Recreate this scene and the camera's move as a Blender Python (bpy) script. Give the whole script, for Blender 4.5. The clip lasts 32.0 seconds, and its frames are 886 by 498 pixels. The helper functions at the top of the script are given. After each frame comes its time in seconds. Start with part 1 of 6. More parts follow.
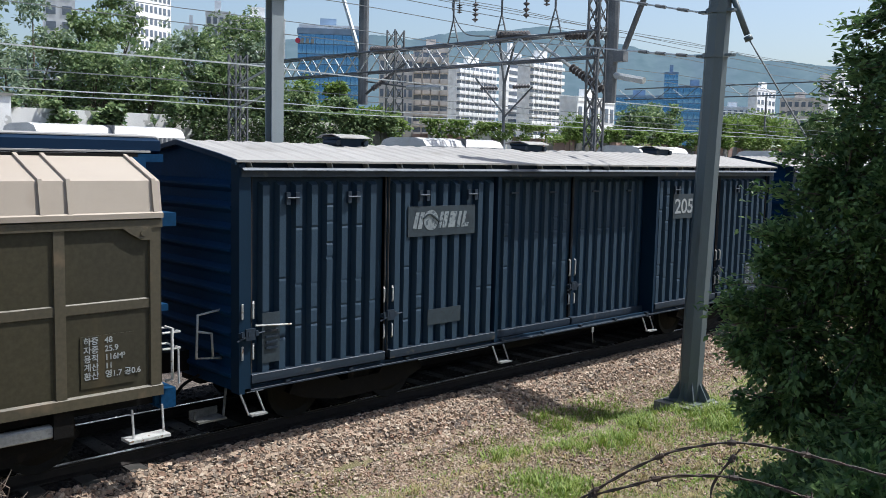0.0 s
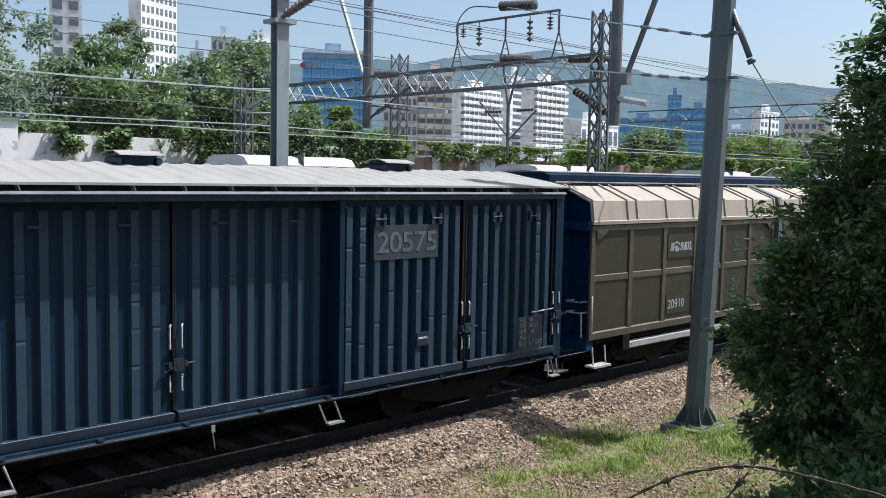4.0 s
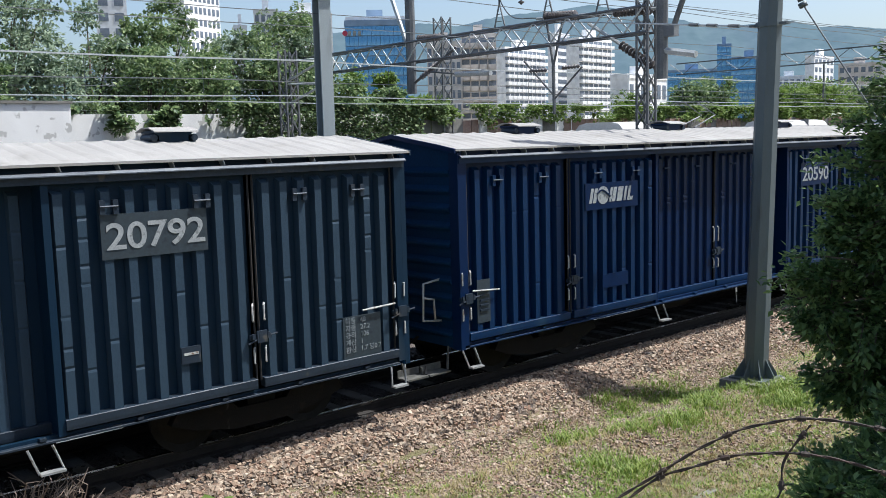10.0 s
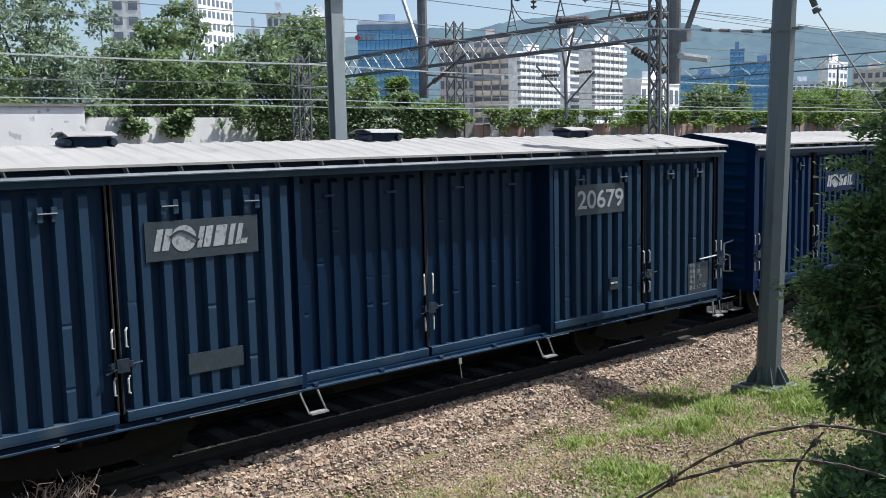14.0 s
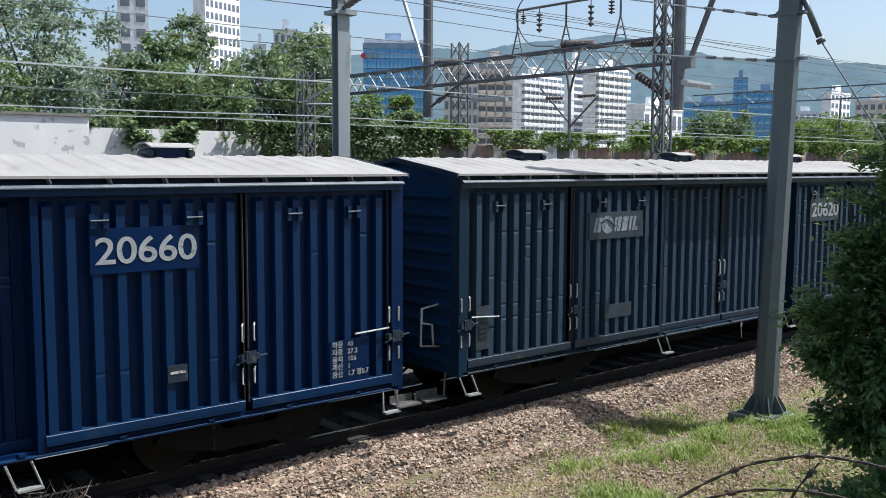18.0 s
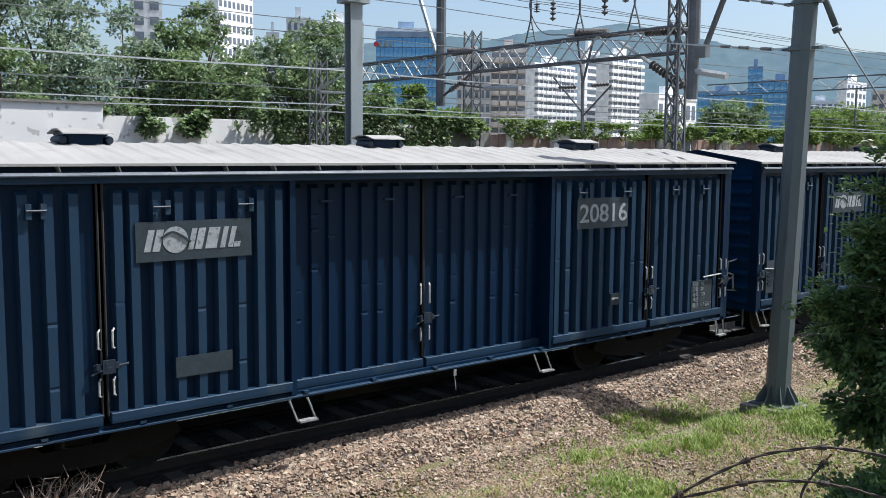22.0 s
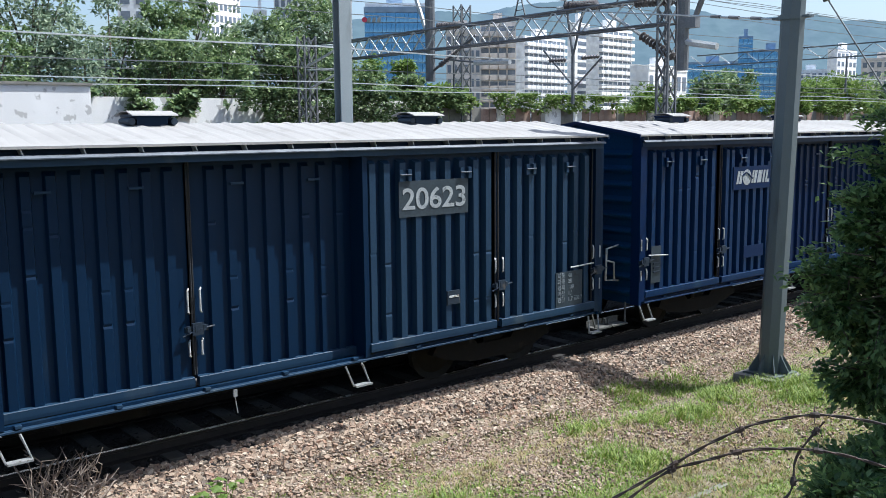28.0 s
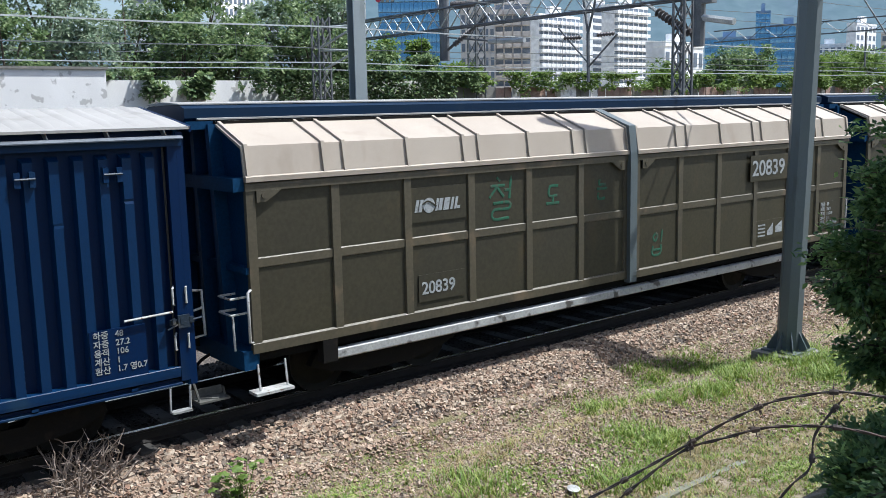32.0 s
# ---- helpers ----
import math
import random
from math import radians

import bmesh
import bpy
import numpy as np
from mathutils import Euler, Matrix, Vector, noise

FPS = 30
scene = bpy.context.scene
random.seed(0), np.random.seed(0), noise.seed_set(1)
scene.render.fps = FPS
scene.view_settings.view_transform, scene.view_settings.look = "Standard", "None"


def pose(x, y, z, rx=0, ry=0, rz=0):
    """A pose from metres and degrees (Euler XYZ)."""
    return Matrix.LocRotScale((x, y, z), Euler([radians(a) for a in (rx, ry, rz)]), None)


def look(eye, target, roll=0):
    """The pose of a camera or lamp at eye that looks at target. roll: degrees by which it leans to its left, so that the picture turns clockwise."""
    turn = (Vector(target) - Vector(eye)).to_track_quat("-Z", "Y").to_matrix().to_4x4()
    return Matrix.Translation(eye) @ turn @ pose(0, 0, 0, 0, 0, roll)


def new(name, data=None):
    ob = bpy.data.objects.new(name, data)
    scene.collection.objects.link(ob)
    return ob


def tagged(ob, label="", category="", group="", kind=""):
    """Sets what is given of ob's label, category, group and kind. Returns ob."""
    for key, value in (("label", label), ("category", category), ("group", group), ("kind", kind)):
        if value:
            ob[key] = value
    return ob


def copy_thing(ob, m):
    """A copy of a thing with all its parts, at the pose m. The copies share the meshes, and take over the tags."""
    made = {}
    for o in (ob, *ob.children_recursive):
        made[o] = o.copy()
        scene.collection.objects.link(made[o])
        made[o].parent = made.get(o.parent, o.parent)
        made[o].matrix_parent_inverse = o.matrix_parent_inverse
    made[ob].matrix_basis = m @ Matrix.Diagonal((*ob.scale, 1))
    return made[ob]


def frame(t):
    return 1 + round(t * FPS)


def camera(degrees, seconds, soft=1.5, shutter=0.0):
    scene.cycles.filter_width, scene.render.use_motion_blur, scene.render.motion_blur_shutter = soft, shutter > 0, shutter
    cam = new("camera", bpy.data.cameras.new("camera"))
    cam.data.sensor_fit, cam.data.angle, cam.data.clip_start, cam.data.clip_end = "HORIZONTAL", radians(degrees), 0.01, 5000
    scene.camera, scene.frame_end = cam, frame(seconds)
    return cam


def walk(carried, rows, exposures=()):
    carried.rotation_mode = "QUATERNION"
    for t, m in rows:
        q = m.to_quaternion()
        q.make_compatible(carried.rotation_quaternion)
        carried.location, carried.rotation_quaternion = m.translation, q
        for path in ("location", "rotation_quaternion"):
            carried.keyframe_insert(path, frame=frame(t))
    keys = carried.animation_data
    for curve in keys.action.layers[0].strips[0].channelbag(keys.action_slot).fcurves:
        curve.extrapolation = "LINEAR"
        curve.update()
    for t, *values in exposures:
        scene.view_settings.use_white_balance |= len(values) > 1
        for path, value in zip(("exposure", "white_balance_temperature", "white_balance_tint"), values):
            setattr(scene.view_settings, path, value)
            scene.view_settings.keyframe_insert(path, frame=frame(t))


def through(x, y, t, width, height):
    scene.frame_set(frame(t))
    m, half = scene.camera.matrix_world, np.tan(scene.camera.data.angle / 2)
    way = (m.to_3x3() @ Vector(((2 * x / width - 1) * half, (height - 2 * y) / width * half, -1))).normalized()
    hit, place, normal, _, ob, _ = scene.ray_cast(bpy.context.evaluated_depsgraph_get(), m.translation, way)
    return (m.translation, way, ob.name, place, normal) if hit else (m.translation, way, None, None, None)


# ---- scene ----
EYE = (0.0, 0.0, 3.80)     # rail top is z = 0, the track runs along x


def aim(yaw, pitch, roll):
    return Matrix.Translation(EYE) @ pose(0, 0, 0, 90 + pitch, 0, yaw) @ pose(0, 0, 0, 0, 0, roll)


cam = camera(51.50, 32.0, 0.6)
LOOKS = [               # seconds, yaw, pitch, roll
    (0, -44.471, -5.979, 1.344), (0.5, -44.748, -5.728, 1.185), (1, -44.741, -5.498, 1.071),
    (1.5, -44.653, -4.996, 0.967), (2, -44.270, -4.955, 0.841), (2.5, -43.965, -4.940, 0.761),
    (3, -44.006, -4.637, 1.053), (3.5, -44.192, -4.463, 1.142), (5.5, -43.227, -5.426, 0.172),
    (6, -42.659, -5.635, -0.597), (6.5, -42.225, -5.805, -0.974), (7, -41.966, -5.877, -1.111),
    (7.5, -41.806, -6.013, -1.150), (8, -41.794, -6.051, -1.153), (8.5, -41.598, -6.255, -1.345),
    (9, -41.387, -6.578, -1.549), (9.5, -41.271, -6.767, -1.633), (10, -40.964, -6.803, -1.540),
    (10.5, -40.768, -6.830, -1.556), (11, -40.570, -6.903, -1.563), (11.5, -40.433, -6.942, -1.691),
    (12, -40.349, -6.866, -1.678), (12.5, -40.329, -6.803, -1.558), (13, -40.331, -6.818, -1.437),
    (13.5, -40.326, -6.726, -1.509), (14, -40.268, -6.524, -1.329), (14.5, -40.207, -6.348, -0.984),
    (16.5, -40.316, -5.641, -0.097), (17, -40.333, -5.547, -0.011), (17.5, -40.316, -5.409, 0.162),
    (18, -40.285, -5.318, 0.240), (18.5, -40.198, -5.273, 0.187), (19, -39.822, -5.408, 0.090),
    (19.5, -39.417, -5.712, 0.141), (20, -39.106, -5.977, 0.149), (20.5, -39.040, -6.069, 0.109),
    (21, -39.259, -6.018, 0.210), (21.5, -39.468, -5.975, 0.342), (22, -39.537, -6.004, 0.428),
    (22.5, -39.652, -6.008, 0.423), (23, -39.711, -6.200, 0.563), (23.5, -39.523, -6.319, 0.421),
    (24, -39.460, -6.241, 0.207), (24.5, -39.418, -6.211, 0.079), (25, -39.452, -6.343, -0.088),
    (25.5, -39.434, -6.503, -0.174), (27.5, -39.678, -7.105, -0.491), (28, -39.986, -7.506, -0.550),
    (28.5, -40.087, -7.911, -0.624), (29, -39.943, -8.153, -0.706), (29.5, -39.693, -8.415, -0.790),
    (30, -39.453, -8.661, -0.948), (30.5, -39.261, -8.873, -1.035), (31, -39.069, -9.044, -1.170),
    (31.5, -38.982, -8.937, -1.372), (32, -38.954, -8.732, -1.240),
]
walk(cam, [(t, aim(a, b, c)) for t, a, b, c in LOOKS], [(0, 0.46, 6100, 9), (3.5, 0.46, 6100, 9), (9, 0.57, 6100, 9), (17, 0.53, 6100, 9), (23, 0.57, 6100, 9), (28, 0.74, 5850, 8), (30, 0.78, 5800, 8), (32, 0.64, 5900, 8)])
TRAVEL = [              # seconds, metres that the train has gone along x
    (0, 0.00), (0.5, -2.77), (1, -5.73), (1.5, -8.65), (2, -11.60),
    (2.5, -14.62), (3, -17.37), (3.5, -20.32), (5.5, -32.16), (6, -35.13),
    (6.5, -38.09), (7, -41.04), (7.5, -44.03), (8, -46.75), (8.5, -49.68),
    (9, -52.62), (9.5, -55.55), (10, -58.48), (11, -64.12), (11.5, -67.06),
    (12, -70.02), (12.5, -72.95), (13, -75.69), (13.5, -78.62), (14, -81.52),
    (14.5, -84.44), (16.5, -96.18), (17, -99.11), (17.5, -102.03), (18, -104.79),
    (19.5, -113.58), (20, -116.51), (20.5, -119.25), (21, -122.17), (21.5, -125.09),
    (22, -128.01), (22.5, -130.75), (23, -133.66), (23.5, -136.57), (24, -139.44),
    (24.5, -142.34), (25, -145.06), (25.5, -147.96), (27.5, -159.30), (28, -162.18),
    (28.5, -165.07), (29, -167.92), (29.5, -170.80), (30, -173.62), (30.5, -176.53),
    (31, -179.37), (31.5, -182.23), (32, -185.06),
]
# ---- light ----
SUN_WAY = Vector((0.50, -0.29, 1.0)).normalized()      # towards the sun
world = bpy.data.worlds.new("sky")
scene.world = world
world.use_nodes = True
wn = world.node_tree.nodes
sky = wn.new("ShaderNodeTexSky")
sky.sky_type, sky.sun_disc = "NISHITA", False
sky.sun_elevation = math.asin(SUN_WAY.z)
sky.sun_rotation = math.atan2(SUN_WAY.x, SUN_WAY.y)
sky.air_density, sky.dust_density, sky.ozone_density = 1.0, 2.6, 1.0
wn["Background"].inputs["Strength"].default_value = 0.118
world.node_tree.links.new(sky.outputs[0], wn["Background"].inputs[0])
sun = new("sun", bpy.data.lights.new("sun", "SUN"))
sun.data.energy, sun.data.angle, sun.data.color = 5.0, radians(0.53), (1.0, 0.965, 0.91)
sun.matrix_world = look((0, 0, 40), Vector((0, 0, 40)) - SUN_WAY)
# ---- materials ----
def mat(name, col, col2=None, rough=0.6, metal=0.0, scale=3.0, fine=40.0, bump=0.15, spots=None, spot_at=(0.58, 0.68),
        streak=0.0, spec=0.5, island=0.0, bump_dist=0.01):
    """A surface with two scales of variation, stains and fine relief."""
    m = bpy.data.materials.new(name)
    m.use_nodes = True
    n, l = m.node_tree.nodes, m.node_tree.links
    b = n["Principled BSDF"]
    b.inputs["Roughness"].default_value, b.inputs["Metallic"].default_value = rough, metal
    b.inputs["Specular IOR Level"].default_value = spec
    tc = n.new("ShaderNodeTexCoord")
    src = tc.outputs["Object"]
    if streak:
        mp = n.new("ShaderNodeMapping")
        mp.inputs["Scale"].default_value = (1, 1, streak)
        l.new(src, mp.inputs[0])
        src = mp.outputs[0]
    big, small = n.new("ShaderNodeTexNoise"), n.new("ShaderNodeTexNoise")
    big.inputs["Scale"].default_value, big.inputs["Detail"].default_value = scale, 6
    small.inputs["Scale"].default_value, small.inputs["Detail"].default_value = fine, 3
    l.new(src, big.inputs["Vector"])
    l.new(tc.outputs["Object"], small.inputs["Vector"])
    mix = n.new("ShaderNodeMix")
    mix.data_type = "RGBA"
    mix.inputs[6].default_value = (*col, 1)
    mix.inputs[7].default_value = (*(col2 or [c * 0.7 for c in col]), 1)
    ramp = n.new("ShaderNodeMapRange")
    ramp.inputs[1].default_value, ramp.inputs[2].default_value = 0.35, 0.68
    l.new(big.outputs[0], ramp.inputs[0])
    l.new(ramp.outputs[0], mix.inputs[0])
    out = mix.outputs[2]
    g = n.new("ShaderNodeHueSaturation")
    v = n.new("ShaderNodeMapRange")
    v.inputs[1].default_value, v.inputs[2].default_value = 0.3, 0.7
    v.inputs[3].default_value, v.inputs[4].default_value = 0.82, 1.16
    l.new(small.outputs[0], v.inputs[0])
    l.new(v.outputs[0], g.inputs["Value"])
    l.new(out, g.inputs["Color"])
    out = g.outputs[0]
    if island:
        ge = n.new("ShaderNodeNewGeometry")
        h2, mr = n.new("ShaderNodeHueSaturation"), n.new("ShaderNodeMapRange")
        mr.inputs[3].default_value, mr.inputs[4].default_value = 1 - island, 1 + island
        l.new(ge.outputs["Random Per Island"], mr.inputs[0])
        l.new(mr.outputs[0], h2.inputs["Value"])
        l.new(out, h2.inputs["Color"])
        out = h2.outputs[0]
    if spots:
        sp, sr, sm = n.new("ShaderNodeTexNoise"), n.new("ShaderNodeMapRange"), n.new("ShaderNodeMix")
        sp.inputs["Scale"].default_value, sp.inputs["Detail"].default_value = scale * 2.3, 8
        sm.data_type = "RGBA"
        l.new(src, sp.inputs["Vector"])
        sr.inputs[1].default_value, sr.inputs[2].default_value = spot_at
        l.new(sp.outputs[0], sr.inputs[0])
        l.new(sr.outputs[0], sm.inputs[0])
        l.new(out, sm.inputs[6])
        sm.inputs[7].default_value = (*spots, 1)
        out = sm.outputs[2]
    l.new(out, b.inputs["Base Color"])
    rr = n.new("ShaderNodeMapRange")
    rr.inputs[3].default_value, rr.inputs[4].default_value = max(0.05, rough - 0.12), min(1, rough + 0.12)
    l.new(big.outputs[0], rr.inputs[0])
    l.new(rr.outputs[0], b.inputs["Roughness"])
    if bump:
        bu = n.new("ShaderNodeBump")
        bu.inputs["Strength"].default_value, bu.inputs["Distance"].default_value = bump, bump_dist
        l.new(small.outputs[0], bu.inputs["Height"])
        l.new(bu.outputs[0], b.inputs["Normal"])
    return m


def leaf_mat(name, col, col2, rough=0.55, through=0.35):
    """Leaves: diffuse with light passing through, each clump of its own shade."""
    m = bpy.data.materials.new(name)
    m.use_nodes = True
    n, l = m.node_tree.nodes, m.node_tree.links
    b = n["Principled BSDF"]
    ge, mix = n.new("ShaderNodeNewGeometry"), n.new("ShaderNodeMix")
    mix.data_type = "RGBA"
    mix.inputs[6].default_value, mix.inputs[7].default_value = (*col, 1), (*col2, 1)
    l.new(ge.outputs["Random Per Island"], mix.inputs[0])
    l.new(mix.outputs[2], b.inputs["Base Color"])
    b.inputs["Roughness"].default_value = rough
    tr, ms = n.new("ShaderNodeBsdfTranslucent"), n.new("ShaderNodeMixShader")
    l.new(mix.outputs[2], tr.inputs["Color"])
    ms.inputs[0].default_value = through
    l.new(b.outputs[0], ms.inputs[1])
    l.new(tr.outputs[0], ms.inputs[2])
    l.new(ms.outputs[0], n["Material Output"].inputs["Surface"])
    return m


# door panels are darkened for shade between ribs, RIB paints lightened for sun
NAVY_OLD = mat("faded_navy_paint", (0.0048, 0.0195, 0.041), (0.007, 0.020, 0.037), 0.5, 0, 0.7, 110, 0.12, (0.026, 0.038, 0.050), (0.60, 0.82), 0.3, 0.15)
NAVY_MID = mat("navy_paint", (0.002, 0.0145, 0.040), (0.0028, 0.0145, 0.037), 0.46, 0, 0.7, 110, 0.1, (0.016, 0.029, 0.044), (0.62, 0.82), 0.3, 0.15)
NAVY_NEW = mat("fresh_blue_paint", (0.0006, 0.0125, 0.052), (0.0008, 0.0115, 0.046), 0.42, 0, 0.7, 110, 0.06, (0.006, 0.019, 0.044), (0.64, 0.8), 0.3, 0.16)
# chalking and direct sun are both put into the rib colour
RIB_OLD = mat("sunlit_chalky_faded_navy_paint", (0.029, 0.051, 0.076), (0.018, 0.036, 0.058), 0.55, 0, 0.8, 110, 0.12, (0.068, 0.086, 0.100), (0.56, 0.74), 0.3, 0.2)
RIB_MID = mat("sunlit_chalky_navy_paint", (0.0150, 0.037, 0.069), (0.010, 0.028, 0.056), 0.5, 0, 0.8, 110, 0.1, (0.046, 0.064, 0.080), (0.56, 0.76), 0.3, 0.2)
RIB_NEW = mat("sunlit_chalky_blue_paint", (0.0022, 0.0205, 0.066), (0.0018, 0.017, 0.055), 0.42, 0, 0.8, 110, 0.06, (0.015, 0.040, 0.072), (0.58, 0.78), 0.3, 0.2)
ROOF = mat("grey_white_roof_paint", (0.315, 0.305, 0.29), (0.26, 0.252, 0.24), 0.75, 0, 0.8, 160, 0.05, (0.23, 0.22, 0.205), (0.58, 0.72), spec=0.2)
FRAME_STEEL = mat("dusty_steel_frame", (0.020, 0.031, 0.047), (0.012, 0.021, 0.034), 0.5, 0.1, 2.0, 40, 0.2, (0.075, 0.068, 0.06), (0.62, 0.72), spec=0.35)
HANDLE = mat("worn_white_paint", (0.44, 0.445, 0.43), (0.30, 0.305, 0.295), 0.5, 0, 9, 60, 0.1, (0.15, 0.10, 0.07), (0.6, 0.66))
STEP_PALE = mat("scuffed_pale_step", (0.25, 0.257, 0.257), (0.17, 0.177, 0.177), 0.5, 0, 9, 60, 0.1, (0.09, 0.075, 0.06), (0.58, 0.66))
STEP_GREY = mat("oily_grey_step", (0.10, 0.10, 0.09), (0.05, 0.05, 0.045), 0.7, 0, 6, 50, 0.2)
HANDLE_Y = mat("worn_orange_paint", (0.55, 0.27, 0.05), (0.4, 0.2, 0.05), 0.5, 0, 9, 60, 0.1)
BROWN = mat("olive_brown_wagon_paint", (0.041, 0.0365, 0.0225), (0.033, 0.030, 0.020), 0.45, 0, 0.6, 20, 0.08, (0.075, 0.054, 0.028), (0.58, 0.80), 0.5, 0.3)
BROWN_RIB = mat("olive_brown_rib_paint", (0.070, 0.059, 0.038), (0.052, 0.045, 0.030), 0.45, 0, 0.8, 20, 0.08, (0.14, 0.10, 0.062), (0.58, 0.74))
TAN = mat("dusty_tan_roof_paint", (0.355, 0.305, 0.25), (0.31, 0.262, 0.212), 0.6, 0, 0.9, 160, 0.04, (0.265, 0.218, 0.172), (0.6, 0.74), 0.4)
WHITE_SILL = mat("weathered_white_beam", (0.34, 0.345, 0.335), (0.25, 0.255, 0.25), 0.5, 0, 1.5, 30, 0.1, (0.06, 0.055, 0.05), (0.58, 0.64))
ROD = mat("rust_brown_worn_steel", (0.042, 0.038, 0.035), (0.025, 0.026, 0.028), 0.7, 0.1, 2.5, 50, 0.15, (0.018, 0.025, 0.034), (0.56, 0.68), 0.3, 0.2)
# under-train shade is put into this black, well below the tone of oily steel
DARK = mat("oily_underframe_with_shade", (0.004, 0.004, 0.004), (0.007, 0.006, 0.005), 0.8, 0, 3, 40, 0.3, (0.012, 0.009, 0.007), (0.6, 0.7), spec=0.15)
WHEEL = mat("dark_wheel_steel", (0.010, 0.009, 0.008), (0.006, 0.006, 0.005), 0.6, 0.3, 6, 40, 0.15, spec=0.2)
RAIL = mat("rail_steel_side", (0.016, 0.012, 0.010), (0.010, 0.008, 0.007), 0.7, 0.2, 5, 50, 0.2)
RAIL_TOP = mat("polished_rail_head", (0.5, 0.5, 0.5), (0.42, 0.42, 0.42), 0.25, 1.0, 5, 50, 0.05)
SLEEPER = mat("grey_concrete_sleeper", (0.045, 0.042, 0.038), (0.025, 0.024, 0.022), 0.85, 0, 4, 40, 0.25, (0.03, 0.025, 0.02), (0.55, 0.68))
LETTER_DIM = mat("rubbed_off_stencil_paint", (0.10, 0.115, 0.12), (0.06, 0.075, 0.085), 0.6, 0, 9, 60, 0.05, (0.03, 0.045, 0.055), (0.55, 0.62))
PLATE_DIM = mat("sooty_plate_paint", (0.024, 0.033, 0.043), (0.016, 0.025, 0.035), 0.55, 0, 3, 60, 0.1, (0.012, 0.02, 0.03), (0.6, 0.66))
LETTER_OLD = mat("faded_stencil_paint", (0.22, 0.245, 0.255), (0.16, 0.185, 0.20), 0.6, 0, 9, 60, 0.05, (0.06, 0.08, 0.095), (0.54, 0.62))
LETTER = mat("white_stencil_paint", (0.30, 0.32, 0.325), (0.24, 0.255, 0.26), 0.6, 0, 9, 60, 0.05, (0.15, 0.165, 0.17), (0.58, 0.64))
PLATE_OLD = mat("grey_plate_paint", (0.022, 0.034, 0.044), (0.014, 0.025, 0.034), 0.55, 0, 3, 30, 0.1, (0.010, 0.017, 0.026), (0.6, 0.66))
CHALK = mat("green_spray_paint", (0.006, 0.085, 0.042), (0.012, 0.065, 0.036), 0.7, 0, 8, 40, 0.05, (0.045, 0.055, 0.035), (0.56, 0.64))
POLE = mat("galvanised_grey_pole_paint", (0.108, 0.132, 0.140), (0.082, 0.102, 0.110), 0.5, 0.15, 1.2, 120, 0.08, (0.08, 0.09, 0.09), (0.6, 0.7), 0.25)
MAST = mat("pale_grey_mast_paint", (0.27, 0.305, 0.315), (0.215, 0.245, 0.255), 0.5, 0.1, 1.2, 120, 0.08, (0.15, 0.165, 0.165), (0.6, 0.7), 0.25)
STEEL = mat("grey_lattice_steel", (0.17, 0.175, 0.18), (0.10, 0.105, 0.11), 0.55, 0.3, 2, 30, 0.1)
WIRE = mat("dull_wire_metal", (0.20, 0.21, 0.21), (0.14, 0.15, 0.15), 0.5, 0.4, 2, 30, 0.0)
WIRE_LIGHT = mat("bright_wire_metal", (0.5, 0.52, 0.52), (0.42, 0.44, 0.44), 0.5, 0.3, 2, 30, 0.0)
INSUL = mat("brown_grey_insulator", (0.13, 0.115, 0.11), (0.09, 0.08, 0.08), 0.4, 0, 8, 40, 0.05)
CONCRETE = mat("grey_concrete", (0.21, 0.20, 0.18), (0.15, 0.147, 0.13), 0.9, 0, 2.5, 30, 0.2, (0.24, 0.22, 0.19), (0.58, 0.68))
BARB = mat("rusty_barbed_wire", (0.035, 0.03, 0.028), (0.06, 0.04, 0.03), 0.7, 0.3, 30, 90, 0.2)


def stone_mat(name, tones, rough=0.9):
    """Crushed stone: each lump takes its own tone from a ramp, with a fine grain over it."""
    m = mat(name, (0.3, 0.3, 0.3), (0.24, 0.24, 0.24), rough, 0, 9, 70, 0.3)
    n, l = m.node_tree.nodes, m.node_tree.links
    ge, cr, mx = n.new("ShaderNodeNewGeometry"), n.new("ShaderNodeValToRGB"), n.new("ShaderNodeMix")
    for i, c in enumerate(tones):
        at = i / (len(tones) - 1)
        e = cr.color_ramp.elements[0] if i == 0 else cr.color_ramp.elements[-1] if i == len(tones) - 1 else cr.color_ramp.elements.new(at)
        e.position, e.color = at, (*c, 1)
    l.new(ge.outputs["Random Per Island"], cr.inputs[0])
    mx.data_type, mx.blend_type = "RGBA", "MULTIPLY"
    mx.inputs[0].default_value = 1.0
    grain = n["Principled BSDF"].inputs["Base Color"].links[0].from_socket
    up = n.new("ShaderNodeHueSaturation")
    up.inputs["Value"].default_value = 3.4
    l.new(grain, up.inputs["Color"])
    l.new(cr.outputs[0], mx.inputs[6])
    l.new(up.outputs[0], mx.inputs[7])
    l.new(mx.outputs[2], n["Principled BSDF"].inputs["Base Color"])
    return m


STONE = stone_mat("red_grey_ballast_stone", [(0.065, 0.046, 0.035), (0.245, 0.17, 0.118), (0.36, 0.275, 0.20), (0.105, 0.080, 0.062), (0.46, 0.38, 0.29), (0.23, 0.138, 0.094), (0.33, 0.26, 0.19)])
BLADE = leaf_mat("grass_blade", (0.095, 0.175, 0.020), (0.26, 0.325, 0.062), 0.6, 0.3)
DRY = leaf_mat("dry_grass_blade", (0.36, 0.29, 0.14), (0.26, 0.22, 0.10), 0.8, 0.2)
LEAF_DARK = leaf_mat("glossy_dark_leaf", (0.030, 0.085, 0.026), (0.27, 0.39, 0.14), 0.42, 0.55)
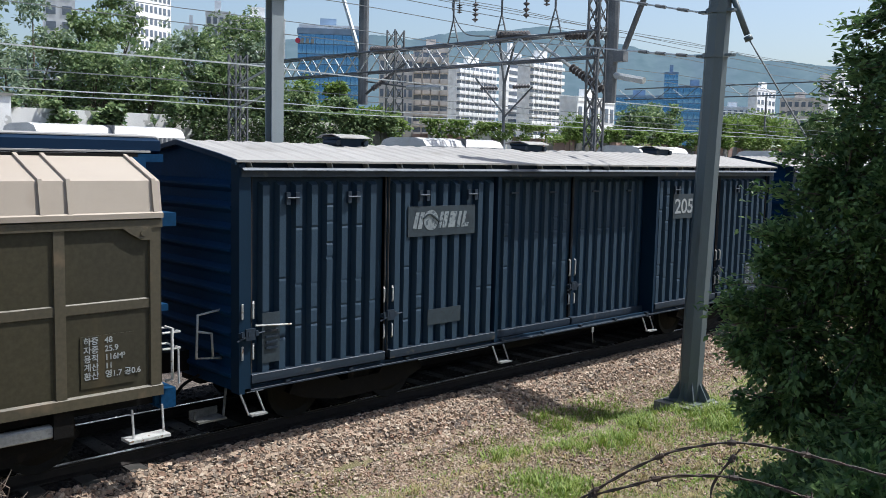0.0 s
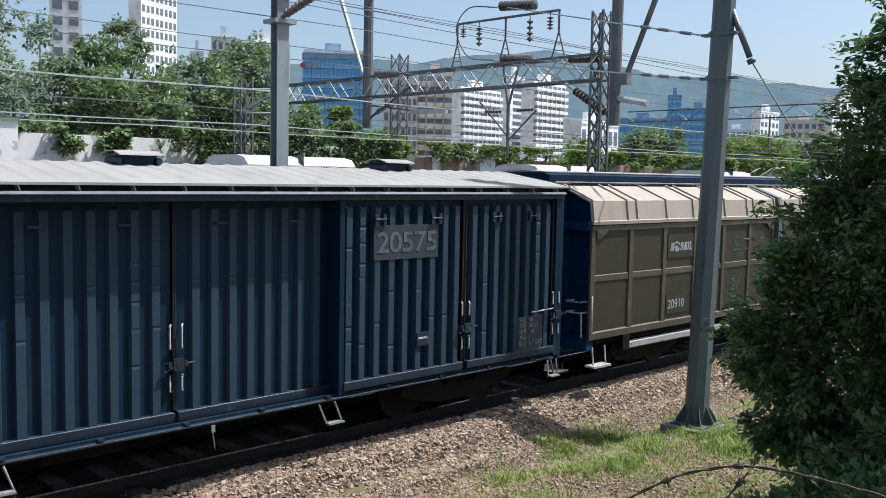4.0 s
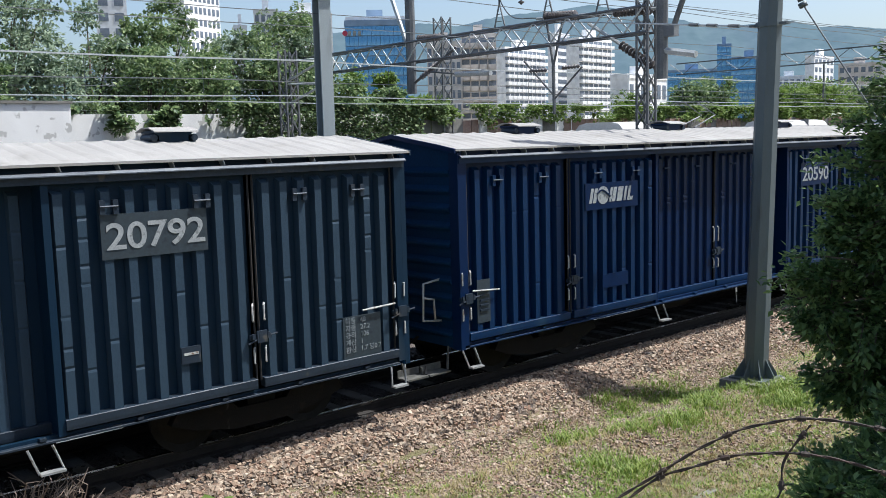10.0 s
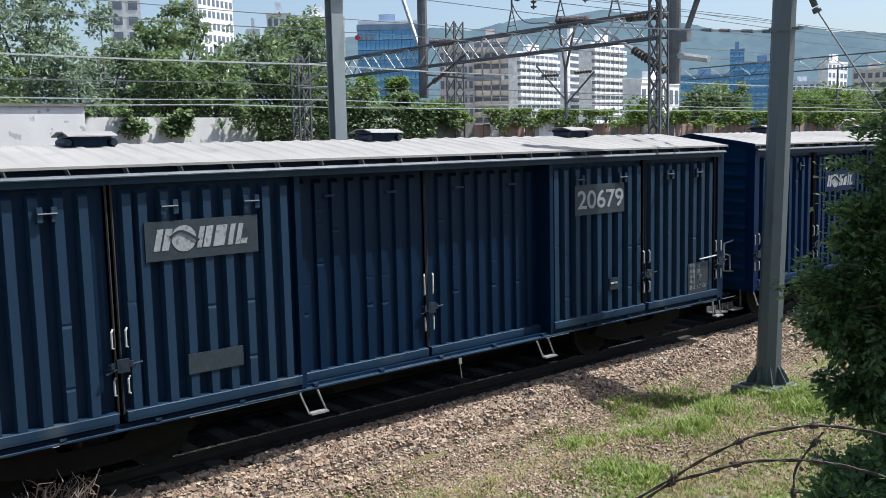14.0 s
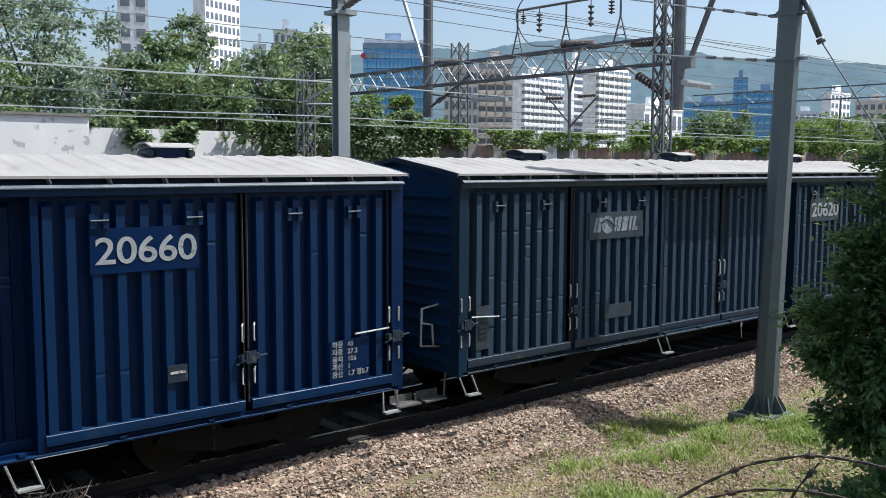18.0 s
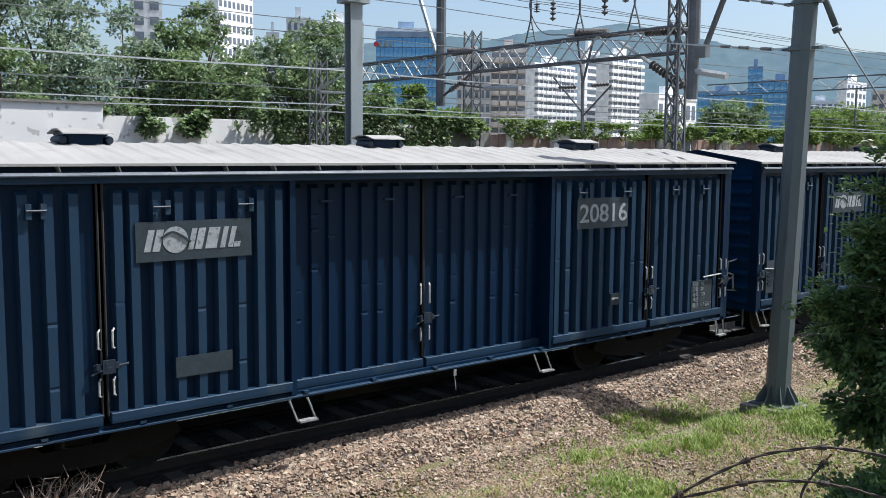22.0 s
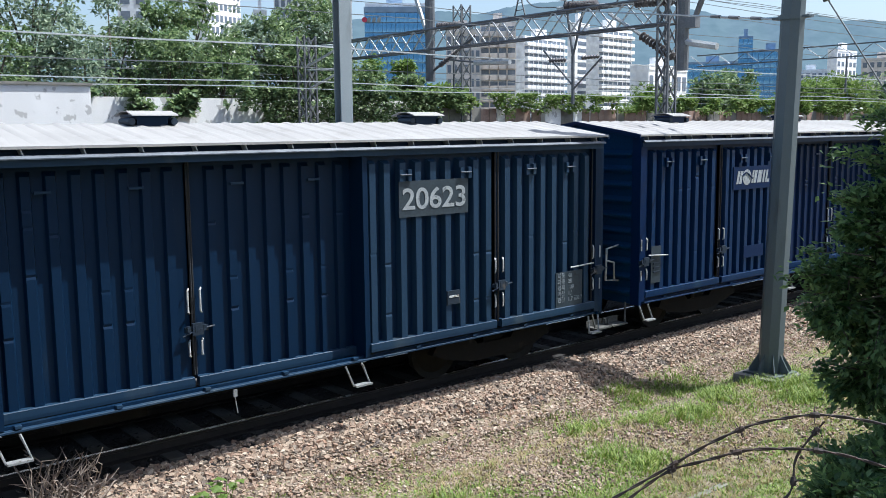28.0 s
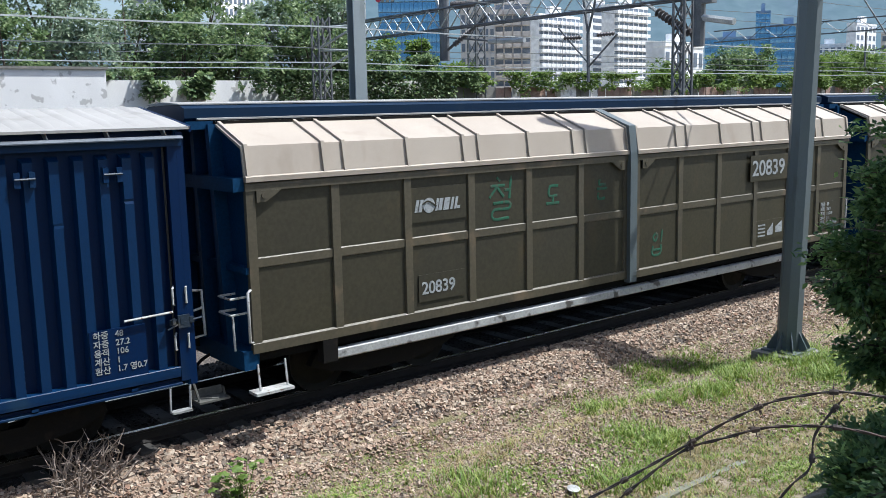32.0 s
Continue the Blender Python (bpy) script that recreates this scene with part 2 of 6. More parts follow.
LEAF_TREE = leaf_mat("tree_leaf", (0.065, 0.125, 0.05), (0.265, 0.34, 0.15), 0.55, 0.4)
LEAF_LOC = leaf_mat("pale_tree_leaf", (0.095, 0.155, 0.10), (0.33, 0.40, 0.27), 0.55, 0.35)
LEAF_VINE = leaf_mat("vine_leaf", (0.10, 0.18, 0.03), (0.20, 0.27, 0.07), 0.6, 0.45)
BARK = mat("grey_brown_bark", (0.12, 0.095, 0.07), (0.08, 0.065, 0.05), 0.9, 0, 4, 40, 0.5)
TWIG = mat("dry_grey_twig", (0.24, 0.19, 0.15), (0.15, 0.12, 0.10), 0.9, 0, 20, 60, 0.2)
GUTTER = mat("mossy_old_concrete", (0.19, 0.185, 0.15), (0.11, 0.12, 0.075), 0.95, 0, 2.5, 30, 0.3, (0.23, 0.215, 0.185), (0.6, 0.7))
END_BLUE = mat("deep_blue_end_paint", (0.0060, 0.037, 0.092), (0.0065, 0.032, 0.076), 0.6, 0, 0.7, 30, 0.1, (0.008, 0.027, 0.055), (0.62, 0.8), 0.3, 0.06)
# bright sun line of the eaves lip, given as a paler colour
LIP = mat("sunlit_pale_rail_edge", (0.060, 0.075, 0.098), (0.035, 0.048, 0.068), 0.55, 0.1, 3, 40, 0.1, (0.04, 0.05, 0.06), (0.58, 0.68))
SHELL = mat("silver_train_body", (0.5, 0.52, 0.53), (0.44, 0.46, 0.47), 0.35, 0.5, 0.4, 20, 0.03)
UNIT = mat("sun_bleached_white_cover", (0.52, 0.51, 0.49), (0.43, 0.42, 0.41), 0.55, 0, 1.5, 30, 0.05, (0.45, 0.43, 0.40), (0.6, 0.7))
# ---- mesh tools ----
def box(bm, x0, x1, y0, y1, z0, z1, m=None):
    """A box; m turns or moves it."""
    vs = [bm.verts.new((m @ Vector(p)) if m else p) for p in
          ((x0, y0, z0), (x1, y0, z0), (x1, y1, z0), (x0, y1, z0), (x0, y0, z1), (x1, y0, z1), (x1, y1, z1), (x0, y1, z1))]
    for f in ((0, 3, 2, 1), (4, 5, 6, 7), (0, 1, 5, 4), (1, 2, 6, 5), (2, 3, 7, 6), (3, 0, 4, 7)):
        bm.faces.new([vs[i] for i in f])


def prism(bm, outline, a, b, axis="x"):
    """An outline (two coordinates a point) drawn along an axis from a to b."""
    def at(p, s):
        return {"x": (s, p[0], p[1]), "y": (p[0], s, p[1]), "z": (p[0], p[1], s)}[axis]
    one, two = [bm.verts.new(at(p, a)) for p in outline], [bm.verts.new(at(p, b)) for p in outline]
    k = len(outline)
    for i in range(k):
        bm.faces.new((one[i], one[(i + 1) % k], two[(i + 1) % k], two[i]))
    bm.faces.new(one[::-1])
    bm.faces.new(two)


def tube(bm, points, r, sides=6, r_end=None, closed=False):
    """A round bar along points."""
    pts = [Vector(p) for p in points]
    rings, last = [], None
    for i, p in enumerate(pts):
        d = (pts[min(i + 1, len(pts) - 1)] - pts[max(i - 1, 0)]).normalized()
        side = d.orthogonal().normalized() if last is None else (last - d * last.dot(d))
        side = side.normalized() if side.length > 1e-6 else d.orthogonal().normalized()
        last = side
        up = d.cross(side)
        rr = r if r_end is None else r + (r_end - r) * i / max(1, len(pts) - 1)
        rings.append([bm.verts.new(p + (side * math.cos(2 * math.pi * k / sides) + up * math.sin(2 * math.pi * k / sides)) * rr)
                      for k in range(sides)])
    for a, b in zip(rings, rings[1:]):
        for k in range(sides):
            bm.faces.new((a[k], a[(k + 1) % sides], b[(k + 1) % sides], b[k]))
    if not closed:
        bm.faces.new(rings[0][::-1])
        bm.faces.new(rings[-1])


def lathe(bm, profile, sides=16, m=None):
    """A turned body round z: profile of (radius, z)."""
    rings = []
    for r, z in profile:
        ring = []
        for k in range(sides):
            p = Vector((r * math.cos(2 * math.pi * k / sides), r * math.sin(2 * math.pi * k / sides), z))
            ring.append(bm.verts.new(m @ p if m else p))
        rings.append(ring)
    for a, b in zip(rings, rings[1:]):
        for k in range(sides):
            bm.faces.new((a[k], a[(k + 1) % sides], b[(k + 1) % sides], b[k]))
    bm.faces.new(rings[0][::-1])
    bm.faces.new(rings[-1])


def mesh_of(name, bm, material, smooth=False, bevel=0.0):
    if bevel:
        bmesh.ops.bevel(bm, geom=[e for e in bm.edges if e.is_manifold and e.calc_face_angle(0) > 0.6], offset=bevel, segments=1,
                        affect="EDGES", clamp_overlap=True)
    bmesh.ops.recalc_face_normals(bm, faces=bm.faces)
    me = bpy.data.meshes.new(name)
    bm.to_mesh(me)
    bm.free()
    me.materials.append(material)
    if smooth:
        me.shade_smooth()
    return me


def part(name, bm, material, parent, label="", smooth=False, bevel=0.0):
    ob = new(name, mesh_of(name, bm, material, smooth, bevel))
    ob.parent = parent
    return tagged(ob, label)


def thing(name, bm, material, label, category, group="", kind="", smooth=False, bevel=0.0):
    return tagged(new(name, mesh_of(name, bm, material, smooth, bevel)), label, category, group, kind)


def soup(name, verts, faces, material, smooth=False):
    me = bpy.data.meshes.new(name)
    me.from_pydata(verts, [], faces)
    me.materials.append(material)
    if smooth:
        me.shade_smooth()
    return me


def words(name, text, height, material, parent, m, label="", wide=1.0):
    """Lettering as a thin mesh, its lower left corner at m, drawn along m's x and up m's y."""
    c = bpy.data.curves.new(name, "FONT")
    c.body, c.size, c.extrude, c.offset = text, height / 0.70, 0.003, 0.017 * height
    o = new(name, c)
    bpy.context.view_layer.update()
    me = bpy.data.meshes.new_from_object(o)
    bpy.data.objects.remove(o)
    me.transform(m @ Matrix.Diagonal((wide, 1, 1, 1)))
    me.materials.clear()
    me.materials.append(material)
    ob = new(name, me)
    ob.parent = parent
    return tagged(ob, label)


def smooth_line(points, steps=6):
    """Points of a soft curve through the given ones."""
    p = [Vector(q) for q in points]
    p = [p[0] * 2 - p[1]] + p + [p[-1] * 2 - p[-2]]
    out = []
    for i in range(1, len(p) - 2):
        for k in range(steps):
            t = k / steps
            out.append(0.5 * (2 * p[i] + (p[i + 1] - p[i - 1]) * t + (2 * p[i - 1] - 5 * p[i] + 4 * p[i + 1] - p[i + 2]) * t * t
                              + (3 * p[i] - p[i - 1] - 3 * p[i + 1] + p[i + 2]) * t ** 3))
    return out + [p[-2]]


FACE = Matrix(((1, 0, 0, 0), (0, 0, -1, 0), (0, 1, 0, 0), (0, 0, 0, 1)))     # lettering upright, facing -y
# ---- the train ----
LENGTH, WIDE = 14.30, 2.85        # body of every wagon; its near side is y = 0, its foremost end x = 0, z above the rails


def one_rib(bm, proud, z0, z1, w=0.05, dents=None):
    """An upright pressed rib that stands out from a panel at y = 0, knocked in here and there."""
    o = [(-w - 0.022, 0), (-w, -proud), (w, -proud), (w + 0.022, 0)]
    rings = [(z0, 0, 0)]
    if dents:
        rnd, count = dents
        at = sorted(rnd.uniform(z0 + 0.25, z1 - 0.3) for _ in range(count))
        at = [z for i, z in enumerate(at) if i == 0 or z - at[i - 1] > 0.09]
        for z in at:
            rings += [(z - 0.03, 0, 0), (z, rnd.uniform(0.004, 0.013), rnd.uniform(-0.010, 0.010)), (z + 0.028, 0, 0)]
    rings.append((z1, 0, 0))
    rows = []
    for z, d, s in rings:
        rows.append([bm.verts.new((p[0] + (s if p[1] else 0), p[1] + (d if p[1] else 0), z1 - 0.05 if z == z1 and p[1] else z)) for p in o])
    for lo, hi in zip(rows, rows[1:]):
        for a in range(3):
            bm.faces.new((lo[a], lo[a + 1], hi[a + 1], hi[a]))
    bm.faces.new(rows[-1])
    bm.faces.new(rows[0][::-1])


def handle(bm, x, z0, z1, y=-0.03, r=0.013, side=0.035):
    """A grip bar of a door lock, bent in at both ends."""
    tube(bm, [(x + side, y + 0.02, z0), (x, y - 0.03, z0 + 0.02), (x, y - 0.03, z1 - 0.02), (x + side, y + 0.02, z1)], r, 5)


def lock(parent, x, y, tall=0.22):
    """A door lock: two pairs of grips, the latch box and its bar."""
    for dx in (-0.08, 0.08):
        for z0, z1 in ((1.62, 1.62 + tall), (1.09, 1.29)):
            bm = bmesh.new()
            handle(bm, x + dx, z0, z1, y)
            part("grip", bm, HANDLE, parent, "worn white grip bar")
    bm = bmesh.new()
    box(bm, x - 0.13, x + 0.16, y - 0.05, y - 0.005, 1.40, 1.46)
    box(bm, x - 0.05, x + 0.09, y - 0.075, y - 0.045, 1.36, 1.51)
    tube(bm, [(x - 0.17, y - 0.055, 1.36), (x + 0.02, y - 0.065, 1.43), (x + 0.24, y - 0.06, 1.45)], 0.012, 5)
    for k in (-0.10, 0.0, 0.11):
        box(bm, x + k - 0.02, x + k + 0.02, y - 0.08, y - 0.05, 1.41, 1.48)
    part("latch", bm, FRAME_STEEL, parent, "dusty steel latch", bevel=0.004)


def step(parent, x, w=0.27, lean=0.0, top=0.66, low=0.39, y=-0.02):
    bm = bmesh.new()
    tube(bm, [(x, y, top), (x + 0.03 + lean, y - 0.05, low), (x + 0.03 + w + lean, y - 0.05, low), (x + w, y, top)], 0.016, 5)
    box(bm, x + 0.03 + lean, x + 0.03 + w + lean, y - 0.12, y - 0.02, low - 0.012, low + 0.012)
    part("step", bm, STEP_PALE, parent, "worn white stirrup step")


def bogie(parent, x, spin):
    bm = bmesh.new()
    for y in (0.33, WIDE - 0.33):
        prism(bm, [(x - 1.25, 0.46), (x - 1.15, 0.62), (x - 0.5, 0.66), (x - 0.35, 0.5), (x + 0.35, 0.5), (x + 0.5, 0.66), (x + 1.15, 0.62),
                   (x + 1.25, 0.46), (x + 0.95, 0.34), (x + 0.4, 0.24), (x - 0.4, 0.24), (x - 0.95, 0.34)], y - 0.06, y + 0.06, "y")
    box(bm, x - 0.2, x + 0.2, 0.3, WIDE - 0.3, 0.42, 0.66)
    part("bogie_frame", bm, DARK, parent, "oily cast bogie frame, blackened for shade")
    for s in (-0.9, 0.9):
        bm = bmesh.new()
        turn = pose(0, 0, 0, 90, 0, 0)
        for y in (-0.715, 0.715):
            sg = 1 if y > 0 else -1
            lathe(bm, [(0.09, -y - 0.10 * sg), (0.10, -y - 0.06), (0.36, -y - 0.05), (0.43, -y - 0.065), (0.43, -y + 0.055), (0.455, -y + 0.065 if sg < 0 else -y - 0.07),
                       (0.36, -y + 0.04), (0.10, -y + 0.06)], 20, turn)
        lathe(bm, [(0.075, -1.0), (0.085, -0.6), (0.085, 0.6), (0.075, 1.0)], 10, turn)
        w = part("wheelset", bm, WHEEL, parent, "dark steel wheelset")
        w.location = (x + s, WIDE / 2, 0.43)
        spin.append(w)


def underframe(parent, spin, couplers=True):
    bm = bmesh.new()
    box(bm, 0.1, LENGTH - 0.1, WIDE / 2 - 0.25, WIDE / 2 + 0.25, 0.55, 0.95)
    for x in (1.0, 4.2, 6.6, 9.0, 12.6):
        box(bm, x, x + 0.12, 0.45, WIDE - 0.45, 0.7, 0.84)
    part("centre_sill", bm, DARK, parent, "oily centre sill, blackened for shade")
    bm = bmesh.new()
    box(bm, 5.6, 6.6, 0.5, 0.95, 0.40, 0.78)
    part("brake_box", bm, DARK, parent, "oily brake box, blackened for shade", bevel=0.01)
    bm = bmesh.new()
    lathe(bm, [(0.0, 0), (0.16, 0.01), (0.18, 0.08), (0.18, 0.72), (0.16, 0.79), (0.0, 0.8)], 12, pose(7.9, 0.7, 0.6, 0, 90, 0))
    part("brake_reservoir", bm, DARK, parent, "oily brake reservoir, blackened for shade")
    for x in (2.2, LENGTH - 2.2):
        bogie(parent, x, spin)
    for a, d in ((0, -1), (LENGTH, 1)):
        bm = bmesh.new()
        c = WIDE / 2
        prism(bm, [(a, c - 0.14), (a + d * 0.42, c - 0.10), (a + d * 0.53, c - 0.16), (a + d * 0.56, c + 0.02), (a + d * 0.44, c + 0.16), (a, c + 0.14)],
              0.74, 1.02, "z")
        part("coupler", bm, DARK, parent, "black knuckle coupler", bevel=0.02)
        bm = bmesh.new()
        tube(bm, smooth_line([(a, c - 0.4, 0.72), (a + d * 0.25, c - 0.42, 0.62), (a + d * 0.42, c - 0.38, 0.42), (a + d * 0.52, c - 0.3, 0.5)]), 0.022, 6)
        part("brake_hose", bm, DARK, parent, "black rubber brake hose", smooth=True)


def globe_mark(parent, x, z, h, y, col, ground):
    """The owner's mark as plain shapes: a disc with a band across it among slanted bars and wedges."""
    lean = 0.24
    blocks = [[(0.0, 0.30, 0.0, 1.0), (0.40, 0.74, 0.0, 1.0)], [(2.12, 2.38, 0.0, 1.0), (2.46, 2.82, 0.0, 1.0)],
              [(2.98, 3.56, 0.0, 1.0)], [(3.74, 4.00, 0.0, 1.0)], [(4.16, 4.42, 0.0, 1.0), (4.46, 4.78, 0.0, 0.26)]]
    for block in blocks:
        bm = bmesh.new()
        for a, b, lo, hi in block:
            prism(bm, [(x + (a + lean * lo) * h, z + lo * h), (x + (b + lean * lo) * h, z + lo * h), (x + (b + lean * hi) * h, z + hi * h), (x + (a + lean * hi) * h, z + hi * h)], y - 0.004, y, "y")
        part("bar", bm, col, parent, "pale painted slanted bar")
    bm = bmesh.new()
    cx = x + 1.52 * h
    lathe(bm, [(0.001, 0), (h * 0.62, 0), (h * 0.62, 0.004), (0.001, 0.004)], 24, Matrix.Translation((cx, y, z + h * 0.5)) @ pose(0, 0, 0, 90, 0, 0))
    part("disc", bm, col, parent, "pale painted disc")
    bm = bmesh.new()
    tube(bm, smooth_line([(cx - h * 0.70, y - 0.006, z + h * 0.62), (cx - h * 0.1, y - 0.006, z + h * 0.86), (cx + h * 0.75, y - 0.006, z + h * 0.38)]), h * 0.07, 4)
    part("band", bm, ground, parent, "dark painted band")


def blue_wagon(paint, spin, plate=PLATE_OLD, letter=LETTER, rails=HANDLE):
    w = new("covered_wagon", None)
    # doors: four flush leaves and two set-back ones in the middle
    deep = 0.088
    RECESS = 0.25
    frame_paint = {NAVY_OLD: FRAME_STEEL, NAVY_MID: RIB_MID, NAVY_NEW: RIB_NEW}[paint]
    # rib faces: chalked paint with sunlight put into its colour
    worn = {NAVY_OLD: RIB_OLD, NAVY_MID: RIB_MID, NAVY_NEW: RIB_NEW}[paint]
    panels = [("door", 0.16, 2.42, [0.39 + 0.257 * i for i in range(8)], 0.0, deep),
              ("door", 2.52, 4.80, [2.66, 2.84, 3.10, 3.36, 3.62, 3.88, 4.14, 4.40, 4.65], 0.0, deep),
              ("door", 4.88, 7.10, [5.05 + 0.263 * i for i in range(8)], RECESS, RECESS + 0.05),
              ("door", 7.16, 9.46, [7.42 + 0.263 * i for i in range(8)], RECESS, RECESS + 0.05),
              ("door", 9.54, 11.88, [9.63, 9.87, 10.14, 10.41, 10.68, 10.95, 11.22, 11.49, 11.74], 0.0, deep),
              ("door", 11.98, 14.12, [12.13 + 0.257 * i for i in range(8)], 0.0, deep)]
    rnd = random.Random(len(bpy.data.meshes))
    rib_flush, rib_deep = [], []
    for store, proud in ((rib_flush, 0.088), (rib_deep, 0.05)):
        for k in range(5):
            bm = bmesh.new()
            one_rib(bm, proud, 0.87 if proud > 0.06 else 0.81, 3.38, dents=(rnd, {NAVY_OLD: (0, 1, 2, 4, 6), NAVY_MID: (0, 0, 1, 2, 3), NAVY_NEW: (0, 0, 0, 1, 2)}[paint][k]))
            # set-back ribs take the dark panel paint in place of shade, except old ones
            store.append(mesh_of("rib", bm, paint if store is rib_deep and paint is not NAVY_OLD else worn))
    for name, x0, x1, ribs, out, dp in panels:
        bm = bmesh.new()
        drop = 0.14 if out else 0.08
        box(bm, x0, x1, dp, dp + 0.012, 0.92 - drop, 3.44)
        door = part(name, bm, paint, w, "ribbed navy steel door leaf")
        for c in ribs:
            o = new("rib", rnd.choice(rib_flush if out == 0 else rib_deep))
            o.parent, o.location = door, (c, dp, 0)
        bm = bmesh.new()
        prism(bm, [(a, b - drop) for a, b in ((out - 0.03, 0.86), (out - 0.034, 0.90), (out - 0.034, 0.972), (out - 0.028, 0.978), (dp - 0.003, 0.982), (dp - 0.003, 0.86))], x0, x1, "x")
        part("bottom_rail", bm, frame_paint, door, "dusty steel bottom rail")
        if out == 0.0:
            for hx in (x0 + 0.62, x1 - 0.62):
                for d in (-0.075, 0.075):
                    bm = bmesh.new()
                    box(bm, hx + d - 0.03, hx + d + 0.03, -0.045, 0.0, 3.08, 3.24)
                    part("hinge", bm, frame_paint, door, "dusty steel hinge bar")
                bm = bmesh.new()
                tube(bm, [(hx - 0.1, -0.05, 3.17), (hx + 0.1, -0.05, 3.17)], 0.011, 5)
                part("hinge_pin", bm, LIP, door, "pale hinge pin")
        else:
            for hx in (x0 + 0.6, x1 - 0.6):
                bm = bmesh.new()
                box(bm, hx - 0.09, hx + 0.09, out - 0.03, out, 3.14, 3.17)
                part("hinge", bm, frame_paint, door, "dusty steel hinge bar")
    # posts between the leaves
    for x0, x1, y0 in ((0.0, 0.15, -0.02), (4.80, 4.88, -0.01), (9.46, 9.54, -0.01), (14.13, 14.30, -0.02)):
        bm = bmesh.new()
        box(bm, x0, x1, y0, 0.18 if x0 < 1 or x0 > 14 else RECESS + 0.062, 0.72, 3.46)
        part("post", bm, paint, w, "navy upright post", bevel=0.012)
    for x in (0.185, 2.44, 2.50, 7.12, 7.145, 11.90, 11.96, 14.095):
        bm = bmesh.new()
        tube(bm, [(x, 0.03 if x < 5 or x > 9 else RECESS + 0.02, 0.86), (x, 0.03 if x < 5 or x > 9 else RECESS + 0.02, 3.44)], 0.014, 5)
        part("lock_rod", bm, ROD, w, "rust-brown upright lock rod")
    # frame: eaves rail, gutter, sill
    bm = bmesh.new()
    prism(bm, [(-0.035, 3.44), (-0.035, 3.525), (-0.06, 3.545), (-0.06, 3.556), (0.08, 3.562), (0.08, 3.44)], 0.0, LENGTH, "x")
    rail = part("eaves_rail", bm, frame_paint, w, "dusty eaves rail")
    # lip is paler than its rail, standing for the sun along it
    bm = bmesh.new()
    prism(bm, [(-0.092, 3.518), (-0.092, 3.530), (-0.062, 3.558), (-0.062, 3.54)], 0.0, LENGTH, "x")
    part("rail_lip", bm, LIP, rail, "pale lip of the eaves rail with sun in its colour")
    bm = bmesh.new()
    box(bm, 0.0, LENGTH, 0.075, 0.10, 3.56, 3.67)
    part("fascia", bm, paint, w, "navy fascia under the roof edge")
    for i in range(23):
        bm = bmesh.new()
        x = 0.15 + i * 0.635
        prism(bm, [(x, 3.562), (x + 0.014, 3.562), (x - 0.016, 3.64), (x - 0.03, 3.64)], -0.04, 0.075, "y")
        part("bracket", bm, HANDLE, w, "small pale roof bracket")
    bm = bmesh.new()
    box(bm, 0.16, LENGTH - 0.16, 0.04, 0.10, 0.66, 0.745)
    sill = part("side_sill", bm, paint, w, "grimy painted side sill")
    bm = bmesh.new()
    prism(bm, [(0.0, 0.675), (-0.018, 0.68), (-0.018, 0.700), (-0.012, 0.704), (0.037, 0.71), (0.037, 0.675)], 0.16, LENGTH - 0.16, "x")
    part("sill_flange", bm, frame_paint, sill, "dusty steel sill flange")
    for i in range(13):
        bm = bmesh.new()
        x = 0.7 + i * 1.07
        box(bm, x, x + 0.07, -0.022, 0.038, 0.718, 0.748)
        part("sill_clip", bm, frame_paint, w, "steel clip on the sill")
    # far side, ends, floor
    bm = bmesh.new()
    box(bm, 0.0, LENGTH, WIDE - 0.02, WIDE, 0.66, 3.66)
    part("far_side", bm, paint, w, "navy far side wall")
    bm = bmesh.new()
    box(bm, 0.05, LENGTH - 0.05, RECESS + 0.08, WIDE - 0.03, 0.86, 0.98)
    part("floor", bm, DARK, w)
    # lower track is made black so sunlight on its top stays hidden
    for z0, z1, name, label in ((0.62, 0.70, "door_track", "lower door track, black so that no sun shows on it"), (3.452, 3.50, "door_header", "navy header over the set-back doors")):
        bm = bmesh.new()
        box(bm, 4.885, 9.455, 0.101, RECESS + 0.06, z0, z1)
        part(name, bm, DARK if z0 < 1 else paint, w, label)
    for a, d in ((0.0, 1), (LENGTH, -1)):
        bm = bmesh.new()
        t = a + d * 0.05
        prism(bm, [(0.0, 0.66), (WIDE, 0.66), (WIDE, 3.62), (WIDE / 2, 3.86), (0.0, 3.62)], a + d * 0.035, t + d * 0.03, "x")
        part("end_wall", bm, END_BLUE, w, "navy ribbed end wall")
        for i in range(10):
            z = 3.33 - 0.272 * i
            bm = bmesh.new()
            prism(bm, [(a + d * 0.034, z - 0.09), (a - d * 0.035, z - 0.03), (a - d * 0.035, z), (a + d * 0.034, z + 0.06)], 0.18, WIDE - 0.18, "y")
            part("end_rib", bm, END_BLUE, w)
        for y0, y1 in ((-0.021, 0.17), (WIDE - 0.17, WIDE + 0.02)):
            bm = bmesh.new()
            box(bm, min(a - d * 0.02, a + d * 0.06), max(a - d * 0.02, a + d * 0.06), y0, y1, 0.66, 3.60)
            part("corner_post", bm, paint, w, bevel=0.015)
    # roof with its seams
    bm = bmesh.new()
    prof = [(-0.065, 3.655), (0.35, 3.727), (0.9, 3.808), (WIDE / 2, 3.89), (WIDE - 0.9, 3.808), (WIDE - 0.35, 3.727), (WIDE + 0.065, 3.655)]
    prism(bm, prof + [(p[0], p[1] - 0.03) for p in prof[::-1]], -0.10, LENGTH + 0.10, "x")
    roof = part("roof", bm, ROOF, w, "sun-bleached pale grey sheet roof")
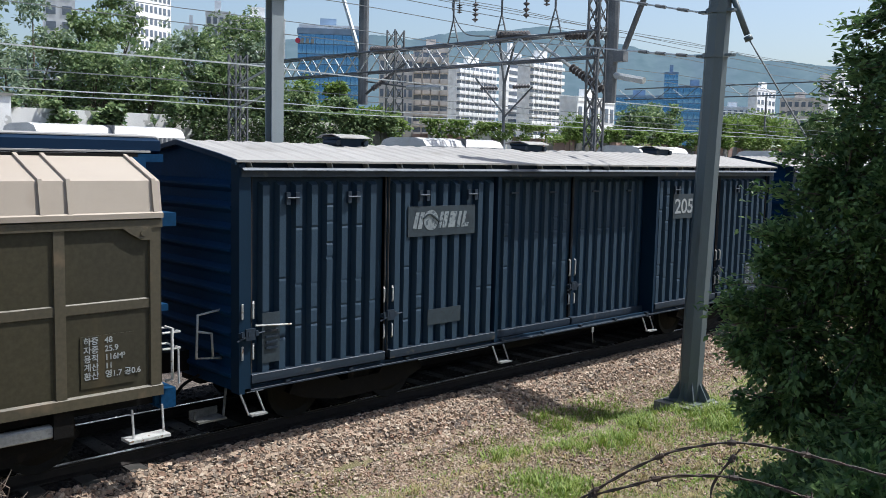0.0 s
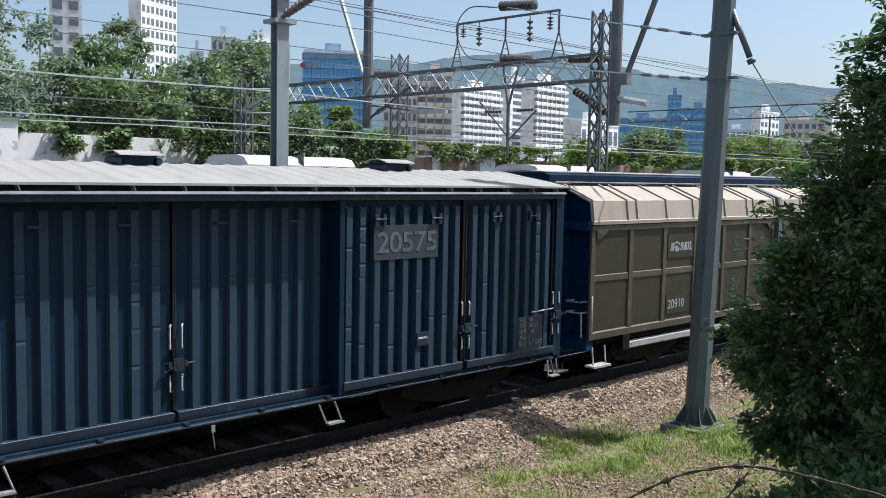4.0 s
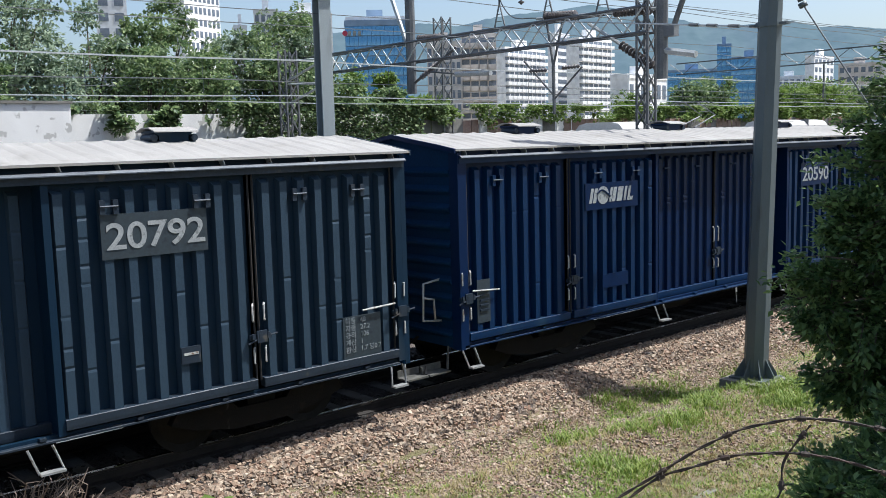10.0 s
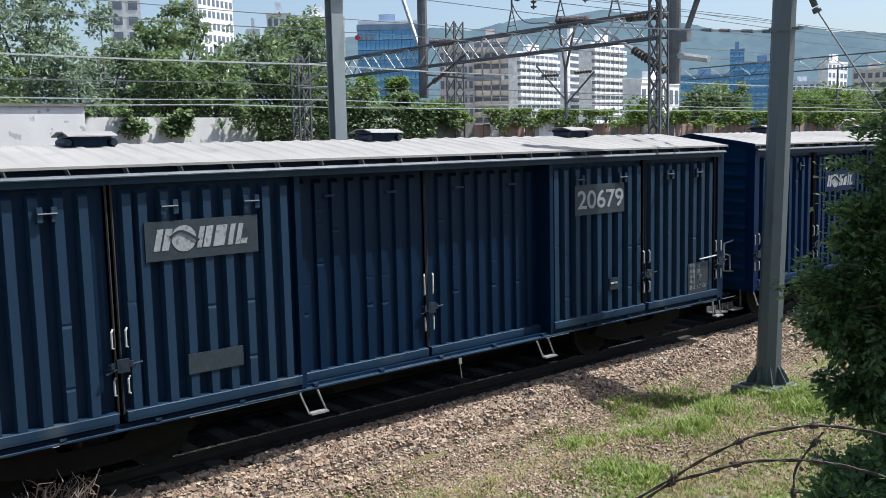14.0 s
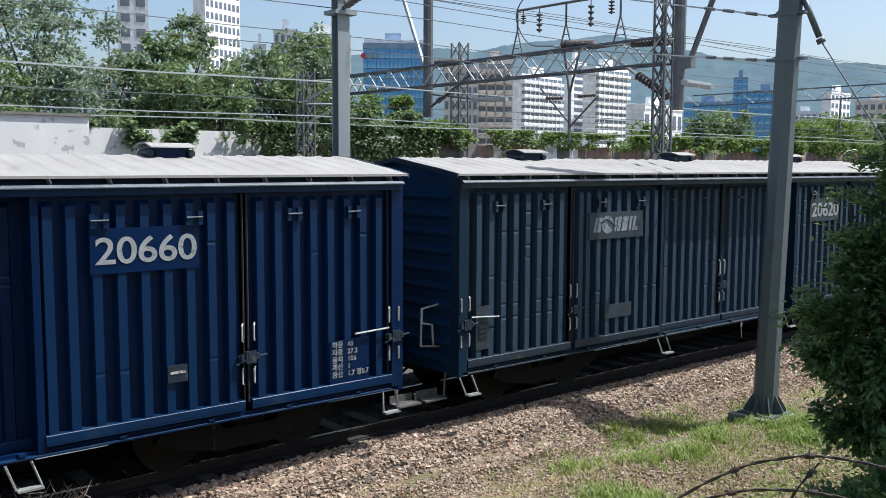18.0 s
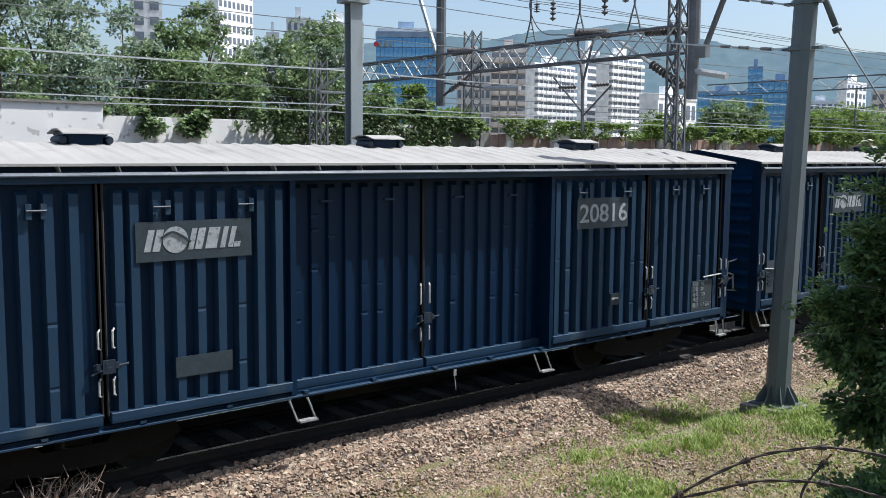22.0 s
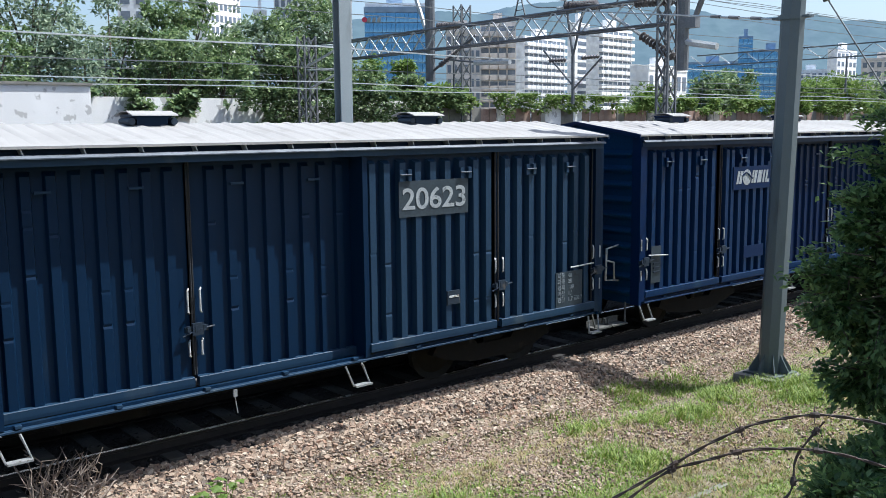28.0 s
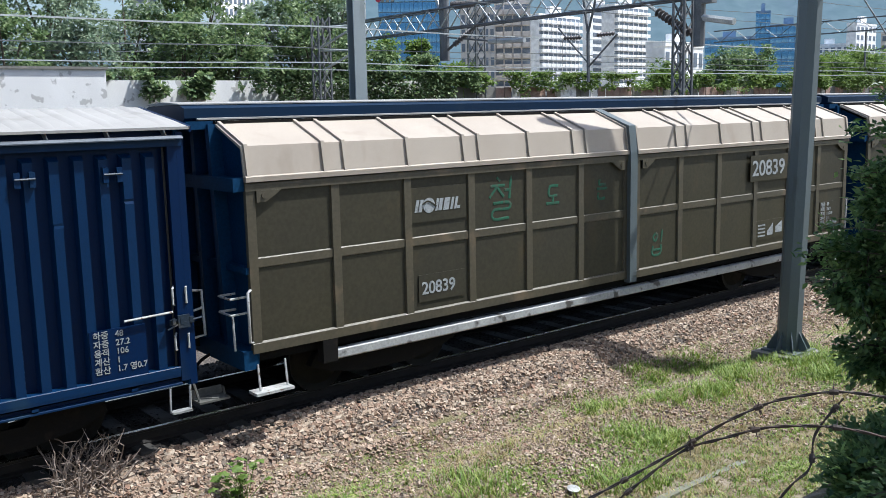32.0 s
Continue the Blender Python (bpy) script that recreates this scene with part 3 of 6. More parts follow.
    for i in range(46):
        bm = bmesh.new()
        x = 0.10 + i * 0.313
        rows = [[bm.verts.new((x + dx, p[0], p[1] + (dz if 0 < j < len(prof) - 1 else -0.004))) for j, p in enumerate(prof)] for dx, dz in ((-0.085, -0.004), (-0.03, 0.014), (0.03, 0.014), (0.085, -0.004))]
        for lo, hi in zip(rows, rows[1:]):
            for k in range(len(prof) - 1):
                bm.faces.new((lo[k], lo[k + 1], hi[k + 1], hi[k]))
        part("seam", bm, ROOF, roof, "soft pressed roof corrugation", smooth=True)
    for a in (-0.112, LENGTH + 0.082):
        bm = bmesh.new()
        prism(bm, [(p[0], p[1] + 0.006) for p in prof] + [(p[0], p[1] - 0.06) for p in prof[::-1]], a, a + 0.03, "x")
        part("verge", bm, paint, roof, "navy roof verge")
    for x in (2.75, 7.15, 11.55):
        c = WIDE / 2
        bm = bmesh.new()
        prism(bm, [(x - 0.20, 3.85), (x - 0.20, 3.94), (x - 0.26, 3.975), (x - 0.26, 4.005), (x + 0.26, 4.005), (x + 0.26, 3.975), (x + 0.20, 3.94), (x + 0.20, 3.85)], c - 0.2, c + 0.2, "y")
        v = part("vent", bm, paint, w, "dark boxy roof ventilator")
        bm = bmesh.new()
        prism(bm, [(c - 0.30, 3.985), (c - 0.295, 4.0), (c - 0.10, 4.05), (c + 0.10, 4.05), (c + 0.295, 4.0), (c + 0.30, 3.985), (c + 0.10, 4.035), (c - 0.10, 4.035)], x - 0.30, x + 0.30, "x")
        part("hood", bm, ROOF, v, "pale sloping ventilator hood")
        for sx in (-0.275, 0.275):
            bm = bmesh.new()
            lathe(bm, [(0.001, -0.17), (0.045, -0.17), (0.05, -0.155), (0.05, 0.155), (0.045, 0.17), (0.001, 0.17)], 10, Matrix.Translation((x + sx, c - 0.06, 3.915)) @ pose(0, 0, 0, 90, 0, 0))
            part("side_tube", bm, FRAME_STEEL, v, "dark side tube", smooth=False)
        bm = bmesh.new()
        box(bm, x - 0.31, x + 0.31, c - 0.15, c + 0.12, 3.86, 3.885)
        part("foot_strip", bm, paint, v)
    # locks, plates, steps, rails
    lock(w, 0.10, 0.0)
    lock(w, 2.47, 0.0)
    lock(w, 7.13, RECESS, tall=0.30)
    lock(w, 11.93, 0.0)
    lock(w, 14.16, 0.0)
    for x0, x1 in ((0.20, 0.76), (13.50, 14.06)):
        bm = bmesh.new()
        tube(bm, [(x0, -0.05, 1.54), (x1, -0.05, 1.50 if x0 < 1 else 1.56)], 0.014, 5)
        part("lock_bar", bm, HANDLE, w, "worn white lock bar")
    bm = bmesh.new()
    box(bm, 0.33, 0.60, -0.012, -0.002, 1.02, 1.68)
    tag = part("tare_board", bm, PLATE_OLD, w, "grey slotted tag board")
    for i in range(5):
        bm = bmesh.new()
        box(bm, 0.38, 0.56, -0.03, -0.012, 1.50 - 0.075 * i, 1.53 - 0.075 * i)
        part("slot", bm, FRAME_STEEL, tag)
    bm = bmesh.new()
    box(bm, 3.28, 3.99, -0.014, -0.004, 1.18, 1.42)
    part("blank_plate", bm, PLATE_OLD if paint is not NAVY_NEW else paint, w, "blank painted steel plate", bevel=0.003)
    bm = bmesh.new()
    box(bm, 10.90, 11.14, -0.03, -0.004, 1.26, 1.46)
    holder = part("label_holder", bm, FRAME_STEEL, w, "small steel label holder", bevel=0.004)
    bm = bmesh.new()
    box(bm, 10.93, 11.11, -0.036, -0.03, 1.36, 1.39)
    part("clip", bm, HANDLE, holder)
    for x in (0.0, 4.76, 9.12, 13.98):
        step(w, x, 0.24 if x < 1 or x > 13 else 0.26, 0.06 if x < 13 else -0.06)
    bm = bmesh.new()
    tube(bm, [(7.5, 0.0, 0.66), (7.5, -0.01, 0.58), (7.53, -0.01, 0.36)], 0.008, 5)
    box(bm, 7.48, 7.53, -0.02, 0.0, 0.57, 0.66)
    part("release_cord", bm, STEP_PALE, w, "pale hanging release handle")
    for a, d in ((0.0, -1), (LENGTH, 1)):
        bm = bmesh.new()
        y = 0.45
        tube(bm, [(a, y, 1.70), (a + d * 0.34, y, 1.66), (a + d * 0.36, y, 1.10), (a, y, 1.06)], 0.02, 6)
        tube(bm, [(a + d * 0.355, y, 1.45), (a + d * 0.14, y, 1.40), (a + d * 0.12, y, 1.09)], 0.018, 6)
        part("end_handrail", bm, rails, w, "bent tubular end handrail", smooth=True)
        bm = bmesh.new()
        tube(bm, [(a + d * 0.05, 0.25, 0.70), (a + d * 0.12, 0.2, 0.36)], 0.018, 5)
        tube(bm, [(a + d * 0.47, 0.28, 0.46), (a + d * 0.49, 0.28, 0.34)], 0.018, 5)
        box(bm, min(a + d * 0.1, a + d * 0.50), max(a + d * 0.1, a + d * 0.50), 0.15, 0.40, 0.325, 0.35)
        box(bm, min(a + d * 0.1, a + d * 0.50), max(a + d * 0.1, a + d * 0.50), 0.38, 0.40, 0.35, 0.45)
        part("shunter_step", bm, STEP_GREY, w, "worn grey shunter's step")
    underframe(w, spin)
    return w


def tan_wagon(spin):
    w = new("sliding_wall_wagon", None)
    posts = [0.07, 1.27, 2.43, 3.58, 4.74, 5.90, 7.02]
    for j, (x0, xs, y) in enumerate(((0.0, posts, 0.0), (7.20, [x + 7.24 for x in (0.0, 1.19, 2.35, 3.55, 4.72, 5.86, 6.97)], -0.05))):
        x1 = x0 + 7.10
        door = new("sliding_wall", None)
        door.parent = w
        tagged(door, "olive-brown sliding side wall with a grid of ribs")
        bm = bmesh.new()
        box(bm, x0, x1, y + 0.030, y + 0.05, 0.86, 2.96)
        part("panel", bm, BROWN, door, "olive-brown flat panels")
        for x in xs:
            bm = bmesh.new()
            prism(bm, [(x - 0.070, y + 0.032), (x - 0.060, y), (x + 0.060, y), (x + 0.070, y + 0.032)], 0.98, 2.88, "z")
            part("post", bm, BROWN_RIB, door)
        for z0, z1, o in ((0.86, 1.00, -0.01), (2.86, 2.97, -0.015)):
            bm = bmesh.new()
            prism(bm, [(y + 0.06, z0), (y + o, z0), (y + o, z1 - 0.02), (y + 0.02, z1), (y + 0.06, z1)], x0, x1, "x")
            part("rail", bm, BROWN_RIB, door)
        for i in range(6):
            a, b = xs[i] + 0.06, xs[i + 1] - 0.06
            bm = bmesh.new()
            prism(bm, [(y + 0.032, 1.915), (y + 0.012, 1.925), (y + 0.012, 2.03), (y + 0.032, 2.045)], a, b, "x")
            part("rail", bm, BROWN_RIB, door)
        # sloping shoulder of the wall
        bm = bmesh.new()
        prof = [(y - 0.02, 2.97), (y - 0.005, 3.02), (y + 0.05, 3.40), (0.72, 3.67), (0.72, 3.64), (y + 0.07, 3.37), (y + 0.02, 2.97)]
        prism(bm, prof, x0, x1, "x")
        part("shoulder", bm, TAN, door, "dusty tan sloping roof shoulder")
        seams = [xs[0] - 0.02, xs[1] - 0.15, xs[1] + 0.16, xs[2] + 0.02, xs[3] - 0.13, xs[3] + 0.16, xs[4] + 0.0, xs[5] - 0.18, xs[5] + 0.12, xs[6] + 0.0]
        for x in seams:
            bm = bmesh.new()
            p = [(y - 0.035, 3.03), (y + 0.028, 3.425), (0.71, 3.70)]
            q = [(0.71, 3.66), (y + 0.065, 3.38), (y + 0.01, 3.03)]
            prism(bm, p + q, x - 0.022, x + 0.022, "x")
            part("seam", bm, TAN, door)
        bm = bmesh.new()
        prism(bm, [(y - 0.04, 2.97), (y - 0.045, 3.03), (y - 0.02, 3.045), (y + 0.03, 2.97)], x0, x1, "x")
        part("belt", bm, TAN, door, "tan drip rail")
        for x, s in ((x0 + 0.14, 1), (x1 - 0.14, -1)):
            bm = bmesh.new()
            prism(bm, [(x, 2.86), (x + s * 0.34, 2.86), (x + s * 0.26, 2.80), (x + s * 0.12, 2.72), (x, 2.72)], y - 0.022, y - 0.004, "y")
            lathe(bm, [(0.001, 0), (0.035, 0), (0.035, 0.012), (0.001, 0.012)], 10, Matrix.Translation((x + s * 0.1, y - 0.022, 2.80)) @ pose(0, 0, 0, 90, 0, 0))
            part("gusset", bm, BROWN_RIB, door, "rounded corner gusset")
    bm = bmesh.new()
    box(bm, 7.025, 7.20, -0.075, 0.05, 0.80, 3.0)
    prism(bm, [(-0.075, 3.0), (-0.02, 3.445), (0.72, 3.72), (0.72, 3.66), (0.04, 3.38), (0.03, 3.0)], 7.025, 7.20, "x")
    part("centre_post", bm, POLE, w, "grey centre post", bevel=0.006)
    # navy body: top box, ends, floor beam
    bm = bmesh.new()
    prism(bm, [(0.86, 3.70), (0.80, 3.74), (0.80, 3.86), (0.95, 3.90), (WIDE - 0.95, 3.90), (WIDE - 0.80, 3.86), (WIDE - 0.80, 3.74), (WIDE - 0.86, 3.70)], -0.35, LENGTH + 0.35, "x")
    top = part("roof_beam", bm, NAVY_MID, w, "navy roof beam")
    bm = bmesh.new()
    prism(bm, [(0.93, 3.905), (0.93, 3.92), (WIDE / 2, 3.945), (WIDE - 0.93, 3.92), (WIDE - 0.93, 3.905)], -0.36, LENGTH + 0.36, "x")
    part("roof_cap", bm, ROOF, top, "pale grey roof cap")
    bm = bmesh.new()
    prism(bm, [(0.76, 3.715), (0.76, 3.735), (0.80, 3.74), (0.80, 3.715)], -0.2, LENGTH + 0.2, "x")
    part("drip_edge", bm, ROOF, top, "pale drip edge")
    bm = bmesh.new()
    box(bm, 0.0, LENGTH, 0.70, 0.78, 3.55, 3.70)
    part("track", bm, DARK, w, "black roof track")
    bm = bmesh.new()
    prism(bm, [(WIDE, 0.86), (WIDE, 3.0), (WIDE - 0.05, 3.40), (WIDE - 0.75, 3.67), (WIDE - 0.75, 3.60), (WIDE - 0.1, 3.36), (WIDE - 0.06, 0.86)], 0.0, LENGTH, "x")
    part("far_wall", bm, BROWN, w)
    for a, d in ((0.0, -1), (LENGTH, 1)):
        bm = bmesh.new()
        prism(bm, [(0.08, 0.70), (WIDE - 0.08, 0.70), (WIDE - 0.08, 3.3), (WIDE - 0.8, 3.62), (0.8, 3.62), (0.08, 3.3)], a - d * 0.12, a - d * 0.07, "x")
        end = part("end_wall", bm, END_BLUE, w, "navy end wall with slanting braces")
        for y0, y1 in ((0.75, 0.52), (WIDE - 0.75, WIDE - 0.52), (1.2, 1.1), (WIDE - 1.2, WIDE - 1.1)):
            bm = bmesh.new()
            prism(bm, [(y1 - 0.05, 0.72), (y1 + 0.05, 0.72), (y0 + 0.05, 3.66), (y0 - 0.05, 3.66)], a - d * 0.075, a + d * 0.10, "x")
            part("brace", bm, END_BLUE, end)
        for z0, z1, s in ((2.86, 3.02, 0.14), (0.66, 0.90, 0.12), (1.85, 1.93, 0.03)):
            bm = bmesh.new()
            box(bm, min(a - d * 0.07, a + d * s), max(a - d * 0.07, a + d * s), 0.02, WIDE - 0.02, z0, z1)
            part("beam", bm, END_BLUE, end, bevel=0.01)
        bm = bmesh.new()
        box(bm, min(a, a + d * 0.36), max(a, a + d * 0.36), 0.75, WIDE - 0.75, 3.60, 3.70)
        part("beam_end", bm, END_BLUE, end)
        bm = bmesh.new()
        tube(bm, [(a - d * 0.02, 0.02, 1.66), (a + d * 0.05, -0.03, 1.64), (a + d * 0.05, -0.03, 1.02), (a - d * 0.02, 0.02, 1.0)], 0.018, 6)
        part("handrail", bm, HANDLE, w, "worn white upright handrail", smooth=True)
        for z in (1.56, 1.36):
            bm = bmesh.new()
            tube(bm, [(a + d * 0.0, 0.12, z), (a + d * 0.22, 0.10, z), (a + d * 0.22, 0.42, z), (a + d * 0.0, 0.42, z)], 0.016, 5)
            part("rung", bm, HANDLE, w, "worn white end rung")
        bm = bmesh.new()
        tube(bm, [(a + d * 0.2, 0.10, 1.34), (a + d * 0.20, 0.08, 0.92)], 0.016, 5)
        part("rung", bm, HANDLE, w, "worn white upright of the end rungs")
        bm = bmesh.new()
        x0 = a + (0.06 if d < 0 else -0.44)
        tube(bm, [(x0, 0.02, 0.72), (x0, -0.02, 0.38)], 0.016, 5)
        tube(bm, [(x0 + 0.38, 0.02, 0.72), (x0 + 0.38, -0.02, 0.38)], 0.016, 5)
        box(bm, x0 - 0.1, x0 + 0.42, -0.12, 0.1, 0.35, 0.385)
        part("end_step", bm, HANDLE, w, "worn white end step")
    bm = bmesh.new()
    prism(bm, [(0.04, 0.56), (0.02, 0.58), (0.02, 0.68), (0.05, 0.70), (0.12, 0.70), (0.12, 0.56)], 1.05, 13.1, "x")
    part("side_beam", bm, WHITE_SILL, w, "weathered white side beam")
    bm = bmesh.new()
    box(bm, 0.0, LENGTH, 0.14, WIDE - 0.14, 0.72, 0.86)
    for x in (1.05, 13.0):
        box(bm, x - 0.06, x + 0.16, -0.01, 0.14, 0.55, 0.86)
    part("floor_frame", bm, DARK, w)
    underframe(w, spin)
    return w


def number_on(w, text, x, z, h, y, plate, letter=LETTER, wide=1.0, length=1.24):
    if plate:
        bm = bmesh.new()
        box(bm, x, x + length, y - 0.012, y - 0.002, z - 0.11, z + h + 0.10)
        board = part("number_board", bm, plate, w, "number board with pale digits", bevel=0.003)
    else:
        board = w
    for i, digit in enumerate(text):
        words("digit", digit, h, letter, board, Matrix.Translation((x + 0.045 + i * 0.70 * h * wide, y - 0.016, z)) @ FACE, "pale stencilled digit", wide)


def data_on(w, x, z, y, h, figures, plate, letter=LETTER):
    """The block of loading figures."""
    board = w
    if plate:
        bm = bmesh.new()
        box(bm, x, x + h * 9.5, y - 0.010, y - 0.002, z - h * 7.6, z + h * 1.4)
        board = part("data_board", bm, plate, w, "board with loading figures", bevel=0.002)
    for i, (a, b) in enumerate(zip(("하중", "자중", "용적", "계산", "환산"), figures)):
        zz = z - h * 1.5 * i
        words("loading_figure", a, h, letter, board, Matrix.Translation((x + h * 0.5, y - 0.014, zz)) @ FACE)
        words("loading_figure", b, h, letter, board, Matrix.Translation((x + h * 4.2, y - 0.014, zz)) @ FACE)


# green sprayed strokes, one list of strokes a sign, in a unit square
SPRAY = {
    "a": [[(.3, .98), (.42, .9)], [(.1, .8), (.6, .8)], [(.36, .8), (.1, .55)], [(.36, .75), (.6, .55)], [(.8, 1), (.8, .5)], [(.6, .7), (.8, .7)],
          [(.25, .42), (.8, .42), (.8, .28), (.3, .28), (.3, .08), (.85, .08)]],
    "b": [[(.75, .85), (.25, .85), (.25, .5), (.75, .5)], [(.5, .5), (.5, .25)], [(.1, .22), (.9, .22)]],
    "c": [[(.3, .95), (.3, .72), (.75, .72)], [(.15, .55), (.9, .55)], [(.3, .4), (.3, .15), (.8, .15)]],
    "d": [[(.35, .98), (.45, .92)], [(.15, .82), (.65, .82)], [(.4, .78), (.22, .65), (.4, .52), (.58, .65), (.4, .78)], [(.4, .5), (.4, .38)], [(.1, .36), (.7, .36)],
          [(.82, 1), (.82, .3)], [(.82, .65), (1, .65)], [(.25, .28), (.25, .05), (.85, .05)]],
    "e": [[(.15, .88), (.55, .88), (.2, .5)], [(.8, 1), (.8, .45)], [(.55, .78), (.8, .78)], [(.55, .62), (.8, .62)], [(.5, .38), (.3, .25), (.5, .08), (.72, .22), (.5, .38)]],
    "f": [[(.35, .9), (.2, .75), (.35, .6), (.52, .75), (.35, .9)], [(.8, 1), (.8, .5)], [(.25, .42), (.25, .08), (.8, .08), (.8, .42)], [(.25, .25), (.8, .25)]],
    "g": [[(.25, .85), (.25, .4), (.6, .45)], [(.8, .95), (.8, .25)]],
    "h": [[(.6, .8), (.2, .8), (.2, .35), (.6, .4)], [(.75, .95), (.75, .2)], [(.75, .6), (.98, .6)]],
}


def spray(w, key, x, z, size, y):
    bm = bmesh.new()
    for s in SPRAY[key]:
        pts = smooth_line([(x + a * size * 0.85 + 0.12 * size * b, y, z + b * size) for a, b in s], 3) if len(s) > 1 else []
        tube(bm, pts, 0.024, 6)
    bmesh.ops.scale(bm, vec=(1, 0.12, 1), verts=bm.verts, space=Matrix.Translation((0, -y, 0)))
    part("sprayed_sign", bm, CHALK, w, "smeared green sprayed sign")


FLEET = [(-9.07, "tan", None), (6.23, "old", "20598"), (21.58, "old", ""), (36.83, "tan", "20910"), (52.15, "old", "20792"), (67.48, "new", "20590"),
         (82.76, "mid", "20679"), (98.20, "new", "20660"), (113.58, "old", "20620"), (128.99, "mid", "20816"), (144.36, "mid", "20617"),
         (159.72, "mid", "20623"), (175.05, "new", "20581"), (190.12, "tan", "20839"), (205.40, "tan", "")]
SPIN, TRAIN, models = [], [], {}
for start, look_of, number in FLEET:
    if look_of not in models:
        wheels = []
        models[look_of] = tan_wagon(wheels) if look_of == "tan" else blue_wagon({"old": NAVY_OLD, "mid": NAVY_MID, "new": NAVY_NEW}[look_of], wheels,
                                                                             rails=HANDLE)
        w = models[look_of]
    else:
        w = copy_thing(models[look_of + "_plain"], pose(start, 10, 0))
    if look_of + "_plain" not in models:
        models[look_of + "_plain"] = w
    TRAIN.append((w, start, look_of, number))
for w, start, look_of, number in TRAIN:
    w.matrix_basis = pose(start, 10, 0)
    SPIN += [o for o in w.children if o.name.startswith("wheelset")]
    if look_of == "tan":
        if number in (None, "20910"):               # its walls stand a little apart from the end
            for o in w.children:
                if o.name.startswith("sliding_wall"):
                    o.location.x -= 0.08
        tagged(w, "olive-brown sliding-wall freight wagon with a dusty tan shoulder", "freight wagon", "wagons of the freight train")
        bm = bmesh.new()
        box(bm, 2.47, 3.48, 0.012, 0.029, 2.24, 2.72)
        board = part("mark_board", bm, BROWN, w, "brown board with a pale mark")
        globe_mark(board, 2.54, 2.38, 0.17, 0.010, LETTER, BROWN)
        if number:
            number_on(w, number, 2.48 if number == "20910" else 2.59, 1.22, 0.175, 0.026, BROWN, length=0.84)
            number_on(w, number, 10.56, 2.38, 0.29, -0.06, BROWN, wide=1.13, length=1.42)
        data_on(w, 13.24, 1.57, -0.022, 0.066, ("48", "25.9", "116M³", "11", "영1.7 공0.6"), BROWN)
        bm = bmesh.new()
        box(bm, 10.86, 11.85, -0.034, -0.021, 1.10, 1.48)
        chart = part("sign_board", bm, BROWN, w, "brown board with small pale signs")
        bm = bmesh.new()
        for i in range(4):
            box(bm, 10.93, 11.18, -0.038, -0.034, 1.16 + 0.07 * i, 1.19 + 0.07 * i)
        prism(bm, [(11.25, 1.17), (11.45, 1.17), (11.45, 1.40), (11.25, 1.25)], -0.038, -0.034, "y")
        prism(bm, [(11.55, 1.20), (11.78, 1.20), (11.78, 1.42), (11.55, 1.32)], -0.038, -0.034, "y")
        part("small_sign", bm, LETTER, chart)
        if number in ("20910", "20839"):
            for key, x, z, size in (("a", 3.84, 2.10, 0.68), ("b", 5.08, 2.20, 0.42), ("c", 6.22, 2.22, 0.40), ("d", 4.96, 1.24, 0.50), ("e", 6.12, 1.32, 0.46), ("f", 7.58, 1.16, 0.46), ("g", 8.70, 1.32, 0.34), ("h", 9.84, 1.38, 0.32)):
                if number == "20910" or key in "abcf":
                    spray(w, key, x, z, size, 0.026 if x < 7.1 else -0.024)
    else:
        tone = {"old": "faded dusty navy", "mid": "navy-blue", "new": "freshly painted deep blue"}[look_of]
        tagged(w, tone + " covered freight wagon with ribbed steel doors", "freight wagon", "wagons of the freight train")
        plate = {"old": PLATE_OLD, "mid": PLATE_OLD, "new": NAVY_NEW}[look_of] if number else PLATE_DIM
        bm = bmesh.new()
        if number:
            box(bm, 2.84, 4.26, -0.016, -0.003, 2.55, 3.00)
        else:
            box(bm, 3.17, 3.72, -0.016, -0.003, 2.50, 3.01)
        board = part("mark_board", bm, plate, w, "painted board with a pale mark", bevel=0.003)
        if number:
            globe_mark(board, 2.93, 2.665, 0.245, -0.017, LETTER if look_of != "old" else LETTER_OLD, plate)
        else:
            globe_mark(board, 3.20, 2.72, 0.095, -0.017, LETTER_OLD, plate)
        number_on(w, number or "20575", 10.06, 2.69, 0.29, 0.0, plate, LETTER if number else LETTER_DIM, 1.17, 1.26)
        data_on(w, 13.12 if look_of == "new" else 13.20, 1.38, -0.002, 0.066, ("48", "28", "109", "1.1", "1.7 공0.7") if look_of == "mid" else ("48", "27.2", "106", "1", "1.7 영0.7"), plate, LETTER if look_of == "new" else LETTER_OLD)
        if number == "":
            for o in w.children:
                if o.name.startswith("end_handrail"):
                    o.data = o.data.copy()
                    o.data.materials[0] = HANDLE_Y
                    tagged(o, "worn orange bent end handrail")
# ---- ground and track ----
def height(x, y):
    """The lie of the land across the track."""
    stops = [(-400, 2.2), (1.2, 2.2), (2.2, 1.7), (4.6, -0.30), (6.0, -0.52), (8.3, -0.60), (8.8, -0.73), (9.15, -0.78), (9.62, -0.58), (10.05, -0.25), (10.35, -0.155), (10.7, -0.19),
             (12.2, -0.19), (12.6, -0.06), (13.0, -0.05), (13.8, -0.40), (26, -0.40), (60, 0.0), (4000, 0.0)]
    for (a, za), (b, zb) in zip(stops, stops[1:]):
        if y <= b:
            k = (y - a) / (b - a)
            k = k * k * (3 - 2 * k)
            dip = 0.12 * max(0.0, min(1.0, (6.4 - x) / 2.2)) * math.exp(-((y - 10.15) / 0.35) ** 2)
            return za + (zb - za) * k - dip
    return 0.0


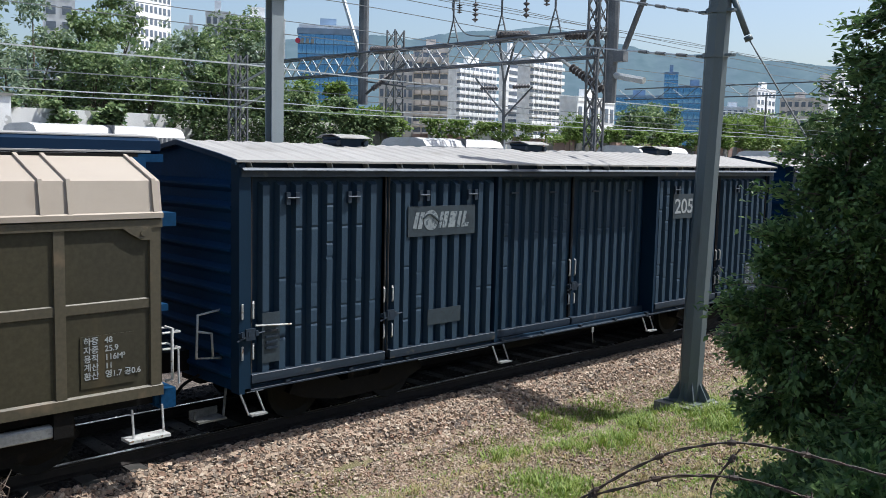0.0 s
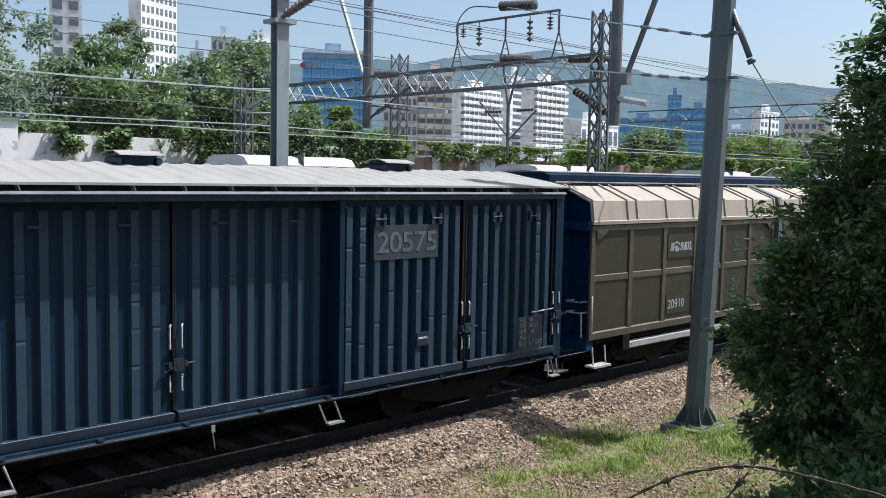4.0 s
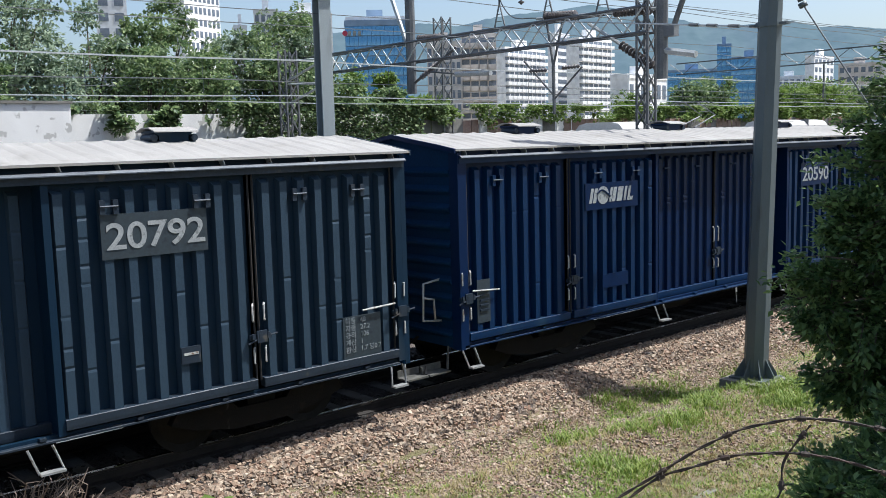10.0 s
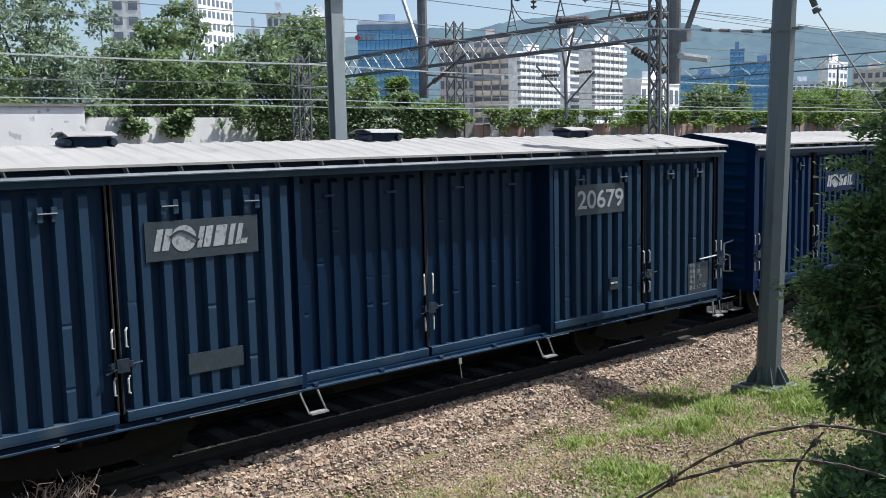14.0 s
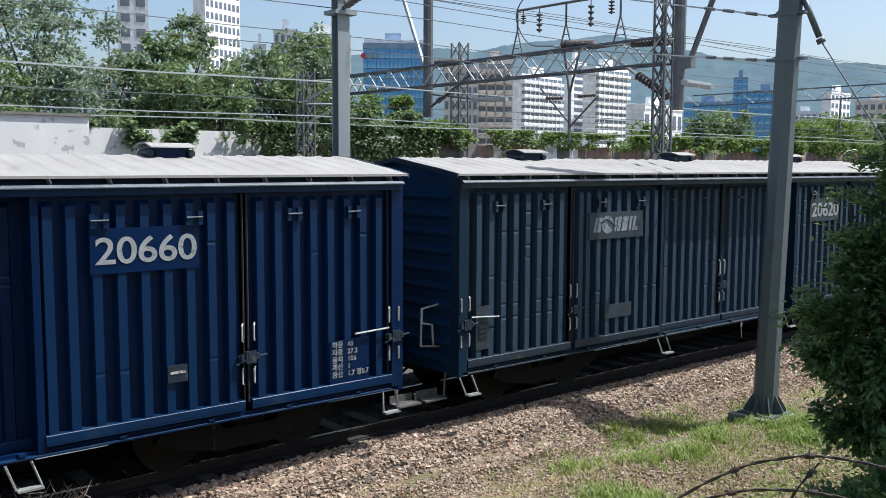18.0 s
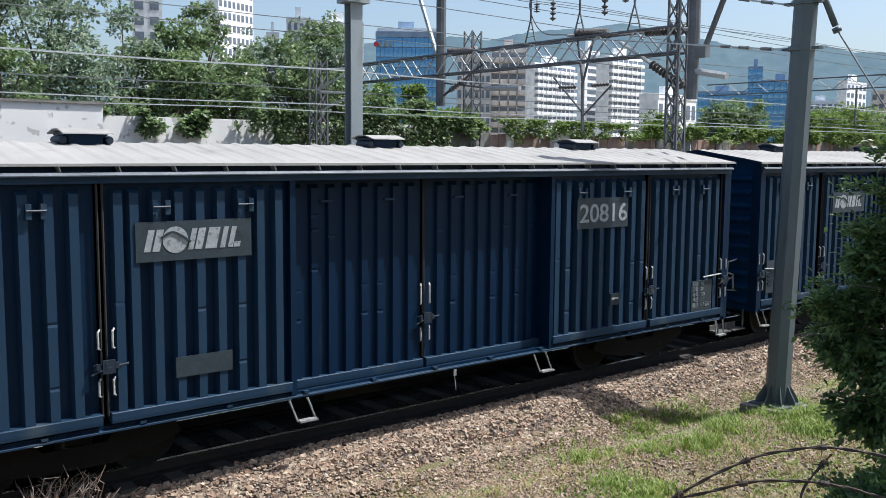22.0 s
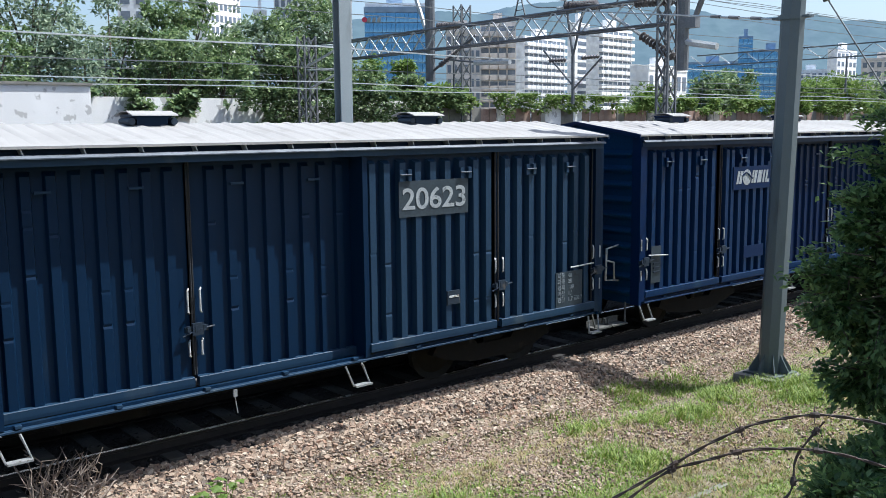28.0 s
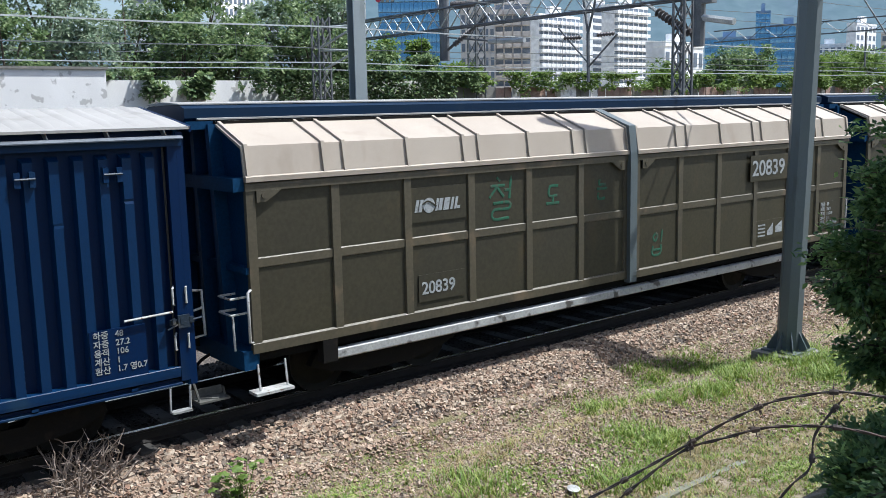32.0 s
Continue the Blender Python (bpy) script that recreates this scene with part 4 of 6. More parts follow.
def ground_mat():
    m = mat("dry_soil_with_sparse_grass", (0.178, 0.142, 0.080), (0.105, 0.095, 0.040), 0.95, 0, 1.6, 40, 0.9, (0.25, 0.21, 0.15), (0.52, 0.64), bump_dist=0.03)
    return m


SOIL = ground_mat()
xs = [-4000, -1500, -600, -250, -100, -50, -25, -12] + [-6 + 0.5 * i for i in range(81)] + [38, 45, 60, 90, 150, 300, 600, 1500, 4000]
ys = [-400, -150, -60, -25, -10, -4, -1, 0, 0.6] + [1 + 0.2 * i for i in range(66)] + [14.5, 16, 19, 23, 27, 35, 60, 120, 300, 800, 2000, 4000]
verts = [(x, y, height(x, y) + (0.05 * noise.noise((x * 0.6, y * 0.6, 3)) if 1 < y < 9.0 and -6 < x < 36 else 0)) for y in ys for x in xs]
nx = len(xs)
faces = [(j * nx + i, j * nx + i + 1, (j + 1) * nx + i + 1, (j + 1) * nx + i) for j in range(len(ys) - 1) for i in range(nx - 1)]
ground = tagged(new("ground", soup("ground", verts, faces, SOIL, True)), "dry grassy soil beside a ballast bed", "ground", kind="structure")

# bed colour set darker than its stones, for the shade in their gaps
GRAVEL = mat("packed_ballast_gravel", (0.075, 0.060, 0.050), (0.045, 0.037, 0.032), 0.95, 0, 14, 60, 0.9, (0.17, 0.14, 0.12), (0.5, 0.62), bump_dist=0.03)
bed_y = [9.54 + 0.06 * i for i in range(12)] + [10.3 + 0.25 * i for i in range(13)] + [13.8, 14.2, 18, 22, 25.5]
bed_x = [-60, -30, -15] + [-6 + 0.5 * i for i in range(81)] + [45, 60, 90, 140, 260]
verts = [(x, y + (0.22 * noise.noise((x * 0.7, 0, 1)) if y < 9.58 else 0), height(x, y) + 0.012 - (0.03 if y < 9.58 else 0) + 0.02 * noise.noise((x * 3, y * 3, 0)))
         for y in bed_y for x in bed_x]
nx = len(bed_x)
# oil and the shade under the train, both put into the gravel colour
OIL_SHADE_BED = mat("oily_gravel_with_train_shade", (0.022, 0.019, 0.017), (0.013, 0.012, 0.011), 0.92, 0, 14, 60, 0.9, (0.032, 0.027, 0.023), (0.5, 0.62), spec=0.2, bump_dist=0.03)
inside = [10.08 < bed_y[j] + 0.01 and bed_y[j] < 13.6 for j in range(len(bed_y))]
for oily, m, label in ((False, GRAVEL, "reddish grey crushed stone track bed"), (True, OIL_SHADE_BED, "oily gravel between the rails with the train shade painted in")):
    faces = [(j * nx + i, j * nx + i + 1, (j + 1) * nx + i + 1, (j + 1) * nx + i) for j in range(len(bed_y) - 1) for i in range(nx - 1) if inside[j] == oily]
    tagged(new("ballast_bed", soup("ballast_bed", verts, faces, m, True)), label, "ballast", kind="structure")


def pebbles(count, seed, region, size):
    """Crushed stones: squashed, jittered, eight-cornered lumps."""
    rnd = random.Random(seed)
    vs, fs = [], []
    base = [Vector(p) * 0.62 for p in ((-1, -1, -0.8), (1, -1, -0.8), (1, 1, -0.8), (-1, 1, -0.8), (-0.8, -0.9, 0.8), (0.9, -0.8, 0.8), (0.8, 0.9, 0.8), (-0.9, 0.8, 0.8))]
    tri = ((0, 3, 2, 1), (4, 5, 6, 7), (0, 1, 5, 4), (1, 2, 6, 5), (2, 3, 7, 6), (3, 0, 4, 7))
    for _ in range(count):
        x, y, z = region(rnd)
        s = size * rnd.uniform(0.5, 1.0) * (1.45 if rnd.random() < 0.25 else 1)
        m = Euler((rnd.gauss(0, 0.8), rnd.gauss(0, 0.8), rnd.uniform(0, 6.3))).to_matrix()
        k = len(vs)
        for b in base:
            q = m @ Vector((b.x * rnd.uniform(0.7, 1.3), b.y * rnd.uniform(0.6, 1.1), b.z * rnd.uniform(0.6, 1.1))) * s
            vs.append((x + q.x, y + q.y, z + q.z * 0.8))
        fs += [tuple(k + i for i in t) for t in tri]
    return vs, fs


def bank(rnd):
    x = -1 + 27 * rnd.random() ** 1.1
    k = rnd.random()
    y = 9.56 + 0.86 * k + 0.25 * (1 - k) * noise.noise((x * 0.7, 0, 1)) + 0.03 * noise.noise((x * 4, 0, 8))
    return x, y, height(x, y) + 0.015


def stray(rnd):
    while True:
        x, y = rnd.uniform(2, 22), 9.6 - abs(rnd.gauss(0, 1.6))
        if y > 5.0 and rnd.random() < 0.4 + 0.6 * max(0, noise.noise((x * 0.8, y * 0.8, 7)) * 2.2):
            return x, y, height(x, y) + 0.012


for count, seed, region, size, label in ((32000, 1, bank, 0.048, "reddish grey crushed ballast stones on the bank"),
                                         (52000, 2, stray, 0.032, "small scattered stones between the grass")):
    v, f = pebbles(count, seed, region, size)
    tagged(new("ballast_stones", soup("ballast_stones", v, f, STONE)), label, "ballast stones", kind="stuff")


def between(rnd):
    x, y = rnd.uniform(-2, 30), rnd.uniform(10.06, 13.3) if rnd.random() < 0.8 else rnd.uniform(10.06, 10.6)
    return x, y, height(x, y) + 0.01


# stones blackened for oil and for the shade of the train over them
OIL_SHADE_STONE = mat("ballast_stone_with_oil_and_shade", (0.015, 0.013, 0.012), (0.009, 0.008, 0.008), 0.9, 0, 8, 60, 0.3, None, island=0.5)
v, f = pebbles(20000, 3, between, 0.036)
tagged(new("ballast_stones", soup("ballast_stones", v, f, OIL_SHADE_STONE, True)), "ballast stones between the rails, darkened for oil and train shade", "ballast stones", kind="stuff")

for k, y in enumerate((10.71, 12.14)):
    bm = bmesh.new()
    prism(bm, [(y - 0.07, -0.17), (y + 0.07, -0.17), (y + 0.07, -0.15), (y + 0.012, -0.13), (y + 0.012, -0.045), (y + 0.036, -0.03), (y + 0.036, -0.003),
               (y - 0.036, -0.003), (y - 0.036, -0.03), (y - 0.012, -0.045), (y - 0.012, -0.13), (y - 0.07, -0.15)], -60, 220, "x")
    rail = thing("rail", bm, RAIL, "rusty steel rail with a polished head", "rail", "rails of the track", "structure")
    bm = bmesh.new()
    box(bm, -60, 220, y - 0.03, y + 0.03, -0.003, 0.0)
    part("rail_head", bm, RAIL_TOP, rail, "polished rail head")
bm = bmesh.new()
prism(bm, [(-0.13, -0.30), (0.13, -0.30), (0.11, -0.165), (-0.11, -0.165)], 10.36, 12.50, "y")
first = thing("sleeper", bm, SLEEPER, "grey concrete sleeper set in ballast", "sleeper", "sleepers of the track", bevel=0.01)
first.location.x = -3.0
for i in range(1, 60):
    copy_thing(first, pose(-3.0 + 0.62 * i, 0, 0))
# ---- beside the track ----
def poly_pole(bm, x, y, z0, z1, r0, r1, sides=8, turn=0.2, lean=(0, 0)):
    """A tapered many-sided steel pole."""
    lo, hi = [], []
    for k in range(sides):
        a = turn + 2 * math.pi * k / sides
        lo.append(bm.verts.new((x + r0 * math.cos(a), y + r0 * math.sin(a), z0)))
        hi.append(bm.verts.new((x + lean[0] + r1 * math.cos(a), y + lean[1] + r1 * math.sin(a), z1)))
    for k in range(sides):
        bm.faces.new((lo[k], lo[(k + 1) % sides], hi[(k + 1) % sides], hi[k]))
    bm.faces.new(lo[::-1])
    bm.faces.new(hi)


def disc_string(bm, a, b, n, r, core=0.02):
    """A string of insulator discs between two points."""
    a, b = Vector(a), Vector(b)
    turn = (b - a).to_track_quat("Z", "Y").to_matrix().to_4x4()
    long = (b - a).length
    prof = []
    for i in range(n):
        z = long * (i + 0.15) / n
        d = long / n
        prof += [(core, z), (r, z + d * 0.25), (r * 0.92, z + d * 0.4), (core, z + d * 0.7)]
    lathe(bm, [(core, 0)] + prof + [(core, long)], 10, Matrix.Translation(a) @ turn)


PX, PY, PZ = 14.51, 8.38, -0.53
pole = tagged(new("catenary_pole", None), "grey painted many-sided steel catenary pole on a concrete footing", "catenary pole")
bm = bmesh.new()
poly_pole(bm, PX, PY, PZ + 0.03, 11.6, 0.208, 0.181, 8, 0.35, (0.125, -0.275))
shaft = part("shaft", bm, POLE, pole, "grey painted steel shaft")
bm = bmesh.new()
box(bm, PX - 0.33, PX + 0.33, PY - 0.33, PY + 0.33, PZ, PZ + 0.035)
part("base_plate", bm, POLE, pole, "square steel base plate", bevel=0.006)
for k in range(8):
    a = 0.35 + math.pi / 8 + k * math.pi / 4
    bm = bmesh.new()
    m = Matrix.Translation((PX, PY, PZ + 0.035)) @ pose(0, 0, 0, 0, 0, math.degrees(a))
    vs = [m @ Vector(p) for p in ((0.19, -0.008, 0), (0.36, -0.008, 0), (0.36, -0.008, 0.06), (0.19, -0.008, 0.34))]
    ws = [m @ Vector(p) for p in ((0.19, 0.008, 0), (0.36, 0.008, 0), (0.36, 0.008, 0.06), (0.19, 0.008, 0.34))]
    A, B = [bm.verts.new(v) for v in vs], [bm.verts.new(v) for v in ws]
    bm.faces.new(A), bm.faces.new(B[::-1])
    for i in range(4):
        bm.faces.new((A[i], A[(i + 1) % 4], B[(i + 1) % 4], B[i]))
    part("gusset", bm, POLE, pole, "welded triangular gusset")
for z in (5.57, 6.32):
    bm = bmesh.new()
    poly_pole(bm, PX + 0.01 * z, PY - 0.022 * z, z - 0.04, z + 0.04, 0.218, 0.218, 8, 0.35)
    for s in (-1, 1):
        box(bm, PX - 0.02, PX + 0.14, PY - 0.135 + s * 0.27 - 0.06, PY - 0.13 + s * 0.27 + 0.06, z - 0.02, z + 0.02)
    part("clamp", bm, POLE, pole, "bolted steel clamp band")
bm = bmesh.new()
tube(bm, [(14.61, PY - 0.3, 6.72), (14.72, 7.77, 5.91)], 0.055, 8)
tube(bm, [(14.723, 7.76, 5.88), (14.735, 7.73, 5.81)], 0.075, 8)
part("stay_insulator", bm, POLE, pole, "grey stay strut with an end cap", smooth=True)
bm = bmesh.new()
tube(bm, [(14.73, 7.74, 5.84), (15.3, 5.82, 2.6)], 0.014, 5)
part("stay_wire", bm, WIRE, pole, "dark stay wire")
bm = bmesh.new()
box(bm, PX - 0.48, PX + 0.40, PY - 0.40, PY + 0.42, PZ - 0.25, PZ)
foot = thing("pole_footing", bm, CONCRETE, "weathered concrete footing under a steel pole", "footing", bevel=0.05)

for name, a, b, n in (("span_wire", (PX + 0.06, PY + 0.15, 5.57), (18.9, 16.9, 6.86), 0), ("span_wire", (PX + 0.06, PY + 0.15, 6.32), (18.9, 17.2, 8.42), 1)):
    a, b = Vector(a), Vector(b)
    w = tagged(new(name, None), "dull steel span wire with dark turnbuckles", "span wire", "span wires")
    bm = bmesh.new()
    tube(bm, [a, b], 0.016, 5)
    part("wire", bm, WIRE_LIGHT, w)
    for s in (0.05, 0.13, 0.20):
        bm = bmesh.new()
        tube(bm, [a.lerp(b, s), a.lerp(b, s + 0.035)], 0.032, 6)
        part("turnbuckle", bm, STEEL, w, "dark turnbuckle")


# ---- shrub, wire fence, weeds ----
def leaves(seed, count, spot, size, wide=0.5, droop=0.4, tips=None):
    """Pointed leaves of four corners and a folded midrib; spot gives place and way out."""
    rnd = random.Random(seed)
    vs, fs = [], []
    for _ in range(count):
        p, out = spot(rnd)
        s = size * rnd.uniform(0.6, 1.35)
        d = (out + Vector((rnd.gauss(0, 0.7), rnd.gauss(0, 0.7), rnd.gauss(0, 0.5) - droop * 0.3))).normalized()
        side = d.cross(Vector((rnd.gauss(0, 0.5), rnd.gauss(0, 0.5), 1))).normalized()
        up = side.cross(d)
        k = len(vs)
        vs += [p, p + d * s * 0.45 + side * s * wide * 0.5 + up * s * 0.08, p + d * s, p + d * s * 0.45 - side * s * wide * 0.5 + up * s * 0.08, p + d * s * 0.5]
        fs += [(k, k + 4, k + 1), (k + 4, k + 2, k + 1), (k, k + 3, k + 4), (k + 4, k + 3, k + 2)]
    return vs, fs


def shrub_lobes():
    """Rounded masses of the shrub: centre and radius; a few are unseen, added for shade."""
    return [((5.78, 2.05, 2.1), 0.66), ((5.75, 2.10, 2.9), 0.70), ((5.75, 2.02, 3.55), 0.60), ((5.85, 1.88, 4.15), 0.46), ((5.95, 1.72, 4.7), 0.46), ((5.42, 2.38, 2.75), 0.46),
            ((5.6, 1.95, 1.55), 0.50), ((5.2, 1.95, 1.2), 0.50), ((6.0, 1.2, 2.2), 0.85), ((6.1, 1.1, 3.3), 0.85), ((6.2, 1.1, 4.4), 0.80), ((5.48, 2.22, 2.25), 0.34),
            ((5.5, 1.3, 1.3), 0.75), ((6.2, 1.0, 5.2), 0.75), ((6.05, 1.55, 5.3), 0.5), ((4.6, 1.75, 0.75), 0.55), ((4.9, 1.3, 0.9), 0.6), ((4.2, 1.25, 1.15), 0.5), ((4.95, 2.05, 0.65), 0.40), ((6.6, 2.3, 1.2), 0.7), ((6.4, 2.0, 2.6), 0.8),
            ((6.4, 1.9, 3.4), 0.75), ((6.4, 1.8, 4.2), 0.6), ((6.3, 2.0, 1.7), 0.8), ((5.98, 2.02, 4.3), 0.42), ((6.05, 1.95, 4.8), 0.40),
            ((5.9, 2.02, 4.0), 0.52), ((6.1, 1.95, 4.6), 0.52), ((6.2, 1.88, 5.2), 0.52), ((5.6, 2.12, 3.3), 0.55),
            ((4.6, 1.7, 2.1), 0.36), ((4.2, 1.5, 2.15), 0.30), ((5.0, 1.8, 2.05), 0.42), ((5.0, 1.4, 2.45), 0.46), ((4.4, 1.9, 1.95), 0.32), ((3.85, 1.55, 2.1), 0.26), ((4.35, 2.02, 1.86), 0.28), ((4.7, 2.1, 1.85), 0.30), ((4.15, 1.9, 1.9), 0.24),
            # unseen lobes beyond the view's edge, added to shade the low ones
            ((5.2, 0.85, 3.5), 0.7), ((5.0, 0.75, 4.3), 0.7), ((5.6, 0.7, 5.0), 0.7), ((4.6, 0.6, 3.3), 0.55), ((4.4, 0.55, 4.0), 0.55),
            ((5.24, 2.56, 2.75), 0.27), ((5.32, 2.44, 2.35), 0.24), ((5.4, 2.46, 3.2), 0.25), ((5.64, 2.28, 3.7), 0.25)]


LOBES = shrub_lobes()
shrub = tagged(new("shrub", None), "dense dark green shrub with small glossy leaves beside the fence", "shrub")
bm = bmesh.new()
rnd = random.Random(11)
root = Vector((5.9, 1.75, height(5.9, 1.75) - 0.05))
SPRIGS = []
for c, r in LOBES:
    c = Vector(c)
    mid = root.lerp(c, 0.55) + Vector((rnd.gauss(0, 0.12), rnd.gauss(0, 0.12), 0.1))
    tube(bm, smooth_line([root, mid, c], 4), 0.03, 5, 0.014)
    for _ in range(int(14 + 52 * r)):
        d = Vector((rnd.gauss(0, 1), rnd.gauss(0, 1), rnd.gauss(0, 0.9))).normalized()
        tip = c + d * r * rnd.uniform(0.75, 1.22)
        bend = c.lerp(tip, 0.55) + Vector((rnd.gauss(0, 0.05), rnd.gauss(0, 0.05), 0.05))
        SPRIGS.append((c, bend, tip))
        tube(bm, [c, bend, tip], 0.008, 4, 0.003)
for a, b in (((5.2, 2.45, 2.92), (4.72, 2.76, 2.94)), ((5.2, 2.40, 3.05), (4.80, 2.70, 3.08)), ((5.5, 2.35, 3.60), (5.05, 2.72, 3.62)), ((5.5, 2.35, 3.35), (5.10, 2.70, 3.38)),
             ((5.9, 1.8, 4.4), (5.42, 2.45, 4.30)), ((5.9, 1.75, 4.1), (5.5, 2.38, 4.05)), ((5.5, 2.3, 3.75), (5.32, 2.62, 3.84))):
    a, b = Vector(a), Vector(b)
    b = a.lerp(b, 0.8)
    SPRIGS += [(a, a.lerp(b, 0.5) + Vector((0, 0, 0.02)), b)]
    tube(bm, [a, a.lerp(b, 0.5) + Vector((0, 0, 0.02)), b], 0.006, 4, 0.002)
part("stem", bm, BARK, shrub, "grey brown branching stems")


def on_sprig(rnd):
    a, b, c = rnd.choice(SPRIGS)
    t = rnd.random() ** 0.6 * 1.03
    p = a.lerp(b, t * 2) if t < 0.5 else b.lerp(c, t * 2 - 1)
    return p + Vector((rnd.gauss(0, 0.03), rnd.gauss(0, 0.03), rnd.gauss(0, 0.03))), (c - a).normalized()


v, f = leaves(5, 190000, on_sprig, 0.048, 0.58)
o = new("leaf", soup("leaf", v, f, LEAF_DARK))
o.parent = shrub
tagged(o, "small glossy dark leaves", kind="stuff")


def barbed(points, r=0.0022, every=0.155, seed=0):
    rnd = random.Random(seed)
    line = smooth_line(points, 10)
    fence = tagged(new("barbed_wire", None), "rusty dark barbed wire strand along a fence", "barbed wire", "strands of barbed wire")
    for s in (0, math.pi):
        bm = bmesh.new()
        turn, last, pts = 0.0, line[0], []
        for i in range(len(line) - 1):
            for k in range(3):
                p = line[i].lerp(line[i + 1], k / 3)
                turn += (p - last).length * 60
                last = p
                pts.append(p + Vector((0, math.cos(turn + s), math.sin(turn + s))) * r * 0.8)
        tube(bm, pts, r, 5)
        part("strand", bm, BARB, fence)
    gone = 0.0
    for a, b in zip(line, line[1:]):
        gone += (b - a).length
        if gone > every:
            gone = 0
            bm = bmesh.new()
            d = (b - a).normalized()
            lathe(bm, [(0.001, -0.011), (0.006, -0.009), (0.007, 0.0), (0.006, 0.009), (0.001, 0.011)], 7, Matrix.Translation(a) @ d.to_track_quat("Z", "Y").to_matrix().to_4x4())
            for _ in range(4):
                e = Vector((rnd.gauss(0, 1), rnd.gauss(0, 1), rnd.gauss(0, 1)))
                e = (e - d * e.dot(d) * 0.8).normalized()
                tube(bm, [a, a + e * 0.022], 0.0019, 4, 0.0006)
            part("barb", bm, BARB, fence, "twisted barb")


barbed([(0.6, 2.0, 2.45), (1.30, 1.50, 2.80), (1.49, 1.35, 2.905), (1.66, 1.22, 3.02), (1.75, 1.13, 3.10), (1.83, 1.04, 3.15), (1.91, 0.89, 3.17), (2.05, 0.5, 3.12)], seed=1)
barbed([(0.9, 1.75, 2.35), (1.45, 1.38, 2.80), (1.56, 1.28, 2.93), (1.665, 1.215, 3.015), (1.72, 1.15, 3.05), (1.80, 1.04, 3.09), (1.89, 0.86, 3.09), (2.0, 0.5, 3.0)], seed=2)
barbed([(1.60, 1.18, 2.60), (1.75, 1.02, 2.94), (1.80, 0.98, 3.01), (1.83, 0.985, 3.08), (1.88, 0.95, 3.16)], 0.0018, 0.12, 3)
bm = bmesh.new()
poly_pole(bm, 2.08, 0.42, 2.1, 3.35, 0.03, 0.03, 6)
thing("fence_post", bm, BARB, "rusty steel post that carries barbed wire", "fence post")

# dry brushwood on the bank
brush = tagged(new("brushwood", None), "tangle of dead grey twigs on the ballast bank", "dead brush")
rnd = random.Random(4)
for k in range(60):
    bm = bmesh.new()
    a = rnd.uniform(0, 6.28)
    base = Vector((2.95 + rnd.gauss(0, 0.15), 10.14 + rnd.gauss(0, 0.09), 0.0))
    base.z = height(base.x, base.y)
    d = Vector((math.cos(a), math.sin(a), rnd.uniform(0.5, 2.2))).normalized()
    pts = [base]
    for j in range(5):
        d = (d + Vector((rnd.gauss(0, 0.3), rnd.gauss(0, 0.3), rnd.gauss(-0.05, 0.25)))).normalized()
        pts.append(pts[-1] + d * rnd.uniform(0.08, 0.15))
    tube(bm, pts, 0.013, 4, 0.006)
    for q in pts[2:]:
        e = (d + Vector((rnd.gauss(0, 0.8), rnd.gauss(0, 0.8), rnd.gauss(0, 0.6)))).normalized()
        tube(bm, [q, q + e * rnd.uniform(0.08, 0.2)], 0.0065, 3, 0.003)
    part("twig", bm, TWIG, brush)

# broad-leaved weed at the foot of the bank
weed = tagged(new("weed", None), "bright green broad-leaved weed on the bank", "weed")
rnd = random.Random(8)
for k in range(26):
    bm = bmesh.new()
    b = Vector((4.48 + rnd.gauss(0, 0.07), 9.40 + rnd.gauss(0, 0.05), height(4.48, 9.4)))
    tip = b + Vector((rnd.gauss(0, 0.16), rnd.gauss(0, 0.12), rnd.uniform(0.12, 0.52)))
    tube(bm, [b, tip], 0.004, 4)
    part("stalk", bm, LEAF_VINE, weed)
    bm = bmesh.new()
    d = Vector((rnd.gauss(0, 1), rnd.gauss(0, 1), 0.1)).normalized()
    s = d.cross(Vector((0, 0, 1)))
    r = rnd.uniform(0.06, 0.105)
    ring = [bm.verts.new(tip + d * x * r + s * y * r + Vector((0, 0, -0.25 * r * (x - 1) ** 2))) for x, y in
            ((0, 0), (0.1, 0.6), (0.55, 0.55), (0.8, 0.85), (1.0, 0.4), (1.7, 0), (1.0, -0.4), (0.8, -0.85), (0.55, -0.55), (0.1, -0.6))]
    c = bm.verts.new(tip + d * r * 0.7 + Vector((0, 0, 0.01)))
    for i in range(10):
        bm.faces.new((c, ring[i], ring[(i + 1) % 10]))
    part("leaf", bm, LEAF_VINE, weed, "lobed bright green leaf")


